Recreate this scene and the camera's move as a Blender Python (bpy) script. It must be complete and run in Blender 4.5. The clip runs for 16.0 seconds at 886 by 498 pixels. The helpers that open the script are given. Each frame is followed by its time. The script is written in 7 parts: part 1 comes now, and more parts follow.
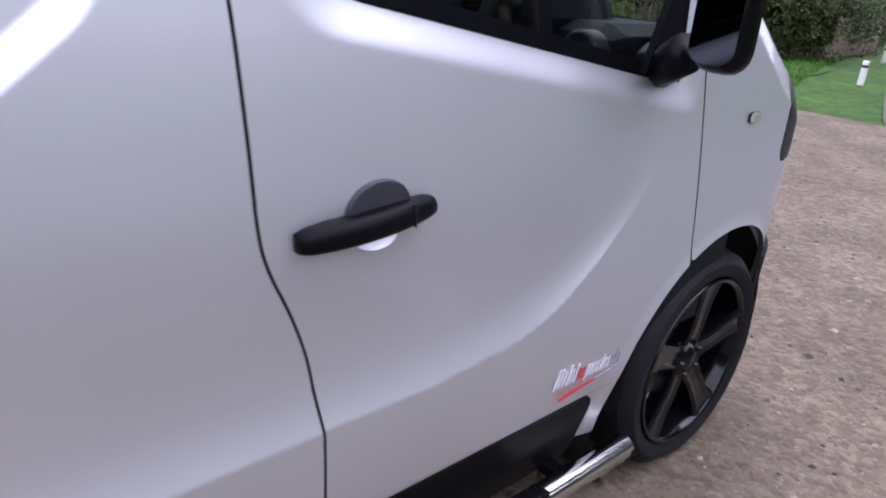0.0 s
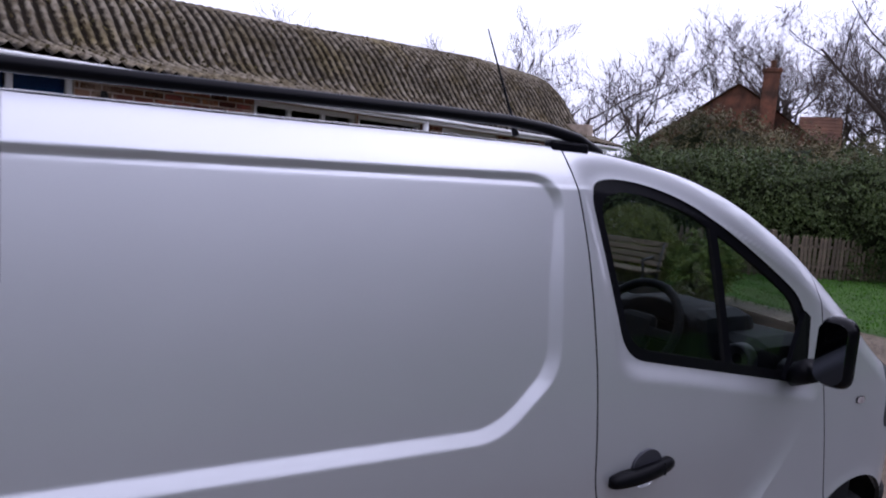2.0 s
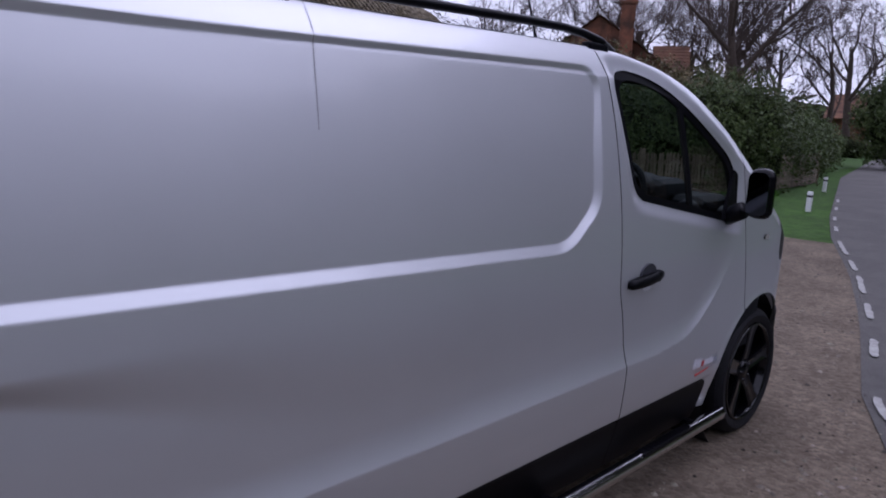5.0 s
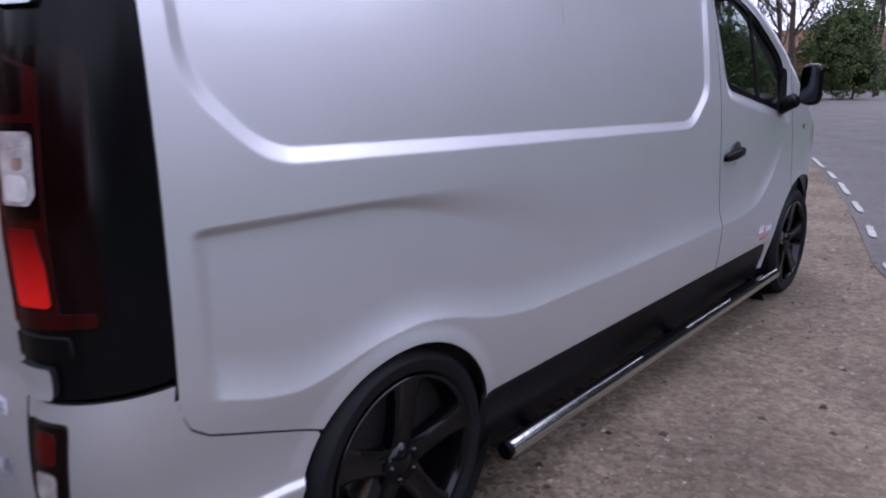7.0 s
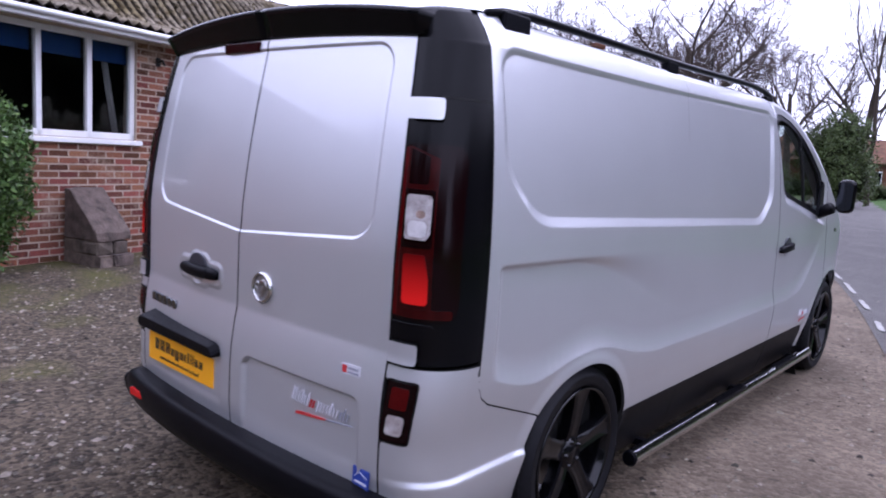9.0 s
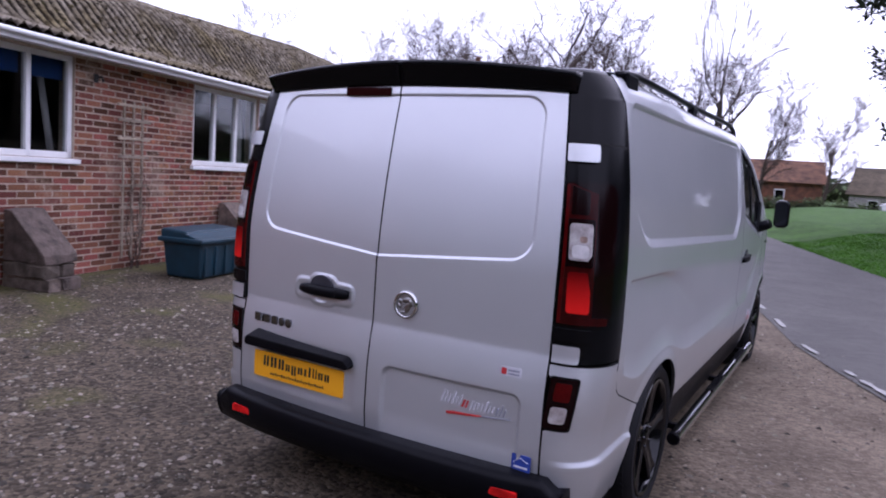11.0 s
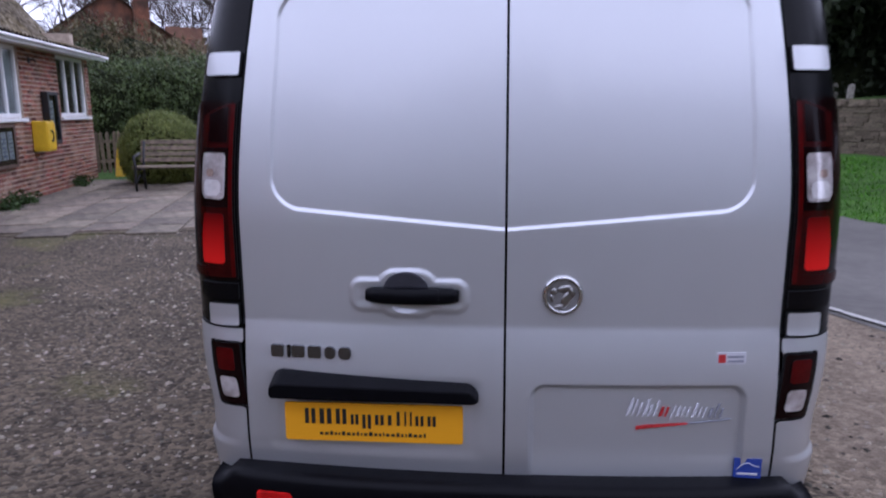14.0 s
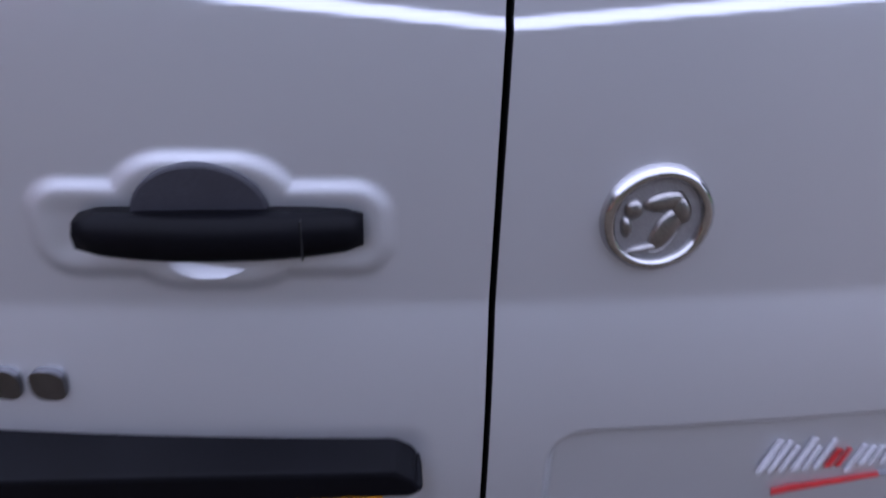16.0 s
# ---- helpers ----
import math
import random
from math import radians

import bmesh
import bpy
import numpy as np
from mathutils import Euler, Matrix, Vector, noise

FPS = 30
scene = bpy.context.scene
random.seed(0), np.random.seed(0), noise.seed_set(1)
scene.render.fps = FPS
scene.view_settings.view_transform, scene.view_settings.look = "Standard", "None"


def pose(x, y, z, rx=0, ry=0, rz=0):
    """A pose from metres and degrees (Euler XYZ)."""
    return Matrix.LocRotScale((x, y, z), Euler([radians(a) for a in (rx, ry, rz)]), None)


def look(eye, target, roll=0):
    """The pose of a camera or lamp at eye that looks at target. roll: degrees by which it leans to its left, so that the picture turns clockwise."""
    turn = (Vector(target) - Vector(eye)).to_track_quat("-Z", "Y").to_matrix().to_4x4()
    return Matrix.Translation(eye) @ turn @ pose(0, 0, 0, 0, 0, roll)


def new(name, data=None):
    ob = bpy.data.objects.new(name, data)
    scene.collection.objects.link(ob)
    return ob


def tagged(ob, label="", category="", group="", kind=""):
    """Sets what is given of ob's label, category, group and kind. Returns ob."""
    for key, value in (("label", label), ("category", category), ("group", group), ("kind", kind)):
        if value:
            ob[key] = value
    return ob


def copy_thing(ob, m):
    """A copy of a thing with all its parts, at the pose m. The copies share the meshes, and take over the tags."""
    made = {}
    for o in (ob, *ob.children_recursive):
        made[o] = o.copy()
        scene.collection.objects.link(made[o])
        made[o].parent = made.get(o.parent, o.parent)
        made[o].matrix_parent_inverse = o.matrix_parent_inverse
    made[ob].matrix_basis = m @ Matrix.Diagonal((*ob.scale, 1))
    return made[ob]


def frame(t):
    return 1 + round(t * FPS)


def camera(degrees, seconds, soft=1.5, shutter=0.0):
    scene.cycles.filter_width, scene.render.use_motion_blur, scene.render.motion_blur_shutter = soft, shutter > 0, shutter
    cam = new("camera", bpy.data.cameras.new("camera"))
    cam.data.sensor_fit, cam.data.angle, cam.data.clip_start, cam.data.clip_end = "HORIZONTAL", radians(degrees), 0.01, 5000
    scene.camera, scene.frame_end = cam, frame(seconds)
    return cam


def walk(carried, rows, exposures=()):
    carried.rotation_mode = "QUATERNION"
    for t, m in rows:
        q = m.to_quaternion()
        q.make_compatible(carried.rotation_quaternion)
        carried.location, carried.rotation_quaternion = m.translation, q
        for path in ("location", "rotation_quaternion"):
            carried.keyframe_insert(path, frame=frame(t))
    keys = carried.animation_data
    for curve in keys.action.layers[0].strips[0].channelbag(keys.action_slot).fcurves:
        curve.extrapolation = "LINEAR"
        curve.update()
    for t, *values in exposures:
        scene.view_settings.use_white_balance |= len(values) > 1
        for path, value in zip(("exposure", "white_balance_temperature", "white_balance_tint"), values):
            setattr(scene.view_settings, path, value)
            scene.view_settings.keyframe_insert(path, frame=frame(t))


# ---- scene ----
cam = camera(64.9, 16.0, 1.9, 0.35)
PATH = [
    (0, (1.752, 2.687, 1.365), (0.387, 3.943, 0.618), 4.6),
    (0.5, (1.901, 2.449, 1.487), (0.467, 3.646, 0.772), 3.8),
    (1, (1.976, 2.162, 1.594), (0.475, 3.375, 1.075), 2.6),
    (1.5, (2.079, 1.932, 1.722), (0.494, 3.109, 1.422), 4.2),
    (2, (2.172, 1.751, 1.785), (0.517, 2.847, 1.562), 4.6),
    (2.5, (2.226, 1.534, 1.794), (0.557, 2.625, 1.663), 5.0),
    (3, (2.229, 1.259, 1.795), (0.558, 2.345, 1.644), 5.1),
    (3.5, (2.306, 1.066, 1.749), (0.637, 2.137, 1.513), 6.0),
    (4, (2.389, 0.966, 1.708), (0.813, 2.153, 1.389), 4.0),
    (4.5, (2.361, 0.936, 1.653), (0.894, 2.251, 1.307), 3.7),
    (7, (2.199, -0.256, 1.398), (0.898, 1.187, 0.921), -0.9),
    (7.5, (2.29, -0.503, 1.36), (0.953, 0.899, 0.863), 0.6),
    (8, (2.306, -0.712, 1.394), (0.977, 0.699, 0.901), 2.7),
    (8.5, (2.225, -1.019, 1.409), (0.936, 0.462, 1.029), 1.6),
    (9, (2.185, -1.28, 1.441), (0.878, 0.209, 1.168), 3.9),
    (9.5, (2.21, -1.528, 1.436), (0.88, -0.059, 1.166), 3.9),
    (10, (2.114, -1.783, 1.426), (0.835, -0.264, 1.186), 4.6),
    (12.5, (0.736, -2.37, 1.501), (0.239, -0.45, 1.239), 0.8),
    (13, (0.463, -2.208, 1.501), (0.112, -0.257, 1.232), -0.3),
    (13.5, (0.173, -2.025, 1.475), (-0.017, -0.057, 1.174), -1.7),
    (14, (-0.028, -1.767, 1.435), (-0.179, 0.188, 1.043), -0.3),
    (14.5, (-0.083, -1.411, 1.376), (-0.184, 0.503, 0.802), -0.7),
    (15, (-0.164, -1.129, 1.284), (-0.109, 0.791, 0.727), 0.1),
    (15.5, (-0.140, -0.800, 1.243), (0.005, 0.986, 0.358), -1.0),
    (16, (-0.104, -0.500, 1.222), (0.050, 1.264, 0.285), 1.5),
]
EXPOSURES = [
    (0.0, 0.75, 5610, 29), (0.5, 0.56, 5500, 29), (1.0, 0.40, 5460, 29), (1.5, 0.00, 5510, 30), (2.0, -0.37, 5490, 30), (2.5, -0.70, 5560, 31), (3.0, -0.95, 5600, 31), (3.5, -1.15, 5560, 30), (4.0, -1.10, 5460, 32), (4.5, -0.90, 5380, 32), (7.0, 0.18, 5430, 30),
    (8.0, 0.40, 5390, 30), (9.0, 0.45, 5320, 33), (10.0, 0.25, 5350, 35), (12.5, 0.03, 5430, 33), (13.5, 0.10, 5370, 29), (14.5, 0.06, 5210, 29), (15.5, 0.19, 5180, 33), (16.0, 0.33, 5160, 29),
]
walk(cam, [(t, look(eye, target, roll)) for t, eye, target, roll in PATH], EXPOSURES)

# world and light: a bright overcast sky
world = bpy.data.worlds.new("overcast_sky")
scene.world = world
world.use_nodes = True
wn, wl = world.node_tree.nodes, world.node_tree.links
sky = wn.new("ShaderNodeTexSky")
sky.sky_type = "NISHITA"
sky.sun_disc = False
sky.sun_elevation, sky.sun_rotation = radians(48), radians(30)
sky.air_density, sky.dust_density = 1.0, 4.0
grey = wn.new("ShaderNodeHueSaturation")
grey.inputs["Saturation"].default_value = 0.22
wl.new(sky.outputs[0], grey.inputs["Color"])
cloud = wn.new("ShaderNodeMix")
cloud.data_type = "RGBA"
cloud.inputs[0].default_value = 0.72
cloud.inputs[7].default_value = (9.9, 9.9, 9.95, 1)
wl.new(grey.outputs[0], cloud.inputs[6])
# the overcast sky is brighter overhead than at the horizon
where = wn.new("ShaderNodeTexCoord")
split = wn.new("ShaderNodeSeparateXYZ")
rise = wn.new("ShaderNodeMapRange")
rise.inputs[1].default_value, rise.inputs[2].default_value, rise.inputs[3].default_value, rise.inputs[4].default_value = 0.0, 1.0, 1.62, 1.8
dome = wn.new("ShaderNodeVectorMath")
dome.operation = "SCALE"
wl.new(where.outputs["Generated"], split.inputs[0]), wl.new(split.outputs[2], rise.inputs[0])
banks = wn.new("ShaderNodeTexNoise")
banks.inputs["Scale"].default_value, banks.inputs["Detail"].default_value, banks.inputs["Roughness"].default_value = 2.6, 5, 0.55
depth = wn.new("ShaderNodeMapRange")
depth.inputs[1].default_value, depth.inputs[2].default_value, depth.inputs[3].default_value, depth.inputs[4].default_value = 0.32, 0.68, 0.84, 1.16
both = wn.new("ShaderNodeMath")
both.operation = "MULTIPLY"
wl.new(where.outputs["Generated"], banks.inputs["Vector"]), wl.new(banks.outputs[0], depth.inputs[0])
wl.new(rise.outputs[0], both.inputs[0]), wl.new(depth.outputs[0], both.inputs[1])
wl.new(cloud.outputs[2], dome.inputs[0]), wl.new(both.outputs[0], dome.inputs["Scale"])
wl.new(dome.outputs[0], wn["Background"].inputs["Color"])
wn["Background"].inputs["Strength"].default_value = 0.12
sun_data = bpy.data.lights.new("sun", "SUN")
sun_data.energy, sun_data.angle, sun_data.color = 0.8, radians(70), (1.0, 0.97, 0.93)
sun = new("sun", sun_data)
sun.matrix_world = look((0, 0, 0), (-math.sin(radians(30)) * math.cos(radians(48)), -math.cos(radians(30)) * math.cos(radians(48)), -math.sin(radians(48))))

# ---- materials ----


def mat(name, color=(0.5, 0.5, 0.5), rough=0.5, metal=0.0, vary=0.0, scale=8.0, bump=0.0, bump_scale=60.0, coat=0.0, color2=None, spec=0.5, per_piece=0.0, stain=0.0, sheen=None):
    """A surface with two scales of variation (broad stains, fine grain) and fine relief."""
    m = bpy.data.materials.new(name)
    m.use_nodes = True
    n, l = m.node_tree.nodes, m.node_tree.links
    b = n["Principled BSDF"]
    b.inputs["Base Color"].default_value = (*color, 1)
    b.inputs["Roughness"].default_value = rough
    b.inputs["Metallic"].default_value = metal
    b.inputs["Specular IOR Level"].default_value = spec
    b.inputs["Coat Weight"].default_value = coat
    b.inputs["Coat Roughness"].default_value = 0.06
    co = n.new("ShaderNodeTexCoord")
    out = None
    if vary or color2 or stain or per_piece:
        noise_a = n.new("ShaderNodeTexNoise")
        noise_a.inputs["Scale"].default_value, noise_a.inputs["Detail"].default_value = scale, 6
        l.new(co.outputs["Object"], noise_a.inputs["Vector"])
        ramp = n.new("ShaderNodeValToRGB")
        ramp.color_ramp.elements[0].position, ramp.color_ramp.elements[1].position = 0.32, 0.68
        c2 = color2 or tuple(c * (1 - vary) for c in color)
        ramp.color_ramp.elements[0].color, ramp.color_ramp.elements[1].color = (*c2, 1), (*color, 1)
        l.new(noise_a.outputs[0], ramp.inputs[0])
        out = ramp.outputs[0]
        fine = n.new("ShaderNodeTexNoise")
        fine.inputs["Scale"].default_value, fine.inputs["Detail"].default_value = scale * 9, 4
        l.new(co.outputs["Object"], fine.inputs["Vector"])
        mul = n.new("ShaderNodeMix")
        mul.data_type, mul.blend_type = "RGBA", "OVERLAY"
        mul.inputs[0].default_value = 0.35
        l.new(out, mul.inputs[6]), l.new(fine.outputs[0], mul.inputs[7])
        out = mul.outputs[2]
        if stain:
            big = n.new("ShaderNodeTexNoise")
            big.inputs["Scale"].default_value, big.inputs["Detail"].default_value = scale * 0.12, 5
            l.new(co.outputs["Object"], big.inputs["Vector"])
            r2 = n.new("ShaderNodeMapRange")
            r2.inputs[1].default_value, r2.inputs[2].default_value, r2.inputs[3].default_value, r2.inputs[4].default_value = 0.35, 0.65, 1 - stain, 1.0 + stain * 0.3
            l.new(big.outputs[0], r2.inputs[0])
            hs = n.new("ShaderNodeHueSaturation")
            l.new(r2.outputs[0], hs.inputs["Value"]), l.new(out, hs.inputs["Color"])
            out = hs.outputs[0]
        if per_piece:
            rnd = n.new("ShaderNodeObjectInfo")
            geo = n.new("ShaderNodeNewGeometry")
            add = n.new("ShaderNodeMath")
            add.operation = "ADD"
            l.new(rnd.outputs["Random"], add.inputs[0]), l.new(geo.outputs["Random Per Island"], add.inputs[1])
            fr = n.new("ShaderNodeMath")
            fr.operation = "FRACT"
            l.new(add.outputs[0], fr.inputs[0])
            mr = n.new("ShaderNodeMapRange")
            mr.inputs[3].default_value, mr.inputs[4].default_value = 1 - per_piece, 1 + per_piece
            l.new(fr.outputs[0], mr.inputs[0])
            hs = n.new("ShaderNodeHueSaturation")
            l.new(mr.outputs[0], hs.inputs["Value"]), l.new(out, hs.inputs["Color"])
            mr2 = n.new("ShaderNodeMapRange")
            mr2.inputs[3].default_value, mr2.inputs[4].default_value = 0.5 - 0.03 * per_piece, 0.5 + 0.03 * per_piece
            wn_ = n.new("ShaderNodeTexWhiteNoise")
            wn_.noise_dimensions = "1D"
            l.new(fr.outputs[0], wn_.inputs["W"]), l.new(wn_.outputs["Value"], mr2.inputs[0]), l.new(mr2.outputs[0], hs.inputs["Hue"])
            out = hs.outputs[0]
        l.new(out, b.inputs["Base Color"])
    if bump:
        nb = n.new("ShaderNodeTexNoise")
        nb.inputs["Scale"].default_value, nb.inputs["Detail"].default_value = bump_scale, 6
        l.new(co.outputs["Object"], nb.inputs["Vector"])
        bn = n.new("ShaderNodeBump")
        bn.inputs["Strength"].default_value, bn.inputs["Distance"].default_value = min(1, bump), 0.02
        l.new(nb.outputs[0], bn.inputs["Height"])
        l.new(bn.outputs[0], b.inputs["Normal"])
    return m


def glass_mat(name, tint, gloss_rough=0.02):
    m = bpy.data.materials.new(name)
    m.use_nodes = True
    n, l = m.node_tree.nodes, m.node_tree.links
    n.remove(n["Principled BSDF"])
    tr, gl, mix, fr = n.new("ShaderNodeBsdfTransparent"), n.new("ShaderNodeBsdfGlossy"), n.new("ShaderNodeMixShader"), n.new("ShaderNodeLayerWeight")
    tr.inputs[0].default_value = (*tint, 1)
    gl.inputs["Roughness"].default_value = gloss_rough
    fr.inputs[0].default_value = 0.5
    power, rest = n.new("ShaderNodeMath"), n.new("ShaderNodeMath")
    power.operation, rest.operation = "POWER", "MULTIPLY_ADD"
    power.inputs[1].default_value, rest.inputs[1].default_value, rest.inputs[2].default_value = 5.0, 0.94, 0.05
    l.new(fr.outputs["Facing"], power.inputs[0]), l.new(power.outputs[0], rest.inputs[0])
    l.new(rest.outputs[0], mix.inputs[0]), l.new(tr.outputs[0], mix.inputs[1]), l.new(gl.outputs[0], mix.inputs[2])
    l.new(mix.outputs[0], n["Material Output"].inputs["Surface"])
    return m


def car_paint():
    """Silver metallic paint: a broad metallic lobe over a pale base, under a thin clear coat."""
    m = mat("silver_paint", (0.585, 0.595, 0.613), 0.48, 0.76, coat=0.8)
    n, l = m.node_tree.nodes, m.node_tree.links
    b = n["Principled BSDF"]
    b.inputs["Coat Roughness"].default_value = 0.035
    co = n["Texture Coordinate"]
    dust = n.new("ShaderNodeTexNoise")
    dust.inputs["Scale"].default_value, dust.inputs["Detail"].default_value = 1.6, 3
    l.new(co.outputs["Object"], dust.inputs["Vector"])
    mr = n.new("ShaderNodeMapRange")
    mr.inputs[1].default_value, mr.inputs[2].default_value, mr.inputs[3].default_value, mr.inputs[4].default_value = 0.25, 0.75, 0.96, 1.03
    l.new(dust.outputs[0], mr.inputs[0])
    hs = n.new("ShaderNodeHueSaturation")
    hs.inputs["Color"].default_value = (0.585, 0.595, 0.613, 1)
    l.new(mr.outputs[0], hs.inputs["Value"]), l.new(hs.outputs[0], b.inputs["Base Color"])
    return m


def roof_sheet_mat():
    """Weathered sheets: pale lichen on the crowns, near-black brown in the valleys, both broken into patches."""
    m = mat("mossy_sheet", (0.26, 0.225, 0.17), 0.95, color2=(0.075, 0.058, 0.034), scale=9, bump=0.9, bump_scale=26, stain=0.35, spec=0.1)
    n, l = m.node_tree.nodes, m.node_tree.links
    b = n["Principled BSDF"]
    base = b.inputs["Base Color"].links[0].from_socket
    co = n["Texture Coordinate"]
    xyz = n.new("ShaderNodeSeparateXYZ")
    l.new(co.outputs["Object"], xyz.inputs[0])
    wob = n.new("ShaderNodeTexNoise")
    wob.inputs["Scale"].default_value, wob.inputs["Detail"].default_value, wob.inputs["Roughness"].default_value = 11, 6, 0.65
    l.new(co.outputs["Object"], wob.inputs["Vector"])
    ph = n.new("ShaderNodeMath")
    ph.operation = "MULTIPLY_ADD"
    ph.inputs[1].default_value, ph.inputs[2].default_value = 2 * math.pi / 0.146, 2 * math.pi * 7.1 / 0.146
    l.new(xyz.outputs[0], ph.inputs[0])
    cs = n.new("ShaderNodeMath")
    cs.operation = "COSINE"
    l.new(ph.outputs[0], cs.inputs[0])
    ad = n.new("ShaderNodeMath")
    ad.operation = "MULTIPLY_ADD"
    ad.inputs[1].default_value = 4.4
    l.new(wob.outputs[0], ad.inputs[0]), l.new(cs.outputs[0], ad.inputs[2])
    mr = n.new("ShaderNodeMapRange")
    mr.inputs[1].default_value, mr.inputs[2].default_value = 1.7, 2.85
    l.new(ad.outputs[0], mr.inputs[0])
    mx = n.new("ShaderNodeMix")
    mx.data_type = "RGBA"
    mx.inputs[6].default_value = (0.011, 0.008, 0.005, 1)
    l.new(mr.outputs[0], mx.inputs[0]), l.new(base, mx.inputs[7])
    # yellow-green moss in drifts
    drift = n.new("ShaderNodeTexNoise")
    drift.inputs["Scale"].default_value, drift.inputs["Detail"].default_value = 1.4, 7
    l.new(co.outputs["Object"], drift.inputs["Vector"])
    grown = n.new("ShaderNodeMapRange")
    grown.inputs[1].default_value, grown.inputs[2].default_value, grown.inputs[4].default_value = 0.50, 0.68, 0.75
    l.new(drift.outputs[0], grown.inputs[0])
    tinted = n.new("ShaderNodeMix")
    tinted.data_type, tinted.blend_type = "RGBA", "MULTIPLY"
    tinted.inputs[7].default_value = (0.70, 0.64, 0.36, 1)
    l.new(grown.outputs[0], tinted.inputs[0]), l.new(mx.outputs[2], tinted.inputs[6]), l.new(tinted.outputs[2], b.inputs["Base Color"])
    return m


PAINT = car_paint()
GLOSS_BLACK = mat("gloss_black", (0.003, 0.003, 0.004), 0.22, spec=0.14, vary=0.3, scale=6)
PLASTIC = mat("black_plastic", (0.0025, 0.0025, 0.004), 0.42, vary=0.3, scale=20, bump=0.08, bump_scale=500, spec=0.10)
SATIN = mat("satin_black", (0.003, 0.003, 0.005), 0.35, vary=0.2, scale=10, spec=0.12)
WELL = mat("grey_plastic", (0.028, 0.028, 0.036), 0.5, vary=0.2, scale=30, bump=0.05, bump_scale=400)
CAVITY = mat("dark_cavity", (0.004, 0.004, 0.004), 0.9, vary=0.3)
RUBBER = mat("tyre_rubber", (0.007, 0.007, 0.009), 0.65, vary=0.35, scale=25, bump=0.1, bump_scale=200, spec=0.2)
ALLOY = mat("black_alloy", (0.003, 0.003, 0.004), 0.2, coat=0.35, spec=0.15, vary=0.2)
RED_MID = mat("mid_red_lens", (0.075, 0.002, 0.002), 0.2, spec=0.15, vary=0.4, scale=25)
CHROME = mat("chrome", (0.55, 0.545, 0.545), 0.14, 1.0, bump=0.02, bump_scale=30)
DULL_CHROME = mat("dull_chrome", (0.38, 0.37, 0.36), 0.3, 1.0, vary=0.2, scale=40)
NAME_CHROME = mat("name_chrome", (0.21, 0.21, 0.22), 0.25, 1.0, vary=0.2, scale=50)
BADGE_GREY = mat("badge_grey", (0.36, 0.36, 0.37), 0.35, 0.7, vary=0.15, scale=60)
RED_DARK = mat("dark_red_lens", (0.02, 0.0015, 0.002), 0.2, spec=0.1, vary=0.3, scale=60)


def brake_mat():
    """A red lens with the reflector's brightness painted in: deep red above, bright towards the bulb below."""
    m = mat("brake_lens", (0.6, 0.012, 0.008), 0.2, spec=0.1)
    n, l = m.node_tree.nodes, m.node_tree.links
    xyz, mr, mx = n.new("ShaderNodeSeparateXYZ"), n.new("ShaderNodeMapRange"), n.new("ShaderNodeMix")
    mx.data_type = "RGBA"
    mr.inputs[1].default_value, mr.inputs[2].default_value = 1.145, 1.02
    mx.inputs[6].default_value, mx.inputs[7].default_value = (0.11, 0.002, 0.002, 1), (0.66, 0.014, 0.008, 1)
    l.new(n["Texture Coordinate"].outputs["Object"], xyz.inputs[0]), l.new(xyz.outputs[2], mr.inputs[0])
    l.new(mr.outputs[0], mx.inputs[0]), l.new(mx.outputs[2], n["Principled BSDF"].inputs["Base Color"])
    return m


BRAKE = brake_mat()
RED_DEEP = mat("deep_red_lens", (0.032, 0.0015, 0.0015), 0.2, spec=0.15, vary=0.4, scale=30)
RED_LENS = mat("red_lens", (0.62, 0.012, 0.008), 0.2, spec=0.2, vary=0.5, scale=22)
CLEAR_LENS = mat("clear_lens", (0.62, 0.58, 0.57), 0.14, 0.25, coat=0.8, color2=(0.30, 0.26, 0.25), scale=22)
BOWL = mat("lamp_bowl", (0.86, 0.83, 0.83), 0.15, 0.3, coat=0.8, vary=0.25, scale=40)
AMBER = mat("bulb_amber", (0.34, 0.24, 0.20), 0.2, vary=0.4, scale=60)
RED_BLACK = mat("smoked_lens", (0.006, 0.001, 0.0015), 0.15, spec=0.15, vary=0.3, scale=30)
GLASS = glass_mat("tinted_glass", (0.70, 0.76, 0.74))
MIRROR = mat("mirror_glass", (0.055, 0.058, 0.068), 0.03, 1.0, bump=0.01, bump_scale=8)
SEAM = mat("shallow_seam", (0.29, 0.29, 0.30), 0.5, vary=0.3, scale=30)
PANE = glass_mat("window_glass", (0.75, 0.78, 0.78))
YELLOW_PLATE = mat("yellow_plate", (0.80, 0.36, 0.004), 0.45, spec=0.15)
INK = mat("dark_ink", (0.015, 0.013, 0.012), 0.5, vary=0.2)
RED_INK = mat("red_ink", (0.5, 0.03, 0.03), 0.4, vary=0.2)
WHITE_FILM = mat("white_film", (0.62, 0.62, 0.66), 0.35, vary=0.15, scale=40)
BLUE_FILM = mat("blue_film", (0.03, 0.06, 0.3), 0.3, vary=0.2, scale=30)
GREY_FILM = mat("grey_film", (0.3, 0.31, 0.36), 0.3, vary=0.3, scale=40)
SEAT = mat("seat_cloth", (0.008, 0.008, 0.010), 0.9, vary=0.4, scale=60, bump=0.2, bump_scale=300)
DASH = mat("dash_plastic", (0.009, 0.010, 0.013), 0.6, vary=0.3, scale=20, bump=0.1, bump_scale=400, spec=0.1)

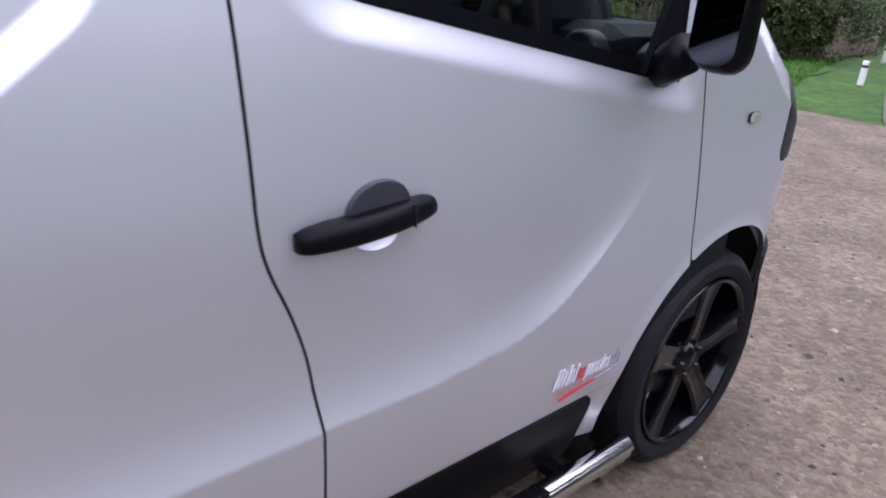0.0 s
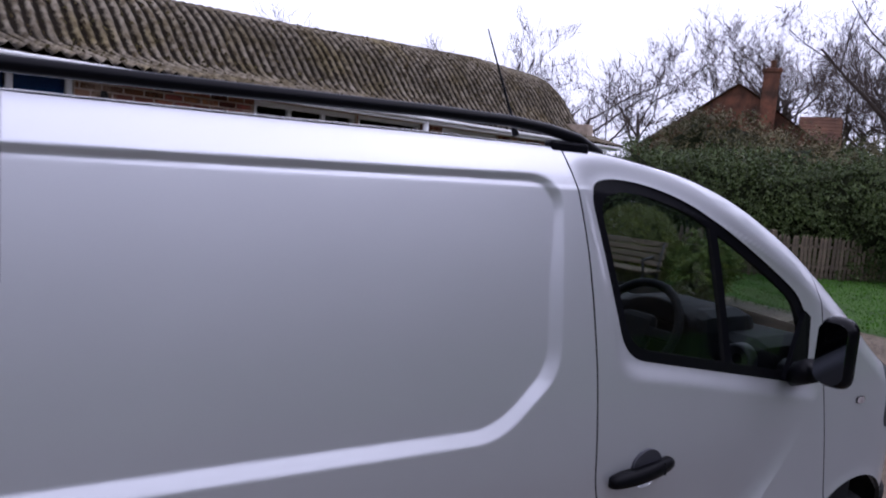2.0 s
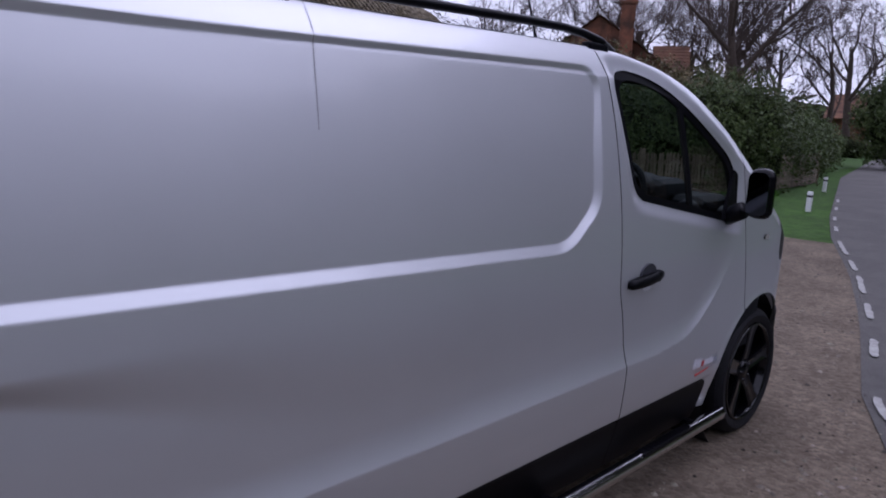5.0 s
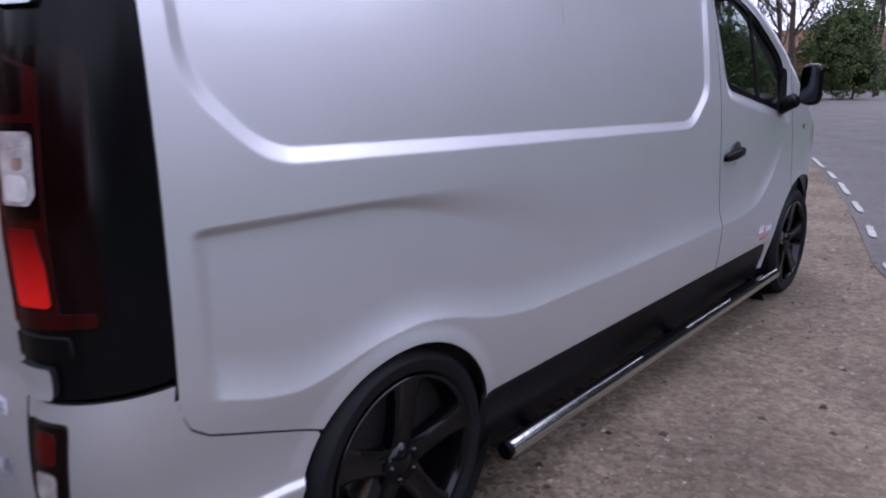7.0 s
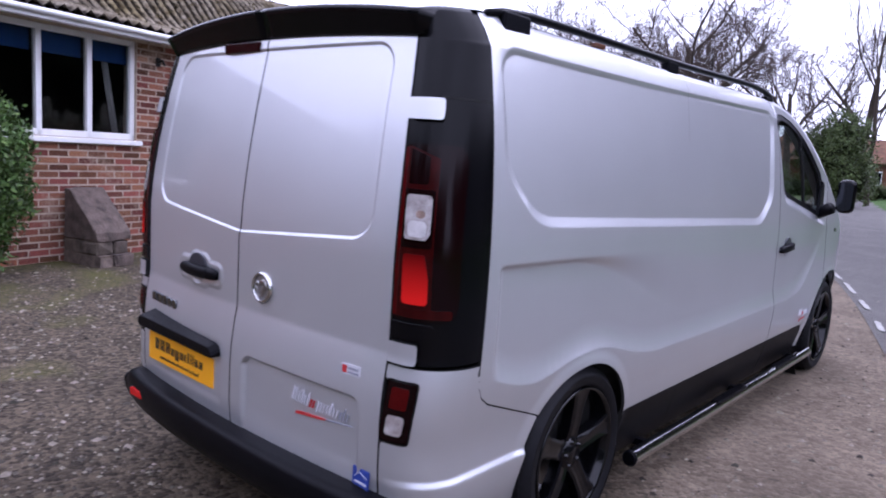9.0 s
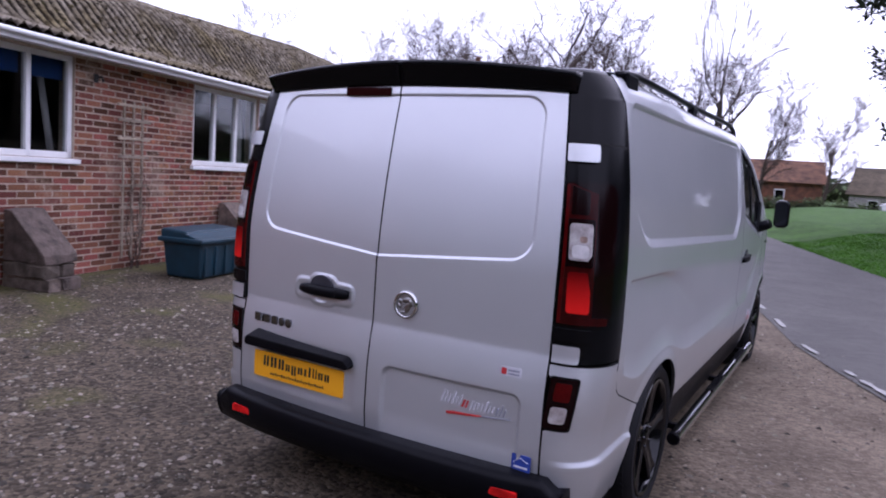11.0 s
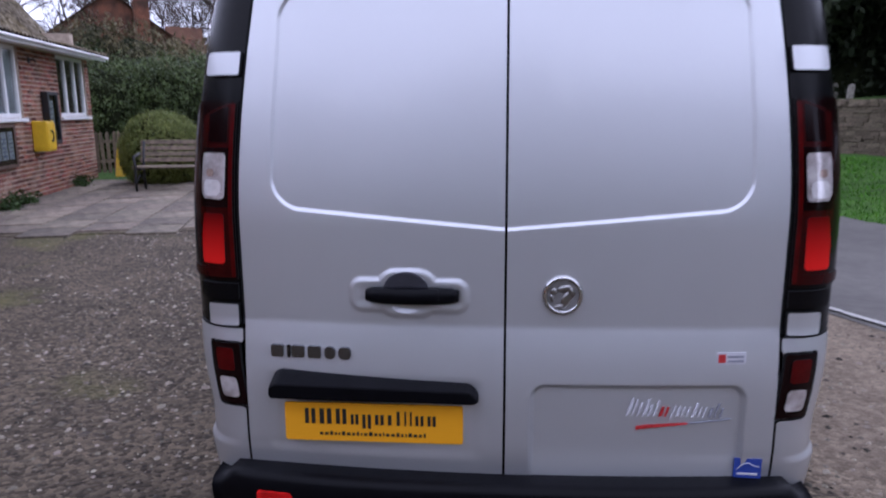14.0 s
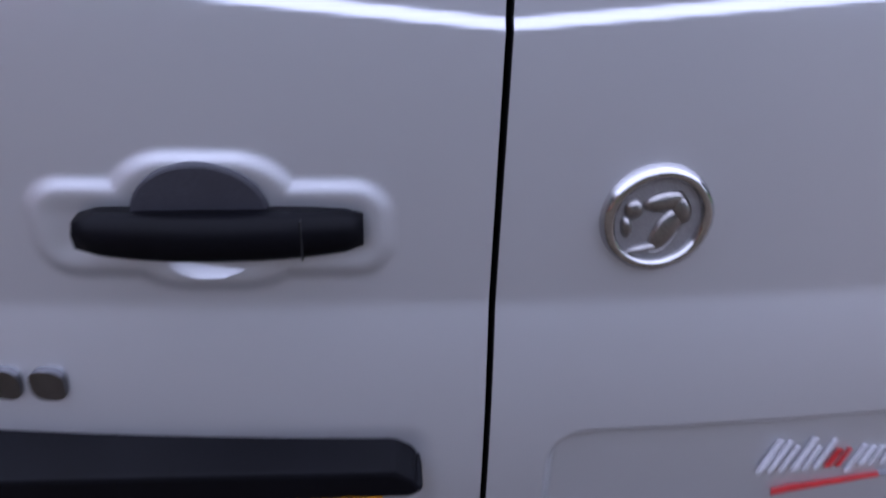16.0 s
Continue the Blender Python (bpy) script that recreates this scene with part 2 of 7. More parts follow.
def gravel_mat(name, light, dark, cell):
    """Packed small stones: cells of their own tone over dark fines, with damp and worn patches."""
    m = mat(name, light, 0.95, scale=14, color2=dark, bump=0.0, stain=0.28, spec=0.2)
    n, l = m.node_tree.nodes, m.node_tree.links
    b = n["Principled BSDF"]
    co = n["Texture Coordinate"]
    base = b.inputs["Base Color"].links[0].from_socket
    vor = n.new("ShaderNodeTexVoronoi")
    vor.inputs["Scale"].default_value = cell
    l.new(co.outputs["Object"], vor.inputs["Vector"])
    # loose stony ground towards the hall, pale trodden sand from beside the van to the lane
    xyz = n.new("ShaderNodeSeparateXYZ")
    l.new(co.outputs["Object"], xyz.inputs[0])
    patch = n.new("ShaderNodeTexNoise")
    patch.inputs["Scale"].default_value, patch.inputs["Detail"].default_value = 1.3, 6
    l.new(co.outputs["Object"], patch.inputs["Vector"])
    slant, edge = n.new("ShaderNodeMath"), n.new("ShaderNodeMath")
    slant.operation = edge.operation = "MULTIPLY_ADD"
    slant.inputs[1].default_value, edge.inputs[1].default_value = 0.34, 1.6
    l.new(xyz.outputs[1], slant.inputs[0]), l.new(xyz.outputs[0], slant.inputs[2])
    l.new(patch.outputs[0], edge.inputs[0]), l.new(slant.outputs[0], edge.inputs[2])
    trodden = n.new("ShaderNodeMapRange")
    trodden.inputs[1].default_value, trodden.inputs[2].default_value = 1.85, 2.75
    l.new(edge.outputs[0], trodden.inputs[0])
    tone = n.new("ShaderNodeSeparateColor")
    l.new(vor.outputs["Color"], tone.inputs[0])
    low, high = n.new("ShaderNodeMapRange"), n.new("ShaderNodeMapRange")
    low.inputs[3].default_value, low.inputs[4].default_value = 0.36, 0.76
    high.inputs[3].default_value, high.inputs[4].default_value = 1.72, 1.25
    l.new(trodden.outputs[0], low.inputs[0]), l.new(trodden.outputs[0], high.inputs[0])
    mr = n.new("ShaderNodeMapRange")
    l.new(tone.outputs[0], mr.inputs[0]), l.new(low.outputs[0], mr.inputs[3]), l.new(high.outputs[0], mr.inputs[4])
    hs = n.new("ShaderNodeHueSaturation")
    l.new(mr.outputs[0], hs.inputs["Value"]), l.new(base, hs.inputs["Color"])
    soil = n.new("ShaderNodeMix")
    soil.data_type, soil.blend_type = "RGBA", "MULTIPLY"
    soil.inputs[0].default_value = 1.0
    tint = n.new("ShaderNodeMix")
    tint.data_type = "RGBA"
    tint.inputs[6].default_value, tint.inputs[7].default_value = (0.475, 0.44, 0.37, 1), (1.03, 0.965, 0.87, 1)
    l.new(trodden.outputs[0], tint.inputs[0])
    l.new(hs.outputs[0], soil.inputs[6]), l.new(tint.outputs[2], soil.inputs[7])
    # thin moss where nobody walks, by the hall
    green = n.new("ShaderNodeTexNoise")
    green.inputs["Scale"].default_value, green.inputs["Detail"].default_value = 1.1, 7
    l.new(co.outputs["Object"], green.inputs["Vector"])
    away = n.new("ShaderNodeMath")
    away.operation = "MULTIPLY_ADD"
    away.inputs[1].default_value = -0.055
    l.new(slant.outputs[0], away.inputs[0]), l.new(green.outputs[0], away.inputs[2])
    grown = n.new("ShaderNodeMapRange")
    grown.inputs[1].default_value, grown.inputs[2].default_value, grown.inputs[4].default_value = 0.70, 0.86, 0.7
    l.new(away.outputs[0], grown.inputs[0])
    mossy = n.new("ShaderNodeMix")
    mossy.data_type = "RGBA"
    mossy.inputs[7].default_value = (0.085, 0.085, 0.022, 1)
    l.new(grown.outputs[0], mossy.inputs[0]), l.new(soil.outputs[2], mossy.inputs[6]), l.new(mossy.outputs[2], b.inputs["Base Color"])
    fine = n.new("ShaderNodeTexNoise")
    fine.inputs["Scale"].default_value, fine.inputs["Detail"].default_value = 16, 8
    l.new(co.outputs["Object"], fine.inputs["Vector"])
    inv = n.new("ShaderNodeMath")
    inv.operation = "MULTIPLY_ADD"
    inv.inputs[1].default_value = -0.7
    l.new(vor.outputs["Distance"], inv.inputs[0]), l.new(fine.outputs[0], inv.inputs[2])
    bn = n.new("ShaderNodeBump")
    bn.inputs["Strength"].default_value, bn.inputs["Distance"].default_value = 0.8, 0.012
    l.new(inv.outputs[0], bn.inputs["Height"]), l.new(bn.outputs[0], b.inputs["Normal"])
    return m


GRAVEL = gravel_mat("gravel", (0.176, 0.150, 0.120), (0.118, 0.099, 0.079), 46)
ASPHALT = mat("asphalt", (0.108, 0.100, 0.090), 0.9, vary=0.22, scale=9, bump=0.5, bump_scale=120, stain=0.2)
GRASS_SOIL = mat("grass_soil", (0.060, 0.130, 0.018), 0.95, color2=(0.028, 0.066, 0.010), scale=5, bump=0.8, bump_scale=50, stain=0.25, spec=0.2)
BLADES = mat("grass_blades", (0.072, 0.19, 0.014), 0.8, color2=(0.038, 0.11, 0.009), scale=2, per_piece=0.3, spec=0.2)
def brick_mat():
    """Old bricks, each of its own tone, with pale lime bloom in ragged patches across the wall."""
    m = mat("red_brick", (0.265, 0.096, 0.053), 0.9, color2=(0.095, 0.043, 0.033), scale=18, bump=0.35, bump_scale=90, per_piece=0.62, spec=0.2)
    n, l = m.node_tree.nodes, m.node_tree.links
    b = n["Principled BSDF"]
    base = b.inputs["Base Color"].links[0].from_socket
    where_at = n.new("ShaderNodeNewGeometry")
    wide, grain, total, mr, mx = n.new("ShaderNodeTexNoise"), n.new("ShaderNodeTexNoise"), n.new("ShaderNodeMath"), n.new("ShaderNodeMapRange"), n.new("ShaderNodeMix")
    wide.inputs["Scale"].default_value, wide.inputs["Detail"].default_value = 1.7, 4
    grain.inputs["Scale"].default_value, grain.inputs["Detail"].default_value = 28, 4
    total.operation = "MULTIPLY_ADD"
    total.inputs[1].default_value = 0.45
    mr.inputs[1].default_value, mr.inputs[2].default_value, mr.inputs[4].default_value = 0.76, 0.98, 0.75
    mx.data_type = "RGBA"
    mx.inputs[7].default_value = (0.40, 0.29, 0.21, 1)
    l.new(where_at.outputs["Position"], wide.inputs["Vector"]), l.new(where_at.outputs["Position"], grain.inputs["Vector"])
    l.new(grain.outputs[0], total.inputs[0]), l.new(wide.outputs[0], total.inputs[2]), l.new(total.outputs[0], mr.inputs[0])
    l.new(mr.outputs[0], mx.inputs[0]), l.new(base, mx.inputs[6]), l.new(mx.outputs[2], b.inputs["Base Color"])
    return m


BRICK = brick_mat()
MORTAR = mat("mortar", (0.50, 0.40, 0.31), 0.95, vary=0.3, scale=12, bump=0.3, bump_scale=120)
STONE = mat("field_stone", (0.195, 0.158, 0.108), 0.95, color2=(0.080, 0.066, 0.046), scale=9, bump=0.6, bump_scale=40, per_piece=0.26, stain=0.3, spec=0.2)
SLAB = mat("paving_slab", (0.21, 0.17, 0.125), 0.9, color2=(0.09, 0.073, 0.052), scale=7, bump=0.3, bump_scale=70, per_piece=0.34, stain=0.4)
WHITE_PAINT = mat("white_paint", (0.78, 0.78, 0.77), 0.4, vary=0.08, scale=6)
ROOF_SHEET = roof_sheet_mat()
MOSS = mat("moss", (0.058, 0.046, 0.020), 1.0, vary=0.6, scale=12, per_piece=0.6, spec=0.1)
BARK = mat("bark", (0.075, 0.058, 0.045), 0.95, vary=0.5, scale=14, bump=0.6, bump_scale=50, spec=0.2)
TWIG = mat("twig", (0.078, 0.058, 0.046), 0.9, vary=0.3, scale=8, spec=0.2)
LEAF = mat("evergreen_leaf", (0.080, 0.112, 0.034), 0.6, vary=0.5, scale=1.2, per_piece=0.4, spec=0.2)
CONIFER = mat("conifer_leaf", (0.135, 0.110, 0.052), 0.7, color2=(0.055, 0.056, 0.024), scale=0.8, per_piece=0.4, spec=0.2)
CLIPPED = mat("clipped_leaf", (0.17, 0.19, 0.045), 0.6, color2=(0.10, 0.125, 0.03), scale=3, per_piece=0.35, spec=0.2)
VARIEGATED = mat("variegated_leaf", (0.16, 0.19, 0.035), 0.6, color2=(0.05, 0.10, 0.02), scale=9, per_piece=0.4, spec=0.2)
YEW = mat("yew_leaf", (0.024, 0.032, 0.014), 0.7, vary=0.4, scale=1.0, per_piece=0.4, spec=0.2)
BOX_LEAF = mat("box_leaf", (0.042, 0.08, 0.018), 0.55, vary=0.4, scale=2.0, per_piece=0.4, spec=0.2)
IVY = mat("shrub_leaf", (0.080, 0.145, 0.034), 0.5, vary=0.6, scale=5.0, per_piece=0.55, spec=0.2)
WOOD_GREY = mat("weathered_wood", (0.20, 0.155, 0.105), 0.9, color2=(0.09, 0.07, 0.05), scale=9, bump=0.4, bump_scale=60, per_piece=0.25)
# near-black colour standing in for the shade between leaves
INNER_SHADE = mat("inner_growth", (0.020, 0.024, 0.011), 1.0, vary=0.5, scale=5, bump=0.6, bump_scale=20, spec=0.05)
IRON = mat("black_iron", (0.012, 0.012, 0.013), 0.5, vary=0.3)
GREEN_PLASTIC = mat("dark_green_plastic", (0.008, 0.036, 0.056), 0.45, vary=0.3, scale=6, bump=0.05, bump_scale=100)
YELLOW = mat("yellow_paint", (0.72, 0.46, 0.01), 0.4, vary=0.15, scale=8)
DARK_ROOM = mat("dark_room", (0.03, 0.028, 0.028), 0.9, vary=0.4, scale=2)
BLUE_BLIND = mat("blue_blind", (0.03, 0.10, 0.32), 0.8, vary=0.2, scale=6)
NET = mat("net_cloth", (0.82, 0.83, 0.85), 0.9, vary=0.15, scale=6)
CURTAIN = mat("curtain_cloth", (0.45, 0.42, 0.40), 0.9, vary=0.3, scale=4)
PAPER = mat("paper", (0.7, 0.72, 0.74), 0.7, vary=0.2, scale=14)
CORK = mat("brown_board", (0.09, 0.05, 0.03), 0.7, vary=0.3, scale=14)
POT = mat("grey_pot", (0.42, 0.40, 0.37), 0.8, vary=0.3, scale=10)
ROOF_TILE = mat("roof_tile", (0.175, 0.088, 0.052), 0.9, color2=(0.065, 0.038, 0.026), scale=1.4, bump=0.6, bump_scale=12, spec=0.2)
BLOCK = mat("dark_block", (0.165, 0.128, 0.10), 0.95, color2=(0.062, 0.048, 0.038), scale=9, bump=0.7, bump_scale=35, per_piece=0.35)
HOUSE_BRICK = mat("house_brick", (0.19, 0.080, 0.046), 0.9, color2=(0.065, 0.038, 0.026), scale=2, bump=0.5, bump_scale=20, spec=0.2)
GRAVESTONE = mat("gravestone", (0.33, 0.31, 0.26), 0.95, color2=(0.12, 0.11, 0.085), scale=6, bump=0.4, bump_scale=30)
CAR_WHITE = mat("white_car_paint", (0.7, 0.7, 0.72), 0.25, coat=0.8, vary=0.05)
PALE_WOOD = mat("pale_slats", (0.32, 0.26, 0.19), 0.9, color2=(0.18, 0.14, 0.10), scale=9, bump=0.3, bump_scale=60, per_piece=0.2)
ROAD_PAINT = mat("road_paint", (0.38, 0.37, 0.34), 0.85, vary=0.35, scale=14)

# ---- mesh helpers ----


def link(name, mesh, material, parent=None, label="", smooth=False, kind=""):
    if material is not None:
        mesh.materials.append(material)
    if smooth:
        mesh.polygons.foreach_set("use_smooth", [True] * len(mesh.polygons))
    ob = new(name, mesh)
    if parent is not None:
        ob.parent = parent
    if label:
        ob["label"] = label
    if kind:
        ob["kind"] = kind
    return ob


def part(name, bm, material, parent=None, label="", smooth=False, kind=""):
    mesh = bpy.data.meshes.new(name)
    bm.to_mesh(mesh)
    bm.free()
    return link(name, mesh, material, parent, label, smooth, kind)


def raw(name, verts, faces, material, parent=None, label="", smooth=False, kind=""):
    mesh = bpy.data.meshes.new(name)
    mesh.from_pydata([tuple(v) for v in verts], [], [tuple(f) for f in faces])
    mesh.update()
    return link(name, mesh, material, parent, label, smooth, kind)


def thing(name, label, category, group="", kind="", m=None):
    ob = tagged(new(name), label, category, group, kind)
    if m is not None:
        ob.matrix_world = m
    return ob


def box(bm, x0, x1, y0, y1, z0, z1, bevel=0.0, m=None, seg=2):
    made = bmesh.ops.create_cube(bm, size=1.0, matrix=Matrix.Translation(((x0 + x1) / 2, (y0 + y1) / 2, (z0 + z1) / 2)) @ Matrix.Diagonal((abs(x1 - x0), abs(y1 - y0), abs(z1 - z0), 1)))
    vs = made["verts"]
    if bevel:
        es = list({e for v in vs for e in v.link_edges})
        r = bmesh.ops.bevel(bm, geom=es, offset=bevel, segments=seg, affect="EDGES", profile=0.5)
        vs = list({v for f in r["faces"] for v in f.verts} | {v for v in vs if v.is_valid})
    if m is not None:
        bmesh.ops.transform(bm, matrix=m, verts=vs)
    return vs


def boxed(x0, x1, y0, y1, z0, z1, bevel=0.0, m=None):
    bm = bmesh.new()
    box(bm, x0, x1, y0, y1, z0, z1, bevel, m)
    return bm


def tube(points, radii, sides=10, caps=True):
    """A swept round bar through the points: verts and faces."""
    pts = [Vector(p) for p in points]
    rad = radii if hasattr(radii, "__len__") else [radii] * len(pts)
    verts, faces = [], []
    side = None
    for i, p in enumerate(pts):
        d = (pts[min(i + 1, len(pts) - 1)] - pts[max(i - 1, 0)]).normalized()
        if side is None:
            side = d.orthogonal().normalized()
        side = (side - d * side.dot(d)).normalized()
        up = d.cross(side)
        for k in range(sides):
            a = 2 * math.pi * k / sides
            verts.append(p + (side * math.cos(a) + up * math.sin(a)) * rad[i])
    for i in range(len(pts) - 1):
        for k in range(sides):
            a, b = i * sides + k, i * sides + (k + 1) % sides
            faces.append((a, b, b + sides, a + sides))
    if caps:
        faces.append(tuple(reversed(range(sides))))
        faces.append(tuple(range((len(pts) - 1) * sides, len(pts) * sides)))
    return verts, faces


def lathe(profile, axis="z", sides=32):
    """Turns (radius, height) pairs about an axis: verts and faces."""
    verts, faces = [], []
    for r, h in profile:
        for k in range(sides):
            a = 2 * math.pi * k / sides
            c, s = r * math.cos(a), r * math.sin(a)
            verts.append((c, s, h) if axis == "z" else (h, c, s) if axis == "x" else (s, h, c))
    for i in range(len(profile) - 1):
        for k in range(sides):
            a, b = i * sides + k, i * sides + (k + 1) % sides
            faces.append((a, b, b + sides, a + sides))
    return verts, faces


def prism(outline, y0, y1, bevel=0.0):
    """An outline in x and z, as thick as y0 to y1."""
    bm = bmesh.new()
    vs = [bm.verts.new((x, y0, z)) for x, z in outline]
    f = bm.faces.new(vs)
    r = bmesh.ops.extrude_face_region(bm, geom=[f])
    bmesh.ops.translate(bm, vec=(0, y1 - y0, 0), verts=[v for v in r["geom"] if isinstance(v, bmesh.types.BMVert)])
    bmesh.ops.recalc_face_normals(bm, faces=bm.faces)
    if bevel:
        bmesh.ops.bevel(bm, geom=[e for e in bm.edges], offset=bevel, segments=2, affect="EDGES", profile=0.5)
    return bm


def rounded(x0, x1, z0, z1, r, n=5):
    """The outline of a rectangle with round corners."""
    out = []
    for cx, cz, a0 in ((x1 - r, z1 - r, 0), (x0 + r, z1 - r, 90), (x0 + r, z0 + r, 180), (x1 - r, z0 + r, 270)):
        for k in range(n + 1):
            a = radians(a0 + 90 * k / n)
            out.append((cx + r * math.cos(a), cz + r * math.sin(a)))
    return out

# ---- the van: one analytic skin, cut into its panels ----
# The van stands along y, its tail at y = 0, its right side at +x.


def step(v, a, b):
    t = np.clip((v - a) / (b - a), 0, 1)
    return t * t * (3 - 2 * t)


def smax(a, b, k):
    h = np.clip(0.5 + 0.5 * (a - b) / k, 0, 1)
    return b + (a - b) * h + k * h * (1 - h)


def rbox(u, v, u0, u1, v0, v1, r):
    du, dv = np.abs(u - (u0 + u1) / 2) - (u1 - u0) / 2 + r, np.abs(v - (v0 + v1) / 2) - (v1 - v0) / 2 + r
    return np.hypot(np.maximum(du, 0), np.maximum(dv, 0)) + np.minimum(np.maximum(du, dv), 0) - r


def half(u, v, u0, v0, u1, v1):
    """Signed distance to the line from (u0, v0) to (u1, v1): above 0 on its right."""
    l = math.hypot(u1 - u0, v1 - v0)
    return ((u - u0) * (v1 - v0) - (v - v0) * (u1 - u0)) / l


HUB_R, HUB_F, HUB_Z, TYRE = 0.975, 4.475, 0.343, 0.345
RX, RY = 0.16, 0.19


def eased(f, v, d):
    """A broken line with its corners rounded over d."""
    return sum(f(v + k * d / 3) for k in range(-3, 4)) / 7


def edge_z(y):
    """Where the side turns into the roof, the windscreen and the bonnet."""
    return eased(lambda v: np.interp(v, [0.1, 0.3, 0.7, 1.1, 1.6, 2.2, 2.6, 3.1, 3.45, 3.7, 4.0, 4.3, 4.62, 4.85, 5.0, 5.15, 5.3], [1.867, 1.868, 1.862, 1.857, 1.856, 1.861, 1.867, 1.868, 1.825, 1.755, 1.615, 1.425, 1.205, 1.13, 1.055, 0.92, 0.69]), y, 0.10)


def top_z(y):
    """The middle line of roof, windscreen and bonnet."""
    return edge_z(y) + np.interp(y, [0.2, 3.1, 3.6, 4.4, 4.8, 5.3], [0.028, 0.028, 0.06, 0.075, 0.06, 0.05])


def rear_y(z):
    out = 0.140 + 0.105 * np.clip((z - 1.12) / 0.7, 0, 2) ** 1.5
    return out - eased(lambda v: 0.024 * (1 - (1 - np.clip((0.842 - v) / 0.24, 0, 1)) ** 2), z, 0.008) + 0.012 * (1 - step(z, 0.36, 0.5))


def low_line(y):
    """The soft shoulder along the lower side, rising over the rear arch and up the front door."""
    return np.interp(y, [0.3, 0.45, 0.60, 0.70, 0.80, 0.97, 1.12, 1.30, 1.50, 2.2, 3.0, 3.4, 3.7, 3.9, 4.05, 4.2, 4.4], [0.80, 0.74, 0.695, 0.70, 0.735, 0.765, 0.755, 0.70, 0.665, 0.66, 0.667, 0.668, 0.702, 0.85, 1.04, 1.2, 1.32])


def smooth_low(y):
    return sum(low_line(y + d) for d in (-0.08, -0.04, 0, 0.04, 0.08)) / 5


def gap_y(z):
    """The shut line behind the front door."""
    return eased(lambda v: np.interp(v, [0.2, 0.5, 0.68, 0.80, 0.89, 0.97, 1.03, 1.12, 1.30, 1.50, 1.62, 1.86], [3.20, 3.198, 3.185, 3.165, 3.132, 3.092, 3.078, 3.072, 3.058, 3.034, 3.016, 2.962]), z, 0.035)


def fender_y(z):
    return np.interp(z, [0.2, 0.75, 0.9, 1.18, 1.5], [4.27, 4.25, 4.215, 4.15, 4.10])


def recess(y, z):
    """The large sunk panel of the cargo side: below 0 inside."""
    low = 1.224 - 0.0262 * (y - 0.6) - z
    high = z - eased(lambda v: np.interp(v, [0.42, 0.9, 1.5, 2.93], [1.775, 1.768, 1.770, 1.797]), y, 0.2)
    d = smax(smax(low, high, 0.02), smax(0.412 - y, y - 2.932, 0.02), 0.09)
    d = smax(d, half(y, z, 0.412, 1.40, 0.59, 1.224), 0.06)
    d = smax(d, half(y, z, 2.750, 1.165, 2.938, 1.32), 0.05)
    return d


def ledge(d, wide, soft=0.0022):
    """A flat sloping ledge with tight corners."""
    return sum(np.clip((-d + k * soft) / wide, 0, 1) for k in (-1, 0, 1)) / 3


def window_d(y, z):
    """The opening of the front door's window."""
    d = half(y, z, 3.03, 1.80, 3.19, 1.30)
    d = smax(d, half(y, z, 3.20, 1.325, 4.05, 1.175), 0.07)
    d = smax(d, half(y, z, 4.08, 1.1, 4.04, 1.5), 0.05)
    d = smax(d, half(y, z, 4.06, 1.43, 3.55, 1.745), 0.10)
    d = smax(d, half(y, z, 3.75, 1.655, 3.3, 1.805), 0.12)
    return smax(d, half(y, z, 3.35, 1.805, 3.0, 1.800), 0.09)


def side_x(y, z, plain=False):
    """Half the body's width at y and z."""
    w = eased(lambda v: np.interp(v, [0.1, 0.25, 0.42, 0.65, 0.95, 1.2, 1.36, 1.5, 1.65, 1.8, 1.9], [0.86, 0.90, 0.945, 0.968, 0.972, 0.965, 0.953, 0.938, 0.918, 0.894, 0.876]), z, 0.08)
    over = np.clip((0.108 - (edge_z(y) - z)) / 0.118, 0, 0.98)
    w = w - 0.030 * over * step(over, 0, 0.12) - 0.034 * (1 - np.sqrt(1 - over ** 2))
    d = recess(y, z)
    w = w - (0.0 if plain else 0.015) * ledge(d, 0.033 - 0.015 * step(z, 1.5, 1.7))
    low = smooth_low(y)
    crease = 1.115 - 0.008 * (y - 0.5)
    soft = 0.022 + 0.30 * step(y, 0.8, 2.0)
    rise = np.clip((z - low + 0.004) / 0.105, 0, 1)
    sunk = (1 - (1 - rise) ** 2) * (1 - step(z, crease - soft, crease)) * step(y, 0.395, 0.445) * (0 if plain else 1)
    front = 1 - step(y, 4.05, 4.35)
    w = w - 0.021 * sunk * front
    for hub, r in ((HUB_R, 0.36), (4.462, 0.415)):
        ring = np.hypot(y - hub, z - HUB_Z) - r
        w = w + 0.008 * (1 - step(ring, 0.0, 0.055)) * step(z, 0.3, 0.5)
    w = w - 0.020 * (1 - step(z, 0.425, 0.435)) * step(y, 1.30, 1.36) * (1 - step(y, 4.0, 4.05)) * 0.5
    chamfer = step(z, 0.44, 0.47) * (1 - step(y, 0.8, 0.95)) * (1 - step(z, 0.5, 0.8))
    w = w - 0.016 * chamfer
    glass = window_d(y, z)
    w = w - 0.016 * (1 - step(glass, 0.0, 0.058)) * step(y, 2.9, 3.0)
    w = w - 0.026 * (1 - step(y, 0.15, 1.3)) * step(z, 0.3, 0.6)
    t = np.clip((y - 4.3) / 1.0, 0, 1)
    w = w * (1 - t ** 3.2) ** (1 / 2.2)
    return w


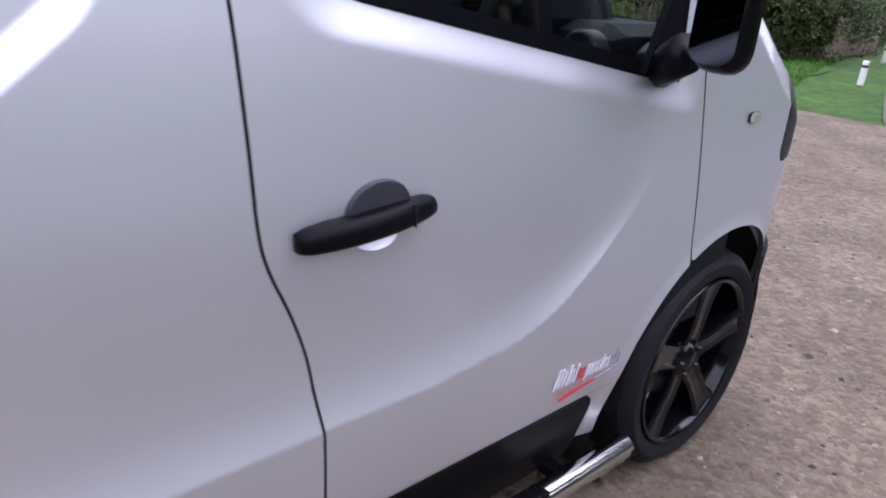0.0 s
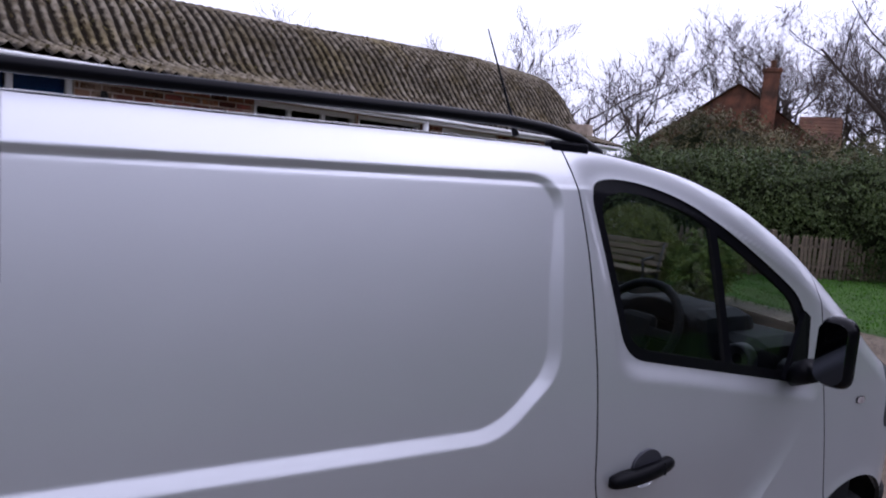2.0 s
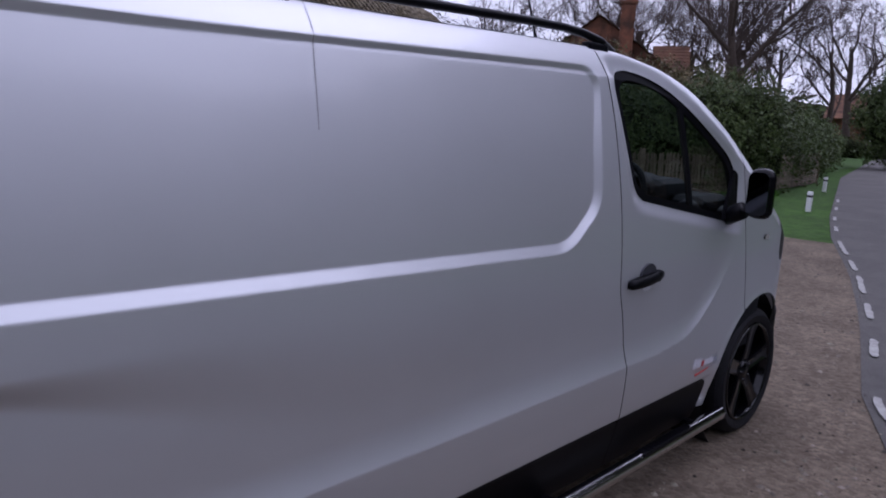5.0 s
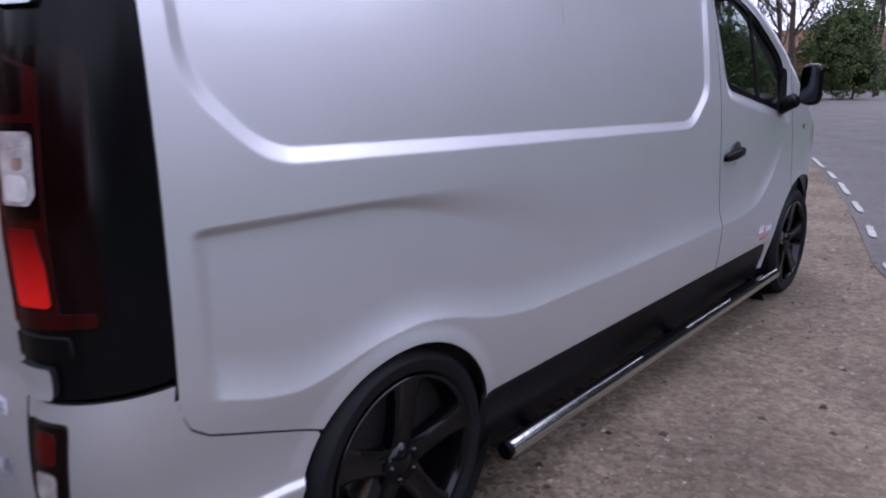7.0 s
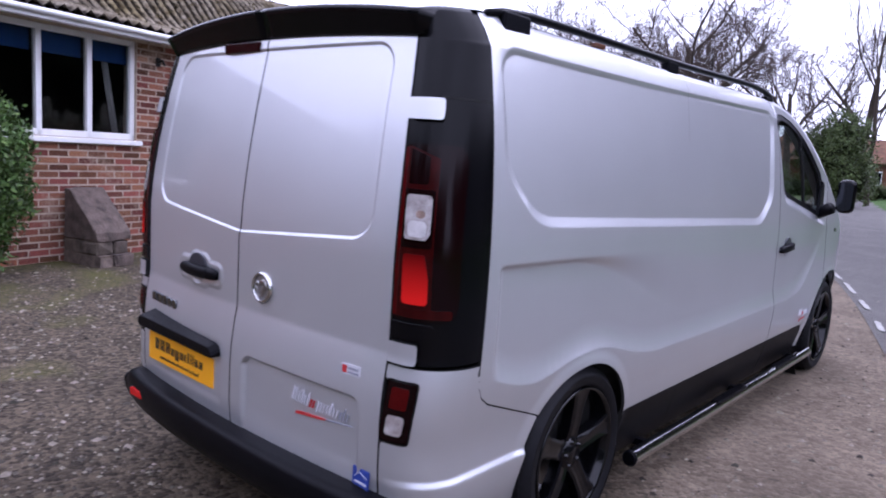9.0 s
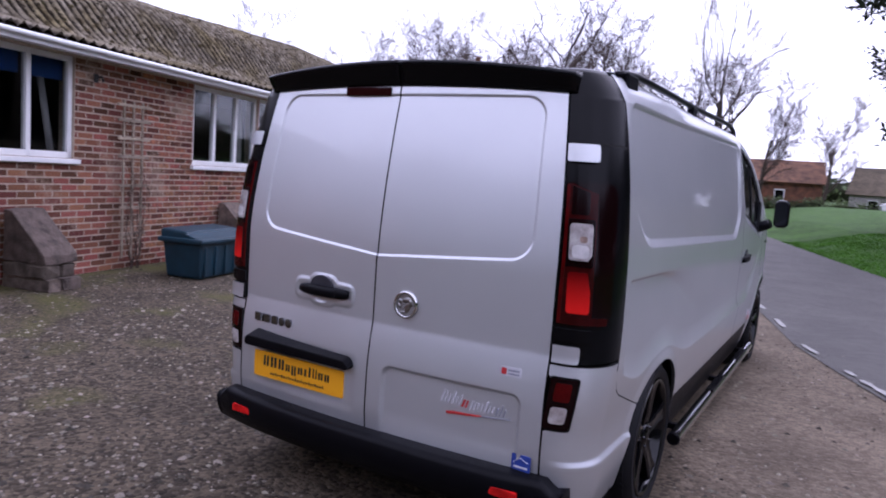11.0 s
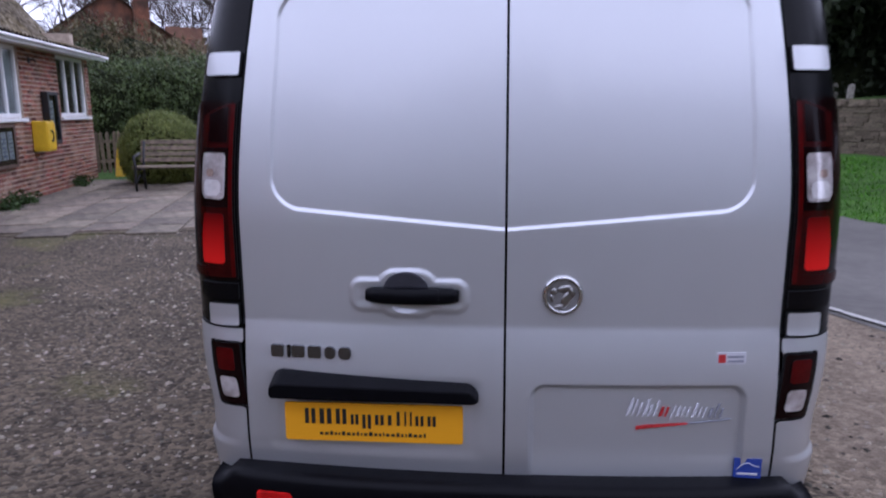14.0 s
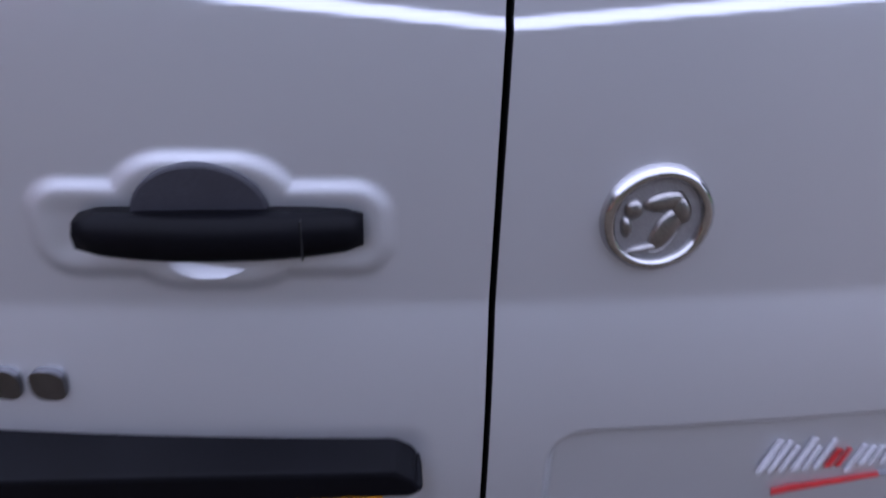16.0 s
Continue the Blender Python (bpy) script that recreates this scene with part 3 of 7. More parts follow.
def rear_face(x, z):
    """Pressings of the rear doors: metres towards the front."""
    a = np.abs(x)
    d = rbox(a, z, -0.9, 0.660 - 0.025 * step(z, 1.2, 1.8), 1.112 + 0.085 * a, 1.765, 0.085)
    s = 0.0065 * ledge(d, 0.0075, 0.0012)
    low = rbox(x, z, 0.07, 0.672, 0.36, 0.682, 0.045)
    s = s + 0.018 * step(-low, -0.002, 0.014) * step(z, 0.37, 0.50)
    plate = rbox(x, z, -0.70, -0.05, 0.44, 0.70, 0.04)
    s = s + 0.004 * step(-plate, 0.0, 0.04)
    h = np.minimum(rbox(x, z, -0.430, -0.108, 0.885, 0.968, 0.03), rbox(x, z, -0.36, -0.185, 0.87, 0.995, 0.06))
    s = s - 0.0055 * step(-h, -0.014, 0.005) + 0.003 * step(-h, 0.004, 0.030)
    return s


def hull(p, z):
    """The skin by its way round the plan (p) and its height: the middle of the tail is at p = 0."""
    yr = rear_y(z)
    cy = yr + RY
    wside = side_x(np.full_like(cy, 0.38), z, True)
    cx = wside - RX
    th = np.clip((p - 0.8) / 0.3, 0, 1) * (math.pi / 2)
    y_side = np.where(p < 1.35, cy + (0.60 - cy) * np.clip((p - 1.1) / 0.25, 0, 1), 0.60 + (p - 1.35))
    x = np.where(p < 0.8, cx * p / 0.8, np.where(p < 1.1, cx + RX * np.sin(th), side_x(y_side, z)))
    crown = 0.042 * (np.clip(p, 0, 0.8) / 0.8) ** 2
    y = np.where(p < 0.8, yr - 0.042 + crown, np.where(p < 1.1, cy - RY * np.cos(th), y_side))
    return x, y


def skin(name, dist, prange, zrange, material, parent, lift=0.0, rim=0.014, mirror=False, label="", press=False, gap=0.0028):
    """The part of the hull where dist(p, x, y, z) is below 0, its edges drawn onto that line and turned inwards."""
    p0, p1, dp = prange
    z0, z1, dz = zrange
    ps, zs = np.linspace(p0, p1, max(2, int(round((p1 - p0) / dp)) + 1)), np.linspace(z0, z1, max(2, int(round((z1 - z0) / dz)) + 1))
    if p1 > 5.5:
        tail = ps > 5.6
        ps[tail] = 5.6 + (p1 - 5.6) * (1 - (1 - (ps[tail] - 5.6) / (p1 - 5.6)) ** 2.2)
    sp, sz = ps[1] - ps[0], zs[1] - zs[0]
    P, Z = np.meshgrid(ps, zs, indexing="ij")
    sign = -1.0 if mirror else 1.0

    def field(p, z):
        x, y = hull(np.abs(p), z)
        return dist(p, x * np.where(p < 0, -1, 1) * sign, y, z) + gap

    D = field(P, Z)
    cen = (D[:-1, :-1] + D[1:, :-1] + D[:-1, 1:] + D[1:, 1:]) / 4
    keep = cen < 0
    index = -np.ones(P.shape, int)
    used = np.zeros(P.shape, bool)
    for a, b in ((0, 0), (1, 0), (0, 1), (1, 1)):
        used[a:P.shape[0] - 1 + a, b:P.shape[1] - 1 + b] |= keep
    count = np.zeros(P.shape, int)
    for a, b in ((0, 0), (1, 0), (0, 1), (1, 1)):
        count[a:P.shape[0] - 1 + a, b:P.shape[1] - 1 + b] += keep
    index[used] = np.arange(used.sum())
    p, z, c = P[used].copy(), Z[used].copy(), count[used]
    inner = np.ones(P.shape, bool)
    inner[0, :] = inner[-1, :] = inner[:, 0] = inner[:, -1] = False
    onedge = (c < 4)
    for _ in range(3):
        e = 0.002
        d = field(p, z)
        gp, gz = (field(p + e, z) - field(p - e, z)) / (2 * e), (field(p, z + e) - field(p, z - e)) / (2 * e)
        g2 = np.maximum(gp ** 2 + gz ** 2, 0.15)
        move = onedge & (np.abs(d) < 2.0 * max(sp, sz))
        p = np.where(move, np.clip(p - d * gp / g2, p0, p1), p)
        z = np.where(move, np.clip(z - d * gz / g2, z0, z1), z)
    a_p = np.abs(p)
    s = np.where(p < 0, -1, 1) * sign

    def place(a, h):
        x, y = hull(a, h)
        e = 0.003
        xa, ya = hull(a + e, h)
        xb, yb = hull(np.maximum(a - e, 0), h)
        tx, ty = xa - xb, ya - yb
        ln = np.maximum(np.hypot(tx, ty), 1e-9)
        ix, iy = -ty / ln, tx / ln
        off = np.full(x.shape, -lift)
        if press:
            off = off + rear_face(x * s, h)
        return np.stack([(x + ix * off) * s, y + iy * off, h], -1), ix, iy

    verts, inx, iny = place(a_p, z)
    # the true normals of the skin, so that its ledges stay crisp
    e = 0.0022
    at = np.where(np.abs(a_p - 1.1) < 0.004, 1.104, np.maximum(a_p, e))
    across, along = place(at + e, z)[0] - place(at - e, z)[0], place(at, z + e)[0] - place(at, z - e)[0]
    normal = np.cross(across, along)
    normal *= np.where((normal[:, 0] * -inx * s + normal[:, 1] * -iny) < 0, -1, 1)[:, None]
    normal /= np.maximum(np.linalg.norm(normal, axis=1), 1e-12)[:, None]
    i, j = np.nonzero(keep)
    quads = np.stack([index[i, j], index[i + 1, j], index[i + 1, j + 1], index[i, j + 1]], 1)
    if mirror:
        quads = quads[:, ::-1]
    faces = quads.tolist()
    if rim:
        edges = {}
        for q in faces:
            for k in range(4):
                a, b = q[k], q[(k + 1) % 4]
                if (b, a) in edges:
                    del edges[(b, a)]
                else:
                    edges[(a, b)] = 1
        rimverts, base = {}, len(verts)
        extra = []
        for a, b in edges:
            for v in (a, b):
                if v not in rimverts:
                    rimverts[v] = base + len(extra)
                    extra.append((verts[v][0] + inx[v] * s[v] * rim, verts[v][1] + iny[v] * rim, verts[v][2]))
            faces.append((b, a, rimverts[a], rimverts[b]))
        if extra:
            verts = np.vstack([verts, np.array(extra)])
            normal = np.vstack([normal, normal[list(rimverts)]])
    mesh = bpy.data.meshes.new(name)
    mesh.from_pydata(verts.tolist(), [], faces)
    mesh.update()
    nq = len(quads)
    mesh.polygons.foreach_set("use_smooth", [True] * len(faces))
    mesh.normals_split_custom_set_from_vertices(normal.tolist())
    ob = link(name, mesh, material, parent, label)
    # turned-in edges take a near-black colour for the shade in the gaps
    if rim:
        mesh.materials.append(CAVITY)
        mesh.polygons.foreach_set("material_index", [0 if k < nq else 1 for k in range(len(faces))])
    return ob


def side_p(y):
    return y - 0.60 + 1.35


def column_edge(z):
    """The front edge of the black corner column, on the side."""
    return 0.338 + 0.030 * np.clip((z - 0.8) / 1.0, 0, 1)


def door_edge(z):
    return 0.757 - 0.055 * np.clip((z - 1.15) / 0.65, 0, 1.2) ** 1.6


def seam_z(y):
    """The seam over the painted corner of the rear bumper."""
    return np.interp(y, [0.30, 0.345, 0.36, 0.40, 0.70, 0.9], [0.80, 0.74, 0.705, 0.675, 0.565, 0.50])


def arch_d(y, z):
    return np.minimum(np.hypot(y - HUB_R, z - HUB_Z) - 0.358, np.hypot(y - 4.462, z - 0.365) - 0.411)


def build_van():
    van = thing("van", "silver panel van with black wheels and chrome side bars, on gravel", "van")
    for mirror in (False, True):
        fine = 0.012 if not mirror else 0.03

        def cargo(p, x, y, z):
            d = np.maximum(y - gap_y(z), column_edge(z) - y)
            d = np.maximum(d, -arch_d(y, z))
            d = np.maximum(d, z - edge_z(y))
            return np.maximum(d, (seam_z(y) - z) * (y < HUB_R) + (0.25 - z) * (y >= HUB_R))

        skin("side_panel", cargo, (1.0, side_p(3.24), fine * 0.43), (0.25, 1.88, fine * 0.43), PAINT, van, mirror=mirror)

        def door(p, x, y, z):
            d = np.maximum(gap_y(z) - y, y - fender_y(z))
            d = np.maximum(d, z - edge_z(y))
            d = np.maximum(d, -window_d(y, z))
            return np.maximum(d, np.maximum(-arch_d(y, z), 0.25 - z))

        front_door = skin("front_door", door, (side_p(2.9), side_p(4.32), fine * 0.7), (0.25, 1.88, fine * 0.7), PAINT, van, mirror=mirror)

        def fender(p, x, y, z):
            d = np.maximum(fender_y(z) - y, z - edge_z(y))
            d = np.maximum(d, -rbox(y, z, 4.66, 5.12, 0.93, 1.16, 0.05))
            return np.maximum(d, np.maximum(-arch_d(y, z), 0.42 - 0.12 * step(y, 4.9, 5.0) - z))

        skin("front_wing", fender, (side_p(4.05), side_p(5.297), fine), (0.25, 1.6, fine), PAINT, van, mirror=mirror)
        skin("headlight", lambda p, x, y, z: np.maximum(rbox(y, z, 4.66, 5.12, 0.93, 1.16, 0.05), z - edge_z(y)), (side_p(4.6), side_p(5.15), 0.02), (0.9, 1.2, 0.02), SATIN, van, mirror=mirror, label="dark glossy headlight")
        skin("front_bumper", lambda p, x, y, z: np.maximum(np.maximum(4.80 - y, z - (0.40 - 0.12 * step(y, 4.9, 5.0))), 0.2 - z), (side_p(4.7), side_p(5.297), 0.025), (0.2, 0.42, 0.025), PLASTIC, van, mirror=mirror, lift=0.006)
        skin("bumper_corner_trim", lambda p, x, y, z: rbox(y, z, 4.86, 5.2, 0.40, 0.62, 0.05), (side_p(4.8), side_p(5.25), 0.02), (0.38, 0.66, 0.02), PLASTIC, van, mirror=mirror, lift=0.02)
        # window surround, glass and divider
        skin("window_surround", lambda p, x, y, z: np.maximum(window_d(y, z), -window_d(y, z) - 0.027), (side_p(2.95), side_p(4.2), fine * 0.6), (1.1, 1.85, fine * 0.6), SATIN, front_door, lift=-0.006, gap=0.0, mirror=mirror)
        pane = skin("window_glass", lambda p, x, y, z: window_d(y, z) + 0.020, (side_p(2.95), side_p(4.2), 0.02), (1.1, 1.85, 0.02), GLASS, front_door, lift=-0.012, rim=0.0, mirror=mirror)
        pane.visible_shadow = False

        def bar(p, x, y, z):
            c = 3.53 + (1.74 - z) * 0.22
            return np.maximum(np.abs(y - c) - 0.016, window_d(y, z) + 0.02)

        skin("window_divider", bar, (side_p(3.4), side_p(3.8), 0.008), (1.15, 1.8, 0.02), SATIN, front_door, lift=-0.004, gap=0, mirror=mirror)
        skin("door_trim", lambda p, x, y, z: np.maximum(np.maximum(np.maximum(2.95 - y, y - 4.5), -window_d(y, z) - 0.012), np.maximum(z - edge_z(y) + 0.01, 0.5 - z)), (side_p(2.9), side_p(4.5), 0.025), (0.5, 1.88, 0.025), DASH, van, lift=-0.035, rim=0, gap=0, mirror=mirror)
        # lower cladding
        def clad(p, x, y, z):
            d = rbox(y, z, 1.2, 3.985, 0.20, 0.428, 0.05)
            d = smax(d, half(y, z, 3.8, 0.36, 4.0, 0.40) * 0 - 1, 0.01)
            return np.maximum(d, -arch_d(y, z) + 0.0)

        skin("sill_cladding", lambda p, x, y, z: np.maximum(clad(p, x, y, z), y - gap_y(z)), (side_p(1.2), side_p(3.25), 0.02), (0.2, 0.44, 0.012), PLASTIC, van, lift=0.007, mirror=mirror)
        skin("door_cladding", lambda p, x, y, z: np.maximum(clad(p, x, y, z), gap_y(z) - y), (side_p(3.15), side_p(4.05), 0.012), (0.2, 0.44, 0.012), PLASTIC, front_door, lift=0.007, mirror=mirror)
        # painted bumper corner, from the tail round to the rear arch
        def corner(p, x, y, z):
            d = np.maximum(door_edge(z) + 0.001 - np.abs(x), 0.22 - z)
            d = np.maximum(d, z - np.where(y < 0.34, 0.815, seam_z(y)))
            d = np.maximum(d, np.where(y > 0.2, y - 0.95, -1))
            d = np.maximum(d, -arch_d(y, z))
            d = np.maximum(d, -rbox(p, z, 0.782, 0.905, 0.578, 0.772, 0.012))
            return d

        skin("bumper_corner", corner, (0.7, side_p(0.96), 0.01), (0.22, 0.83, 0.01), PAINT, van, mirror=mirror, label="painted corner of the rear bumper")
        low_lamp = skin("reflector_lamp", lambda p, x, y, z: rbox(p, z, 0.784, 0.903, 0.58, 0.77, 0.012), (0.77, 0.92, 0.008), (0.57, 0.78, 0.01), RED_BLACK, van, mirror=mirror, label="small dark red lower rear lamp")
        skin("red_lens", lambda p, x, y, z: rbox(p, z, 0.806, 0.880, 0.684, 0.756, 0.012), (0.79, 0.9, 0.006), (0.67, 0.77, 0.008), RED_MID, low_lamp, lift=0.003, mirror=mirror)
        skin("clear_lens", lambda p, x, y, z: rbox(p, z, 0.806, 0.880, 0.602, 0.670, 0.016), (0.79, 0.9, 0.006), (0.59, 0.69, 0.008), CLEAR_LENS, low_lamp, lift=0.003, mirror=mirror)
        # black column with the lamps
        def column(p, x, y, z):
            d = np.maximum(door_edge(z) + 0.001 - np.abs(x), y - column_edge(z))
            d = np.maximum(d, 0.82 - z + 0.03 * np.clip((p - 0.9), -1, 0.2))
            return np.maximum(d, z - 1.858)

        col = skin("corner_column", column, (0.68, 1.3, 0.012), (0.8, 1.875, 0.012), GLOSS_BLACK, van, mirror=mirror, label="glossy black rear corner column")
        skin("cap_seam", lambda p, x, y, z: np.maximum(np.abs(z - 1.60 + 0.02 * (p - 0.8)) - 0.004, np.maximum(0.9 - p, y - column_edge(z))), (0.8, 1.3, 0.02), (1.55, 1.65, 0.004), CAVITY, col, lift=0.001, rim=0, gap=0, mirror=mirror)
        for zz in (0.822, 1.53):
            skin("hinge_cover", lambda p, x, y, z: np.maximum(rbox(p, z, 0.70, 0.885 if zz < 1 else 0.918, zz, zz + 0.068, 0.012), door_edge(z) + 0.006 - np.abs(x)), (0.68, 0.95, 0.008), (zz - 0.01, zz + 0.08, 0.008), PAINT, van, lift=0.016, rim=0.02, mirror=mirror, label="painted hinge cover")
        lamp = skin("rear_lamp", lambda p, x, y, z: np.maximum(rbox(p, z, 0.74, 1.005, 0.955, 1.465, 0.05), door_edge(z) + 0.006 - np.abs(x)), (0.72, 1.03, 0.01), (0.94, 1.48, 0.01), RED_BLACK, van, lift=0.006, mirror=mirror, label="tall dark red rear lamp with a clear middle")
        inner = lambda z: door_edge(z) + 0.010
        lens_l = lambda p, x, z: inner(z) - np.abs(x)
        skin("red_panel", lambda p, x, y, z: np.maximum(np.maximum(rbox(p, z, 0.70, 0.918, 0.962, 1.458, 0.012), lens_l(p, x, z)), half(p, z, 0.92, 1.425, 0.80, 1.463)), (0.72, 0.94, 0.006), (0.955, 1.465, 0.008), RED_DEEP, lamp, lift=0.008, mirror=mirror, label="deep red lens panel")
        skin("upper_red_lens", lambda p, x, y, z: np.maximum(np.maximum(rbox(p, z, 0.70, 0.888, 1.346, 1.452, 0.015), lens_l(p, x, z) + 0.020), half(p, z, 0.90, 1.425, 0.80, 1.458)), (0.74, 0.91, 0.006), (1.335, 1.46, 0.006), RED_BLACK, lamp, lift=0.0095, mirror=mirror)
        skin("red_edge", lambda p, x, y, z: np.maximum(np.maximum(np.abs(z - 1.21) - 0.245, np.abs(x) - inner(z) - 0.018), lens_l(p, x, z)), (0.72, 0.84, 0.003), (0.96, 1.46, 0.012), RED_MID, lamp, lift=0.0105, mirror=mirror)
        skin("lens_surround", lambda p, x, y, z: np.maximum(rbox(p, z, 0.76, 0.912, 1.165, 1.337, 0.012), lens_l(p, x, z) + 0.012), (0.75, 0.92, 0.006), (1.155, 1.345, 0.006), RED_BLACK, lamp, lift=0.0095, mirror=mirror)
        skin("reversing_lens", lambda p, x, y, z: np.maximum(rbox(p, z, 0.810, 0.904, 1.188, 1.322, 0.016), half(p, z, 0.886, 1.185, 0.909, 1.215)), (0.80, 0.915, 0.005), (1.18, 1.33, 0.006), CLEAR_LENS, lamp, lift=0.0115, mirror=mirror, label="clear reversing lens")
        skin("lamp_bowl", lambda p, x, y, z: np.maximum(rbox(p, z, 0.822, 0.892, 1.196, 1.248, 0.020), half(p, z, 0.880, 1.19, 0.902, 1.22)), (0.81, 0.905, 0.005), (1.185, 1.26, 0.005), BOWL, lamp, lift=0.0125, mirror=mirror)
        skin("bulb", lambda p, x, y, z: rbox(p, z, 0.850, 0.884, 1.250, 1.278, 0.012), (0.84, 0.895, 0.004), (1.24, 1.29, 0.004), AMBER, lamp, lift=0.0125, mirror=mirror)
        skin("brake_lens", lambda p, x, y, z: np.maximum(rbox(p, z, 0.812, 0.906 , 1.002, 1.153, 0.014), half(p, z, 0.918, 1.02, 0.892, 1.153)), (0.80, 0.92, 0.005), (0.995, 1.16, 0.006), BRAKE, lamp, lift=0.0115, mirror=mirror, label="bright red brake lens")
        skin("lower_red_lens", lambda p, x, y, z: np.maximum(rbox(p, z, 0.76, 0.985, 0.962, 0.995, 0.01), lens_l(p, x, z)), (0.76, 1.0, 0.008), (0.955, 1.0, 0.006), RED_DEEP, lamp, lift=0.009, mirror=mirror)
        skin("column_foot", lambda p, x, y, z: np.maximum(rbox(p, z, 0.70, 0.93, 0.898, 0.95, 0.015), door_edge(z) + 0.006 - np.abs(x)), (0.72, 0.95, 0.008), (0.89, 0.955, 0.008), GLOSS_BLACK, col, lift=0.010, mirror=mirror)
    # rear doors
    def leaf(side):
        def d(p, x, y, z):
            e = np.maximum(np.abs(x) - door_edge(z), -x * side)
            return np.maximum(e, np.maximum(0.395 - z, z - 1.83))
        return d

    doors = {}
    for side, name in ((1, "rear_door"), (-1, "rear_door")):
        doors[side] = skin(name, leaf(side), ((0.0, 0.86, 0.0041) if side > 0 else (-0.86, 0.0, 0.0041)), (0.39, 1.84, 0.0041), PAINT, van, press=True, gap=0.0036)
    # roof, windscreen and bonnet as one crowned sheet, cut by its material
    ys = np.concatenate([np.arange(0.36, 3.2, 0.06), np.arange(3.2, 5.28, 0.03)])
    ks = np.linspace(-1, 1, 41)

    def sheet(name, rows, cols, material, lift=0.0, label=""):
        verts, faces = [], []
        for y in rows:
            e = float(edge_z(y))
            w = float(side_x(np.array(y), np.array(e)))
            for k in cols:
                verts.append((k * w, y, e + (float(top_z(y)) - e) * (1 - abs(k) ** 2.6) + lift))
        n = len(cols)
        for a in range(len(rows) - 1):
            for b in range(n - 1):
                faces.append((a * n + b, a * n + b + 1, (a + 1) * n + b + 1, (a + 1) * n + b))
        return raw(name, verts, faces, material, van, label, smooth=True)

    for s in (1, -1):
        verts, faces = [], []
        ps = np.linspace(0.70, 1.16, 24)
        for inset, z in ((0.0, 1.855), (0.012, 1.866), (0.035, 1.874), (0.11, 1.880), (0.2, 1.880)):
            x, y = hull(ps, np.full_like(ps, 1.855))
            to = np.stack([0.55 - x, 0.52 - y], 1)
            to /= np.linalg.norm(to, axis=1)[:, None]
            for a, b, t in zip(x, y, to):
                verts.append(((a + t[0] * inset) * s, b + t[1] * inset, z))
        n = len(ps)
        for a in range(4):
            for b in range(n - 1):
                q = (a * n + b, a * n + b + 1, (a + 1) * n + b + 1, (a + 1) * n + b)
                faces.append(q if s > 0 else q[::-1])
        raw("column_cap", verts, faces, GLOSS_BLACK, van, smooth=True)
    sheet("roof", [y for y in ys if y < 3.56], ks, PAINT)
    sheet("headlining", [y for y in ys if 2.9 < y < 3.62], ks, DASH, lift=-0.03)
    glass_rows = [y for y in ys if 3.5 < y < 4.66]
    sheet("windscreen_pillar", glass_rows, ks[:4], PAINT)
    sheet("windscreen_pillar", glass_rows, ks[-4:], PAINT)
    screen = sheet("windscreen", glass_rows, ks[3:-3], GLASS)
    screen.visible_shadow = False
    sheet("bonnet", [y for y in ys if y > 4.62], ks, PAINT)
    return van, doors


van, rear_doors = build_van()


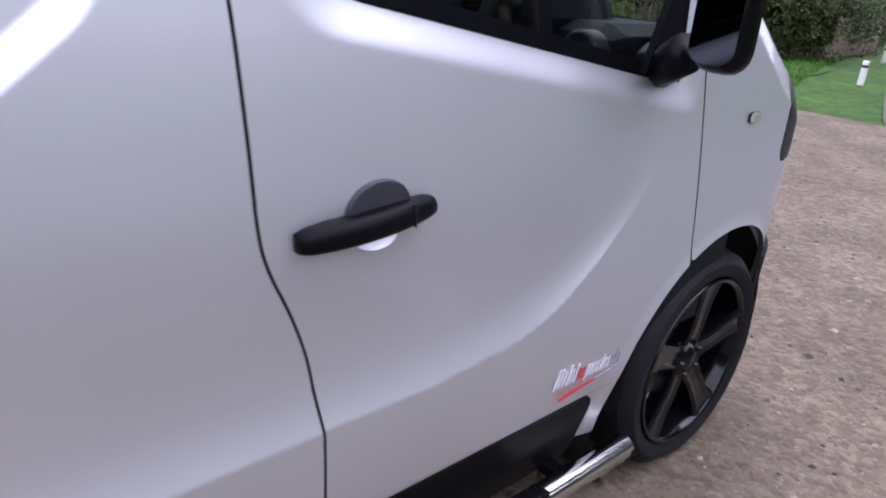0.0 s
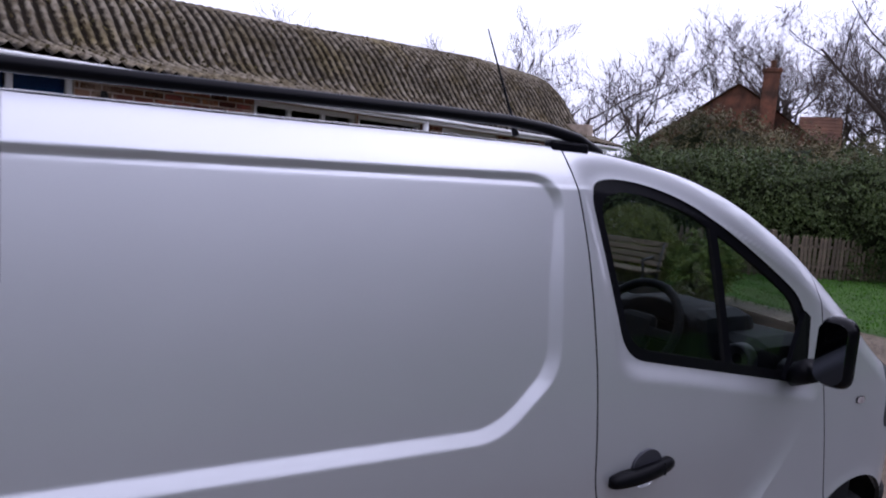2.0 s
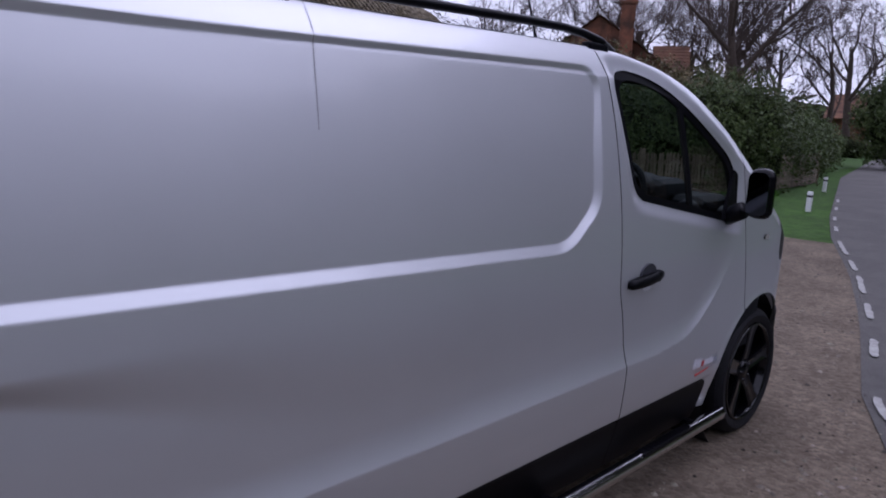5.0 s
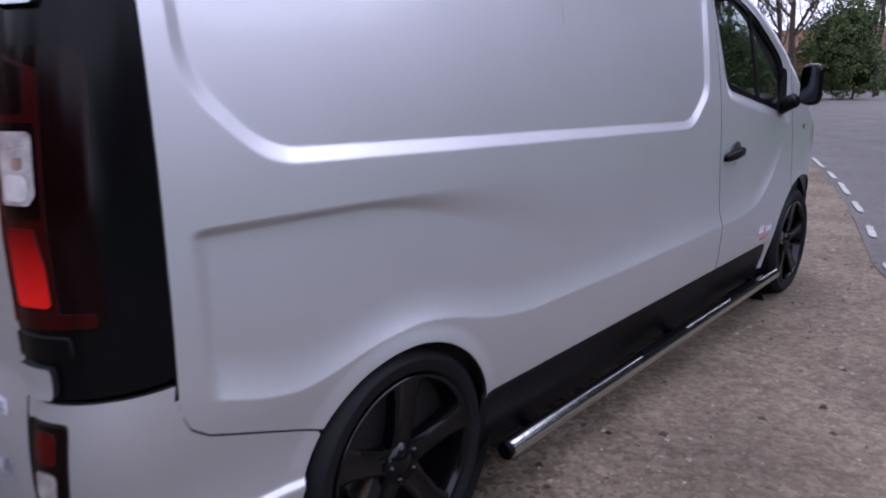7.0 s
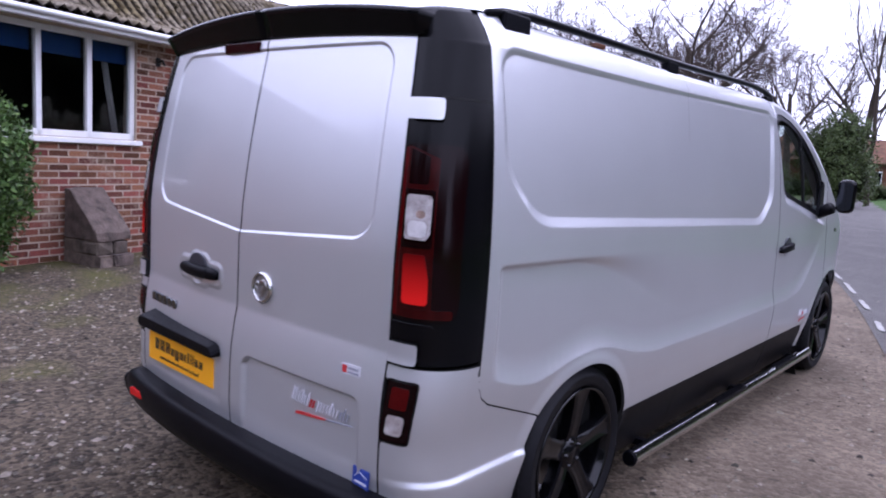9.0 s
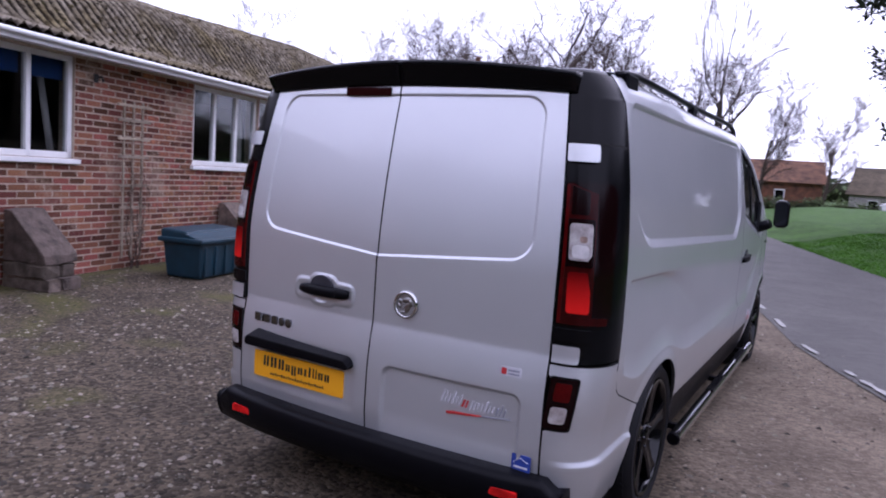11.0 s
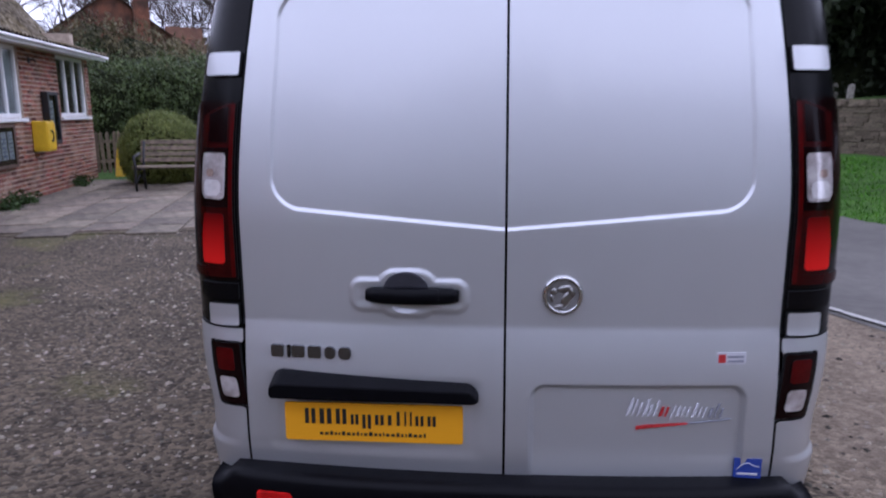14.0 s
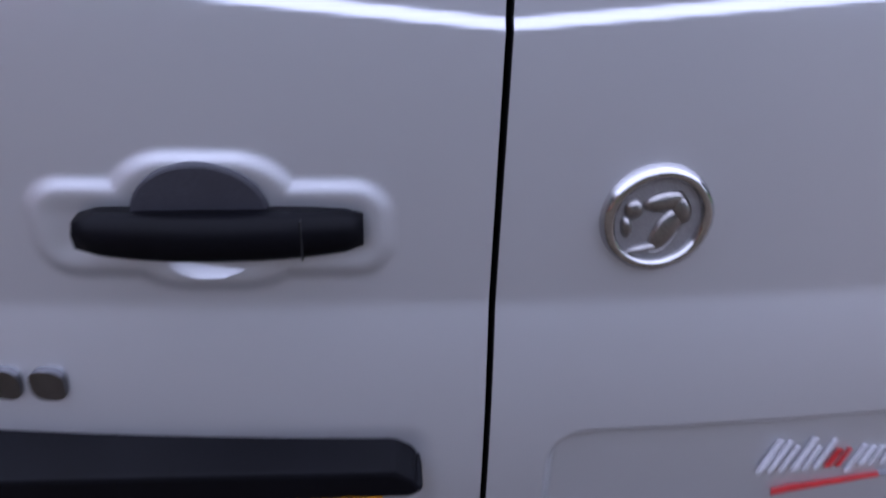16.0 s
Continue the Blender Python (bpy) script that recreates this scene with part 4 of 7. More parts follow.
def van_inside(van):
    """A liner coloured near black for the shade behind the panel gaps, floor, wheel boxes, bulkhead and the cab's
    furniture.
    """
    zs = (0.30, 0.6, 1.0, 1.4, 1.78, 1.84)
    ws = (0.84, 0.90, 0.90, 0.87, 0.83, 0.70)
    verts, faces = [], []
    rows = (0.20, 0.45, 2.98)
    for y in rows:
        s = 0.80 if y < 0.3 else 1.0
        ring = [(w * s, y + (0.1 * (z - 1.1) if y < 0.3 and z > 1.1 else 0), z) for z, w in zip(zs, ws)]
        ring += [(-x, yy, z) for x, yy, z in reversed(ring)]
        verts += ring
    n = 12
    for a in range(len(rows) - 1):
        for k in range(n):
            faces.append((a * n + k, a * n + (k + 1) % n, (a + 1) * n + (k + 1) % n, (a + 1) * n + k))
    faces.append(tuple(range(n)))
    faces.append(tuple(range(2 * n, 3 * n)))
    raw("load_bay_liner", verts, faces, CAVITY, van)
    part("underbody", boxed(-0.80, 0.80, 0.25, 5.0, 0.24, 0.32, 0.01), CAVITY, van)
    for hub in (HUB_R, HUB_F):
        for s in (1, -1):
            v, f = lathe([(0.05, 0.62 * s), (0.44, 0.62 * s), (0.44, 0.90 * s)], "x", 40)
            v = [(x, y + hub, z + HUB_Z) for x, y, z in v]
            raw("wheel_box", v, f, CAVITY, van, smooth=False)
    part("cab_floor", boxed(-0.85, 0.85, 2.98, 4.6, 0.45, 0.55, 0.02), DASH, van)
    bm = bmesh.new()
    box(bm, -0.82, 0.82, 4.00, 4.42, 0.75, 1.275, 0.08)
    box(bm, 0.18, 0.64, 3.92, 4.28, 1.10, 1.345, 0.07)
    box(bm, -0.2, 0.14, 3.90, 4.3, 0.7, 1.29, 0.05)
    part("dashboard", bm, DASH, van, smooth=False)
    # round end vents, a dial hood and a trimmed middle stack
    for vx, vy, vz in ((0.74, 3.975, 1.205), (0.20, 3.885, 1.19)):
        v, f = lathe([(0.020, 0.012), (0.042, 0.006), (0.050, 0.0), (0.056, 0.008), (0.056, 0.05)], "y", 24)
        raw("air_vent", [(a + vx, b + vy, c + vz) for a, b, c in v], f, WELL, van, "round dark air vent", smooth=True)
    part("dial_hood", prism([(0.26 + 0.17 * (1 - math.cos(a)), 1.285 + 0.085 * math.sin(a)) for a in np.linspace(0, math.pi, 11)], 3.90, 4.10, 0.01), DASH, van, smooth=True)
    stack = part("middle_stack", boxed(-0.13, 0.09, 3.84, 3.92, 0.86, 1.20, 0.03), DASH, van)
    part("screen", boxed(-0.10, 0.06, 3.832, 3.842, 1.06, 1.15, 0.006), BLUE_FILM, stack, "dark blue display")
    for tx in (-0.135, 0.085):
        part("trim", boxed(tx, tx + 0.012, 3.830, 3.86, 0.88, 1.19, 0.004), DULL_CHROME, stack)
    for x0, x1 in ((0.15, 0.70), (-0.75, 0.05)):
        bm = bmesh.new()
        box(bm, x0, x1, 3.12, 3.62, 0.6, 0.85, 0.07)
        box(bm, x0, x1, 3.02, 3.18, 0.8, 1.42, 0.07)
        box(bm, x0 + 0.14, x1 - 0.14, 3.02, 3.14, 1.44, 1.62, 0.05)
        part("cab_seat", bm, SEAT, van)
    wheel_m = pose(0.42, 3.80, 1.255, 62, 0, 0)
    v, f = [], []
    ring = [wheel_m @ Vector((0.19 * math.cos(a), 0.19 * math.sin(a), 0)) for a in np.linspace(0, 2 * math.pi, 33)]
    v, f = tube(ring, 0.017, 8, False)
    sw = raw("steering_wheel", v, f, DASH, van, smooth=True)
    bm = bmesh.new()
    box(bm, -0.08, 0.08, -0.09, 0.07, -0.04, 0.02, 0.03, wheel_m)
    for a in (0, 180, 270):
        box(bm, 0.05, 0.19, -0.02, 0.02, -0.012, 0.012, 0.006, wheel_m @ pose(0, 0, 0, 0, 0, a))
    part("hub", bm, DASH, sw)


van_inside(van)


def road_wheel():
    """A low-profile tyre on a five-spoke black alloy rim; the outer face looks to +x."""
    hubo = bpy.data.objects.new("wheel", None)
    scene.collection.objects.link(hubo)
    r = TYRE
    v, f = lathe([(0.255, -0.215), (0.30, -0.222), (r - 0.013, -0.20), (r, -0.17), (r + 0.001, -0.10), (r, -0.045), (r - 0.008, -0.018), (r - 0.024, -0.003), (0.312, 0.005), (0.308, 0.008), (0.304, 0.006), (0.278, 0.005), (0.268, -0.006)], "x", 72)
    raw("tyre", v, f, RUBBER, hubo, smooth=True)
    # tread: slanted lugs round the shoulder
    for x0, x1, lean in ((-0.085, -0.022, 0.03), (-0.20, -0.13, -0.03)):
        verts, faces = [], []
        for k in range(72):
            a = 2 * math.pi * k / 72
            b = len(verts)
            for rr in (r - 0.004, r + 0.0035):
                for xx, da in ((x0, -0.028), (x0, 0.028), (x1, 0.028 + lean), (x1, -0.028 + lean)):
                    drop = 0.007 if xx == -0.022 or xx == -0.20 else 0
                    verts.append((xx, (rr - drop) * math.cos(a + da), (rr - drop) * math.sin(a + da)))
            faces += [(b + 4, b + 5, b + 6, b + 7), (b, b + 1, b + 5, b + 4), (b + 1, b + 2, b + 6, b + 5), (b + 2, b + 3, b + 7, b + 6), (b + 3, b, b + 4, b + 7)]
        raw("tread", verts, faces, RUBBER, hubo, kind="stuff")
    v, f = lathe([(0.262, -0.010), (0.265, 0.003), (0.257, 0.006), (0.248, -0.008), (0.240, -0.06), (0.226, -0.19), (0.15, -0.195)], "x", 64)
    raw("rim", v, f, ALLOY, hubo, smooth=True)
    for k in range(5):
        bm = bmesh.new()
        prof = ((0.045, 0.040, -0.030), (0.11, 0.036, -0.020), (0.19, 0.040, -0.014), (0.235, 0.052, -0.008), (0.250, 0.060, -0.006))
        rings = []
        for rr, w, x in prof:
            rings.append([bm.verts.new((x + dx, w * k_, rr)) for dx, k_ in ((0.0, -1.0), (0.006, -0.72), (0.001, -0.30), (0.001, 0.30), (0.006, 0.72), (0.0, 1.0), (-0.045, 0.8), (-0.045, -0.8))])
        for a, b in zip(rings, rings[1:]):
            for i in range(8):
                bm.faces.new((a[i], a[(i + 1) % 8], b[(i + 1) % 8], b[i]))
        bm.faces.new(rings[-1])
        bmesh.ops.recalc_face_normals(bm, faces=bm.faces)
        bmesh.ops.transform(bm, matrix=Matrix.Rotation(radians(72 * k - 4), 4, "X"), verts=bm.verts)
        part("spoke", bm, ALLOY, hubo)
    v, f = lathe([(0.0, -0.012), (0.028, -0.012), (0.032, -0.018), (0.06, -0.02), (0.068, -0.05)], "x", 32)
    raw("hub", v, f, ALLOY, hubo, smooth=True)
    for k in range(5):
        a = radians(72 * k + 32)
        v, f = lathe([(0.0, -0.008), (0.008, -0.009), (0.009, -0.03)], "x", 8)
        raw("wheel_nut", [(x, y + 0.048 * math.cos(a), z + 0.048 * math.sin(a)) for x, y, z in v], f, ALLOY, hubo, smooth=True)
    v, f = lathe([(0.03, -0.10), (0.15, -0.10), (0.15, -0.12)], "x", 40)
    raw("brake_disc", v, f, DULL_CHROME, hubo)
    return hubo


first_wheel = road_wheel()
first_wheel.parent = van
for n_wheel, (s, hub_at) in enumerate(((1, HUB_R), (1, HUB_F), (-1, HUB_R), (-1, HUB_F))):
    m_wheel = pose(0.945 * s, hub_at, HUB_Z, (0, 2, 33, 50)[n_wheel], 0, 0 if s > 0 else 180)
    if n_wheel == 0:
        first_wheel.matrix_basis = m_wheel
    else:
        copy_thing(first_wheel, m_wheel)

# ---- ground, road, verge ----
def kerb_x(y):
    """The near edge of the lane."""
    return np.interp(y, [-60, -10, 2.8, 4.34, 5.5, 7.6, 9.8, 12.7, 15.8, 30, 70, 150, 400], [24, 7.4, 2.50, 1.77, 1.25, 0.66, -0.06, -1.16, -2.15, -6.2, -15.0, -30.0, -70.0])


LANE = 4.0


def height(x, y):
    """The verge rises from the lane to the churchyard wall and a little behind it."""
    d = x - kerb_x(y) - LANE
    return 0.55 * step(d, 0.0, 2.8) + 0.55 * step(d, 3.2, 9.0) + 0.35 * step(d, 10, 30)


def sheet_grid(name, us, vs, place, material, label, category, kind="structure"):
    verts = [place(u, v) for u in us for v in vs]
    n = len(vs)
    faces = [(a * n + b, (a + 1) * n + b, (a + 1) * n + b + 1, a * n + b + 1) for a in range(len(us) - 1) for b in range(n - 1)]
    return tagged(raw(name, verts, faces, material, smooth=True), label, category, "", kind)


def spaced(a, b, near, grow):
    out, v, s = [0.0], 0.0, near
    while v < b:
        v += s
        s *= grow
        out.append(v)
    left, v, s = [], 0.0, near
    while v > a:
        v -= s
        s *= grow
        left.append(v)
    return list(reversed(left)) + out


gx, gy = spaced(-900, 900, 0.6, 1.07), spaced(-900, 1200, 0.6, 1.06)
ground = sheet_grid("ground", gx, gy, lambda x, y: (x, y, float(height(np.array(x), np.array(y))) - 0.02), GRASS_SOIL, "short green grass and soil that reaches the horizon", "ground")

HALL = pose(-5.55, 0.5, 0, 0, 0, 104.04)


def hall_x(y):
    return -5.55 - 0.25 * (y - 0.5)


def gravel_place(u, y):
    a, b = hall_x(y) - 0.6, kerb_x(y) + 0.05
    x = a + (b - a) * u
    bumps = 0.012 * noise.noise(Vector((x * 0.9, y * 0.9, 0))) + 0.006 * noise.noise(Vector((x * 3.5, y * 3.5, 3)))
    return (x, y, 0.004 + bumps * 0.5)


gravel = sheet_grid("gravel_yard", list(np.linspace(0, 1, 90)), list(np.arange(-14, 12.2, 0.12)), gravel_place, GRAVEL, "trodden grey-brown gravel with loose stones and damp patches", "gravel")
road = sheet_grid("road", list(np.linspace(0, 1, 7)), [float(v) for v in np.concatenate([np.arange(-60, 30, 0.8), np.arange(30, 300, 6)])], lambda u, y: (float(kerb_x(y)) + LANE * u, y, 0.010 + 0.03 * u * (1 - u)), ASPHALT, "narrow worn grey asphalt lane", "road")
verge = sheet_grid("grass_verge", list(np.linspace(0, 1, 20)), list(np.arange(-20, 40, 0.5)), lambda u, y: (float(kerb_x(y)) + LANE + 0.0 + 3.2 * u, y, float(height(kerb_x(y) + LANE + 3.2 * u, np.array(y))) + 0.012 + 0.03 * noise.noise(Vector((u * 6, y, 1)))), GRASS_SOIL, "bright green mown grass bank beside the lane", "grass")


def lawn_place(u, y):
    a, b = -9.5, float(kerb_x(y)) - 1.3 - 0.15 * math.sin(y * 1.3)
    return (a + (b - a) * u, y, 0.035 * min(1, 12 * (1 - u)) * min(1, 2 * (y - 12.0)) + 0.004)


lawn = sheet_grid("lawn", list(np.linspace(0, 1, 30)), list(np.arange(12.0, 34, 0.5)), lawn_place, GRASS_SOIL, "small green lawn in front of a picket fence", "grass")

# dashes along the near edge of the lane
def road_dash(y0, y1, seed):
    """One worn dash that follows the lane's edge, its rim eaten by grit."""
    verts, faces = [], []
    n = max(4, int((y1 - y0) / 0.06))
    mid = (y0 + y1) / 2
    for i in range(n + 1):
        y = y0 + (y1 - y0) * i / n
        x = float(kerb_x(y)) + 0.09
        worn = 0.5 if i in (0, n) else 1.0
        for sx in (-1, 1):
            verts.append((x + sx * 0.030 * worn + 0.022 * noise.noise(Vector((y * 9, sx * 3, seed))) - float(kerb_x(mid)), y - mid, 0.0))
            verts.append((verts[-1][0], y - mid, 0.006))
    for i in range(n):
        b = 4 * i
        faces += [(b + 1, b + 3, b + 7, b + 5), (b, b + 1, b + 5, b + 4), (b + 2, b + 6, b + 7, b + 3)]
    ob = tagged(raw("road_marking", verts, faces, ROAD_PAINT), "worn white painted dash at the edge of the lane", "road marking", "edge dashes")
    ob.matrix_world = pose(float(kerb_x(mid)), mid, 0.020)


for k, (y0, y1) in enumerate(((1.75, 2.15), (2.72, 3.30), (4.0, 4.45), (4.56, 4.72), (5.25, 5.6), (6.5, 7.0), (7.7, 8.3), (8.78, 9.7), (10.05, 10.75), (11.2, 12.4), (13.6, 14.2), (15.2, 15.8), (17.2, 17.9), (19.2, 20.0))):
    road_dash(y0, y1, k)

# ---- the village hall ----
WALL_H, U0, U1 = 2.62, -7.0, 12.55
WINDOWS = [(-2.3, -0.6), (0.34, 2.06), (4.17, 5.82), (7.62, 9.05), (10.75, 12.3)]
WZ0, WZ1 = 1.34, 2.47
DOOR_U = (5.86, 7.13)


def build_hall():
    hall = thing("village_hall", "low red-brick hall with white windows under a mossy corrugated roof", "building", m=HALL)
    bm = bmesh.new()
    cuts = sorted([(a, b, WZ0, WZ1) for a, b in WINDOWS] + [(DOOR_U[0], DOOR_U[1], 0.0, WZ1)])
    u = U0
    for a, b, z0, z1 in cuts:
        box(bm, u, a, 0.0, 0.22, 0, WALL_H)
        if z0 > 0:
            box(bm, a, b, 0.0, 0.22, 0, z0)
        box(bm, a, b, 0.0, 0.22, z1, WALL_H)
        u = b
    box(bm, u, U1, 0.0, 0.22, 0, WALL_H)
    box(bm, U1 - 0.22, U1, 0.22, 4.3, 0, 3.0)
    box(bm, U0, U0 + 0.22, 0.22, 4.3, 0, 3.0)
    box(bm, U0, U1, 4.1, 4.3, 0, 2.9)
    wall = part("wall", bm, MORTAR, hall, "mortared brick wall")
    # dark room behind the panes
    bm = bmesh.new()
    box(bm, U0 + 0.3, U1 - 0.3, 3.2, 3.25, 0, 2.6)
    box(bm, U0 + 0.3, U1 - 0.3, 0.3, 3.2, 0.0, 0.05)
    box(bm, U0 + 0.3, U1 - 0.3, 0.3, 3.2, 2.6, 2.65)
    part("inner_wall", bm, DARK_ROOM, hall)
    # roof: a shallow skirt at the eaves, then a barrel of corrugated sheets
    prof_w = [-0.36, 0.1, 0.5, 0.75, 0.95, 1.25, 1.6, 2.0, 2.6, 3.4, 4.1, 4.45]
    prof_z = [2.60, 2.70, 2.79, 2.88, 3.09, 3.41, 3.64, 3.755, 3.74, 3.5, 3.0, 2.65]
    ww = np.linspace(-0.36, 4.45, 40)
    zz = np.interp(ww, prof_w, prof_z)
    zz[1:-1] = (zz[:-2] + 2 * zz[1:-1] + zz[2:]) / 4
    us = np.arange(U0 - 0.1, U1 + 0.35, 0.0365)
    verts, faces = [], []
    for i, u in enumerate(us):
        wave = 0.034 * math.cos(i * math.pi / 2)
        for k, (w, z) in enumerate(zip(ww, zz)):
            swell = float(np.interp(u, [U0, 1.5, 6.0, 10.5, 12.9], [-0.02, 0.0, 0.16, 0.42, 0.36])) * float(np.clip((w - 0.6) / 1.4, 0, 1))
            lap = 0.012 * (int((w + 0.36) / 1.1) % 2)
            nx, nz = 0.25, 0.97
            sag = 0.03 * noise.noise(Vector((u * 0.5, w * 0.6, 0)))
            verts.append((u, w - wave * nx * 0.5, z + swell + wave * nz + lap + sag))
    n = len(ww)
    for a in range(len(us) - 1):
        for b in range(n - 1):
            faces.append((a * n + b, (a + 1) * n + b, (a + 1) * n + b + 1, a * n + b + 1))
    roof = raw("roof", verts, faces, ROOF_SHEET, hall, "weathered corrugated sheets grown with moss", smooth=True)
    # moss cushions
    verts, faces = [], []
    rng = random.Random(5)
    for k in range(26000):
        u, w = rng.uniform(U0, U1), rng.uniform(-0.1, 2.9)
        if noise.noise(Vector((u * 0.7, w * 0.9, 5))) + 0.5 * noise.noise(Vector((u * 2.6, w * 2.6, 9))) < rng.uniform(-0.6, 0.55):
            continue
        crown = math.cos((u - U0 + 0.1) / 0.146 * 2 * math.pi)
        if crown > rng.uniform(-0.6, 1.2):
            continue
        z = float(np.interp(w, ww, zz)) + float(np.interp(u, [U0, 1.5, 6.0, 10.5, 12.9], [-0.02, 0.0, 0.16, 0.42, 0.36])) * min(1.0, max(0.0, (w - 0.6) / 1.4)) + 0.034 * crown + 0.03 * noise.noise(Vector((u * 0.5, w * 0.6, 0)))
        s = rng.uniform(0.012, 0.042)
        b = len(verts)
        for a in range(5):
            verts.append((u + s * math.cos(a * 1.2566) * rng.uniform(0.7, 1.5), w + s * math.sin(a * 1.2566), z - 0.012 + rng.uniform(-0.01, 0.006)))
        verts.append((u, w, z + 0.012 + s * 0.5))
        faces += [(b + a, b + (a + 1) % 5, b + 5) for a in range(5)]
    raw("moss", verts, faces, MOSS, roof, "brown-green moss cushions", kind="stuff")
    # closing gable at the far end
    bm = bmesh.new()
    f = bm.faces.new([bm.verts.new((U1 - 0.02, float(w), float(z) - 0.04)) for w, z in zip(ww, zz)] + [bm.verts.new((U1 - 0.02, 4.3, 2.5)), bm.verts.new((U1 - 0.02, 0.0, 2.5))])
    r = bmesh.ops.extrude_face_region(bm, geom=[f])
    bmesh.ops.translate(bm, vec=(-0.12, 0, 0), verts=[v for v in r["geom"] if isinstance(v, bmesh.types.BMVert)])
    part("gable", bm, WOOD_GREY, hall)
    # fascia, gutter
    part("fascia", boxed(U0 - 0.1, U1 + 0.15, -0.33, -0.30, 2.465, 2.56, 0.004), WHITE_PAINT, hall, "white painted fascia board")
    part("soffit", boxed(U0 - 0.1, U1 + 0.15, -0.30, 0.0, 2.50, 2.53), WHITE_PAINT, hall)
    v, f = tube([(U0 - 0.1, -0.36, 2.535), (U1 + 0.18, -0.36, 2.535)], 0.03, 10)
    raw("gutter", v, f, WHITE_PAINT, hall, "white half-round gutter", smooth=True)
    # windows
    for k, (a, b) in enumerate(WINDOWS):
        win = bpy.data.objects.new("window", None)
        scene.collection.objects.link(win)
        win.parent = hall
        w3 = (b - a) / 3
        bm = bmesh.new()
        for x0, x1, z0, z1 in ((a, b, WZ0, WZ0 + 0.07), (a, b, WZ1 - 0.06, WZ1), (a, a + 0.06, WZ0, WZ1), (b - 0.06, b, WZ0, WZ1), (a + w3 - 0.03, a + w3 + 0.03, WZ0, WZ1), (a + 2 * w3 - 0.03, a + 2 * w3 + 0.03, WZ0, WZ1)):
            box(bm, x0, x1, 0.03, 0.10, z0, z1, 0.006)
        part("window_frame", bm, WHITE_PAINT, win, "white painted window frame")
        part("window_sill", boxed(a - 0.05, b + 0.05, -0.06, 0.1, WZ0 - 0.06, WZ0 - 0.005, 0.008), WHITE_PAINT, win)
        for i in range(3):
            p = part("pane", boxed(a + i * w3 + 0.035, a + (i + 1) * w3 - 0.035, 0.062, 0.068, WZ0 + 0.06, WZ1 - 0.05), PANE, win)
            p.visible_shadow = False
            if k in (1, 2):
                part("blind", boxed(a + i * w3 + 0.03, a + (i + 1) * w3 - 0.03, 0.14, 0.16, WZ1 - 0.27, WZ1 - 0.04, 0.004), BLUE_BLIND, win, "rolled blue blind") if k == 1 else None
        for i in ((1, 2) if k == 3 else (2,) if k in (1, 2) else (0,)):
            verts, faces = [], []
            ua = a + i * w3 + (0.03 if k == 3 else 0.1)
            wide = 0.07 if k == 1 else 0.43 if k == 3 else 0.34
            for j in range(14):
                x = ua + (0.36 if k == 1 else 0) + wide * j / 13
                y = (0.105 if k == 3 else 0.2) + 0.02 * math.sin(j * 1.9)
                pinch = 0.5 if k in (1, 2) else 1.0
                verts += [(x, y, WZ0 - 0.2), (x - 0.24 if k == 1 else ua + (x - ua) * (0.35 + 0.5 * pinch) + 0.12 * (1 - pinch), y, WZ1)]
            faces = [(2 * j, 2 * j + 2, 2 * j + 3, 2 * j + 1) for j in range(13)]
            c = raw("curtain", verts, faces, NET if k == 3 else CURTAIN, win, "white net curtain" if k == 3 else "pale gathered curtain", smooth=True)
            sol = c.modifiers.new("thickness", "SOLIDIFY")
            sol.thickness = 0.004
    # the white double door under a fanlight
    a, b = DOOR_U
    door = bpy.data.objects.new("entrance_door", None)
    scene.collection.objects.link(door)
    door.parent = hall
    bm = bmesh.new()
    for x0, x1, z0, z1 in ((a, a + 0.05, 0, WZ1), (b - 0.05, b, 0, WZ1), (a, b, WZ1 - 0.05, WZ1), (a, b, 2.02, 2.08)):
        box(bm, x0, x1, 0.02, 0.12, z0, z1, 0.005)
    part("door_frame", bm, WHITE_PAINT, door)
    p = part("fanlight", boxed(a + 0.05, b - 0.05, 0.06, 0.066, 2.08, WZ1 - 0.05), PANE, door, "glass fanlight over the door")
    p.visible_shadow = False
    mid = a + 0.46
    for x0, x1 in ((a + 0.05, mid), (mid + 0.004, b - 0.05)):
        bm = bmesh.new()
        box(bm, x0, x1, 0.05, 0.09, 0.03, 2.02, 0.005)
        for z0, z1 in ((0.2, 0.9), (1.05, 1.85)):
            box(bm, x0 + 0.09, x1 - 0.09, 0.04, 0.05, z0, z1, 0.008)
        part("door_leaf", bm, WHITE_PAINT, door, "white panelled door leaf")
    part("door_handle", boxed(mid + 0.03, mid + 0.05, 0.0, 0.05, 0.95, 1.10, 0.006), DULL_CHROME, door)
    notice = part("door_notice", boxed(b - 0.42, b - 0.22, 0.030, 0.036, 1.35, 1.62), BLUE_FILM, door, "blue and white notice with unreadable lines")
    bm = bmesh.new()
    for i in range(5):
        box(bm, b - 0.40, b - 0.25, 0.026, 0.0295, 1.38 + 0.045 * i, 1.395 + 0.045 * i)
    part("notice_lines", bm, PAPER, notice)
    part("door_step", boxed(a - 0.1, b + 0.1, -0.4, 0.05, 0.0, 0.05, 0.01), SLAB, hall)
    # brick pier strip beside the door and the white downpipe post
    part("door_pier", boxed(b, b + 0.2, -0.02, 0.05, 0, WZ1, 0.004), BRICK, hall)
    v, f = tube([(6.93, -0.30, 0.0), (6.93, -0.30, 2.5)], 0.045, 12)
    raw("post", v, f, WHITE_PAINT, hall, "white round post under the eaves", smooth=True)
    return hall, wall


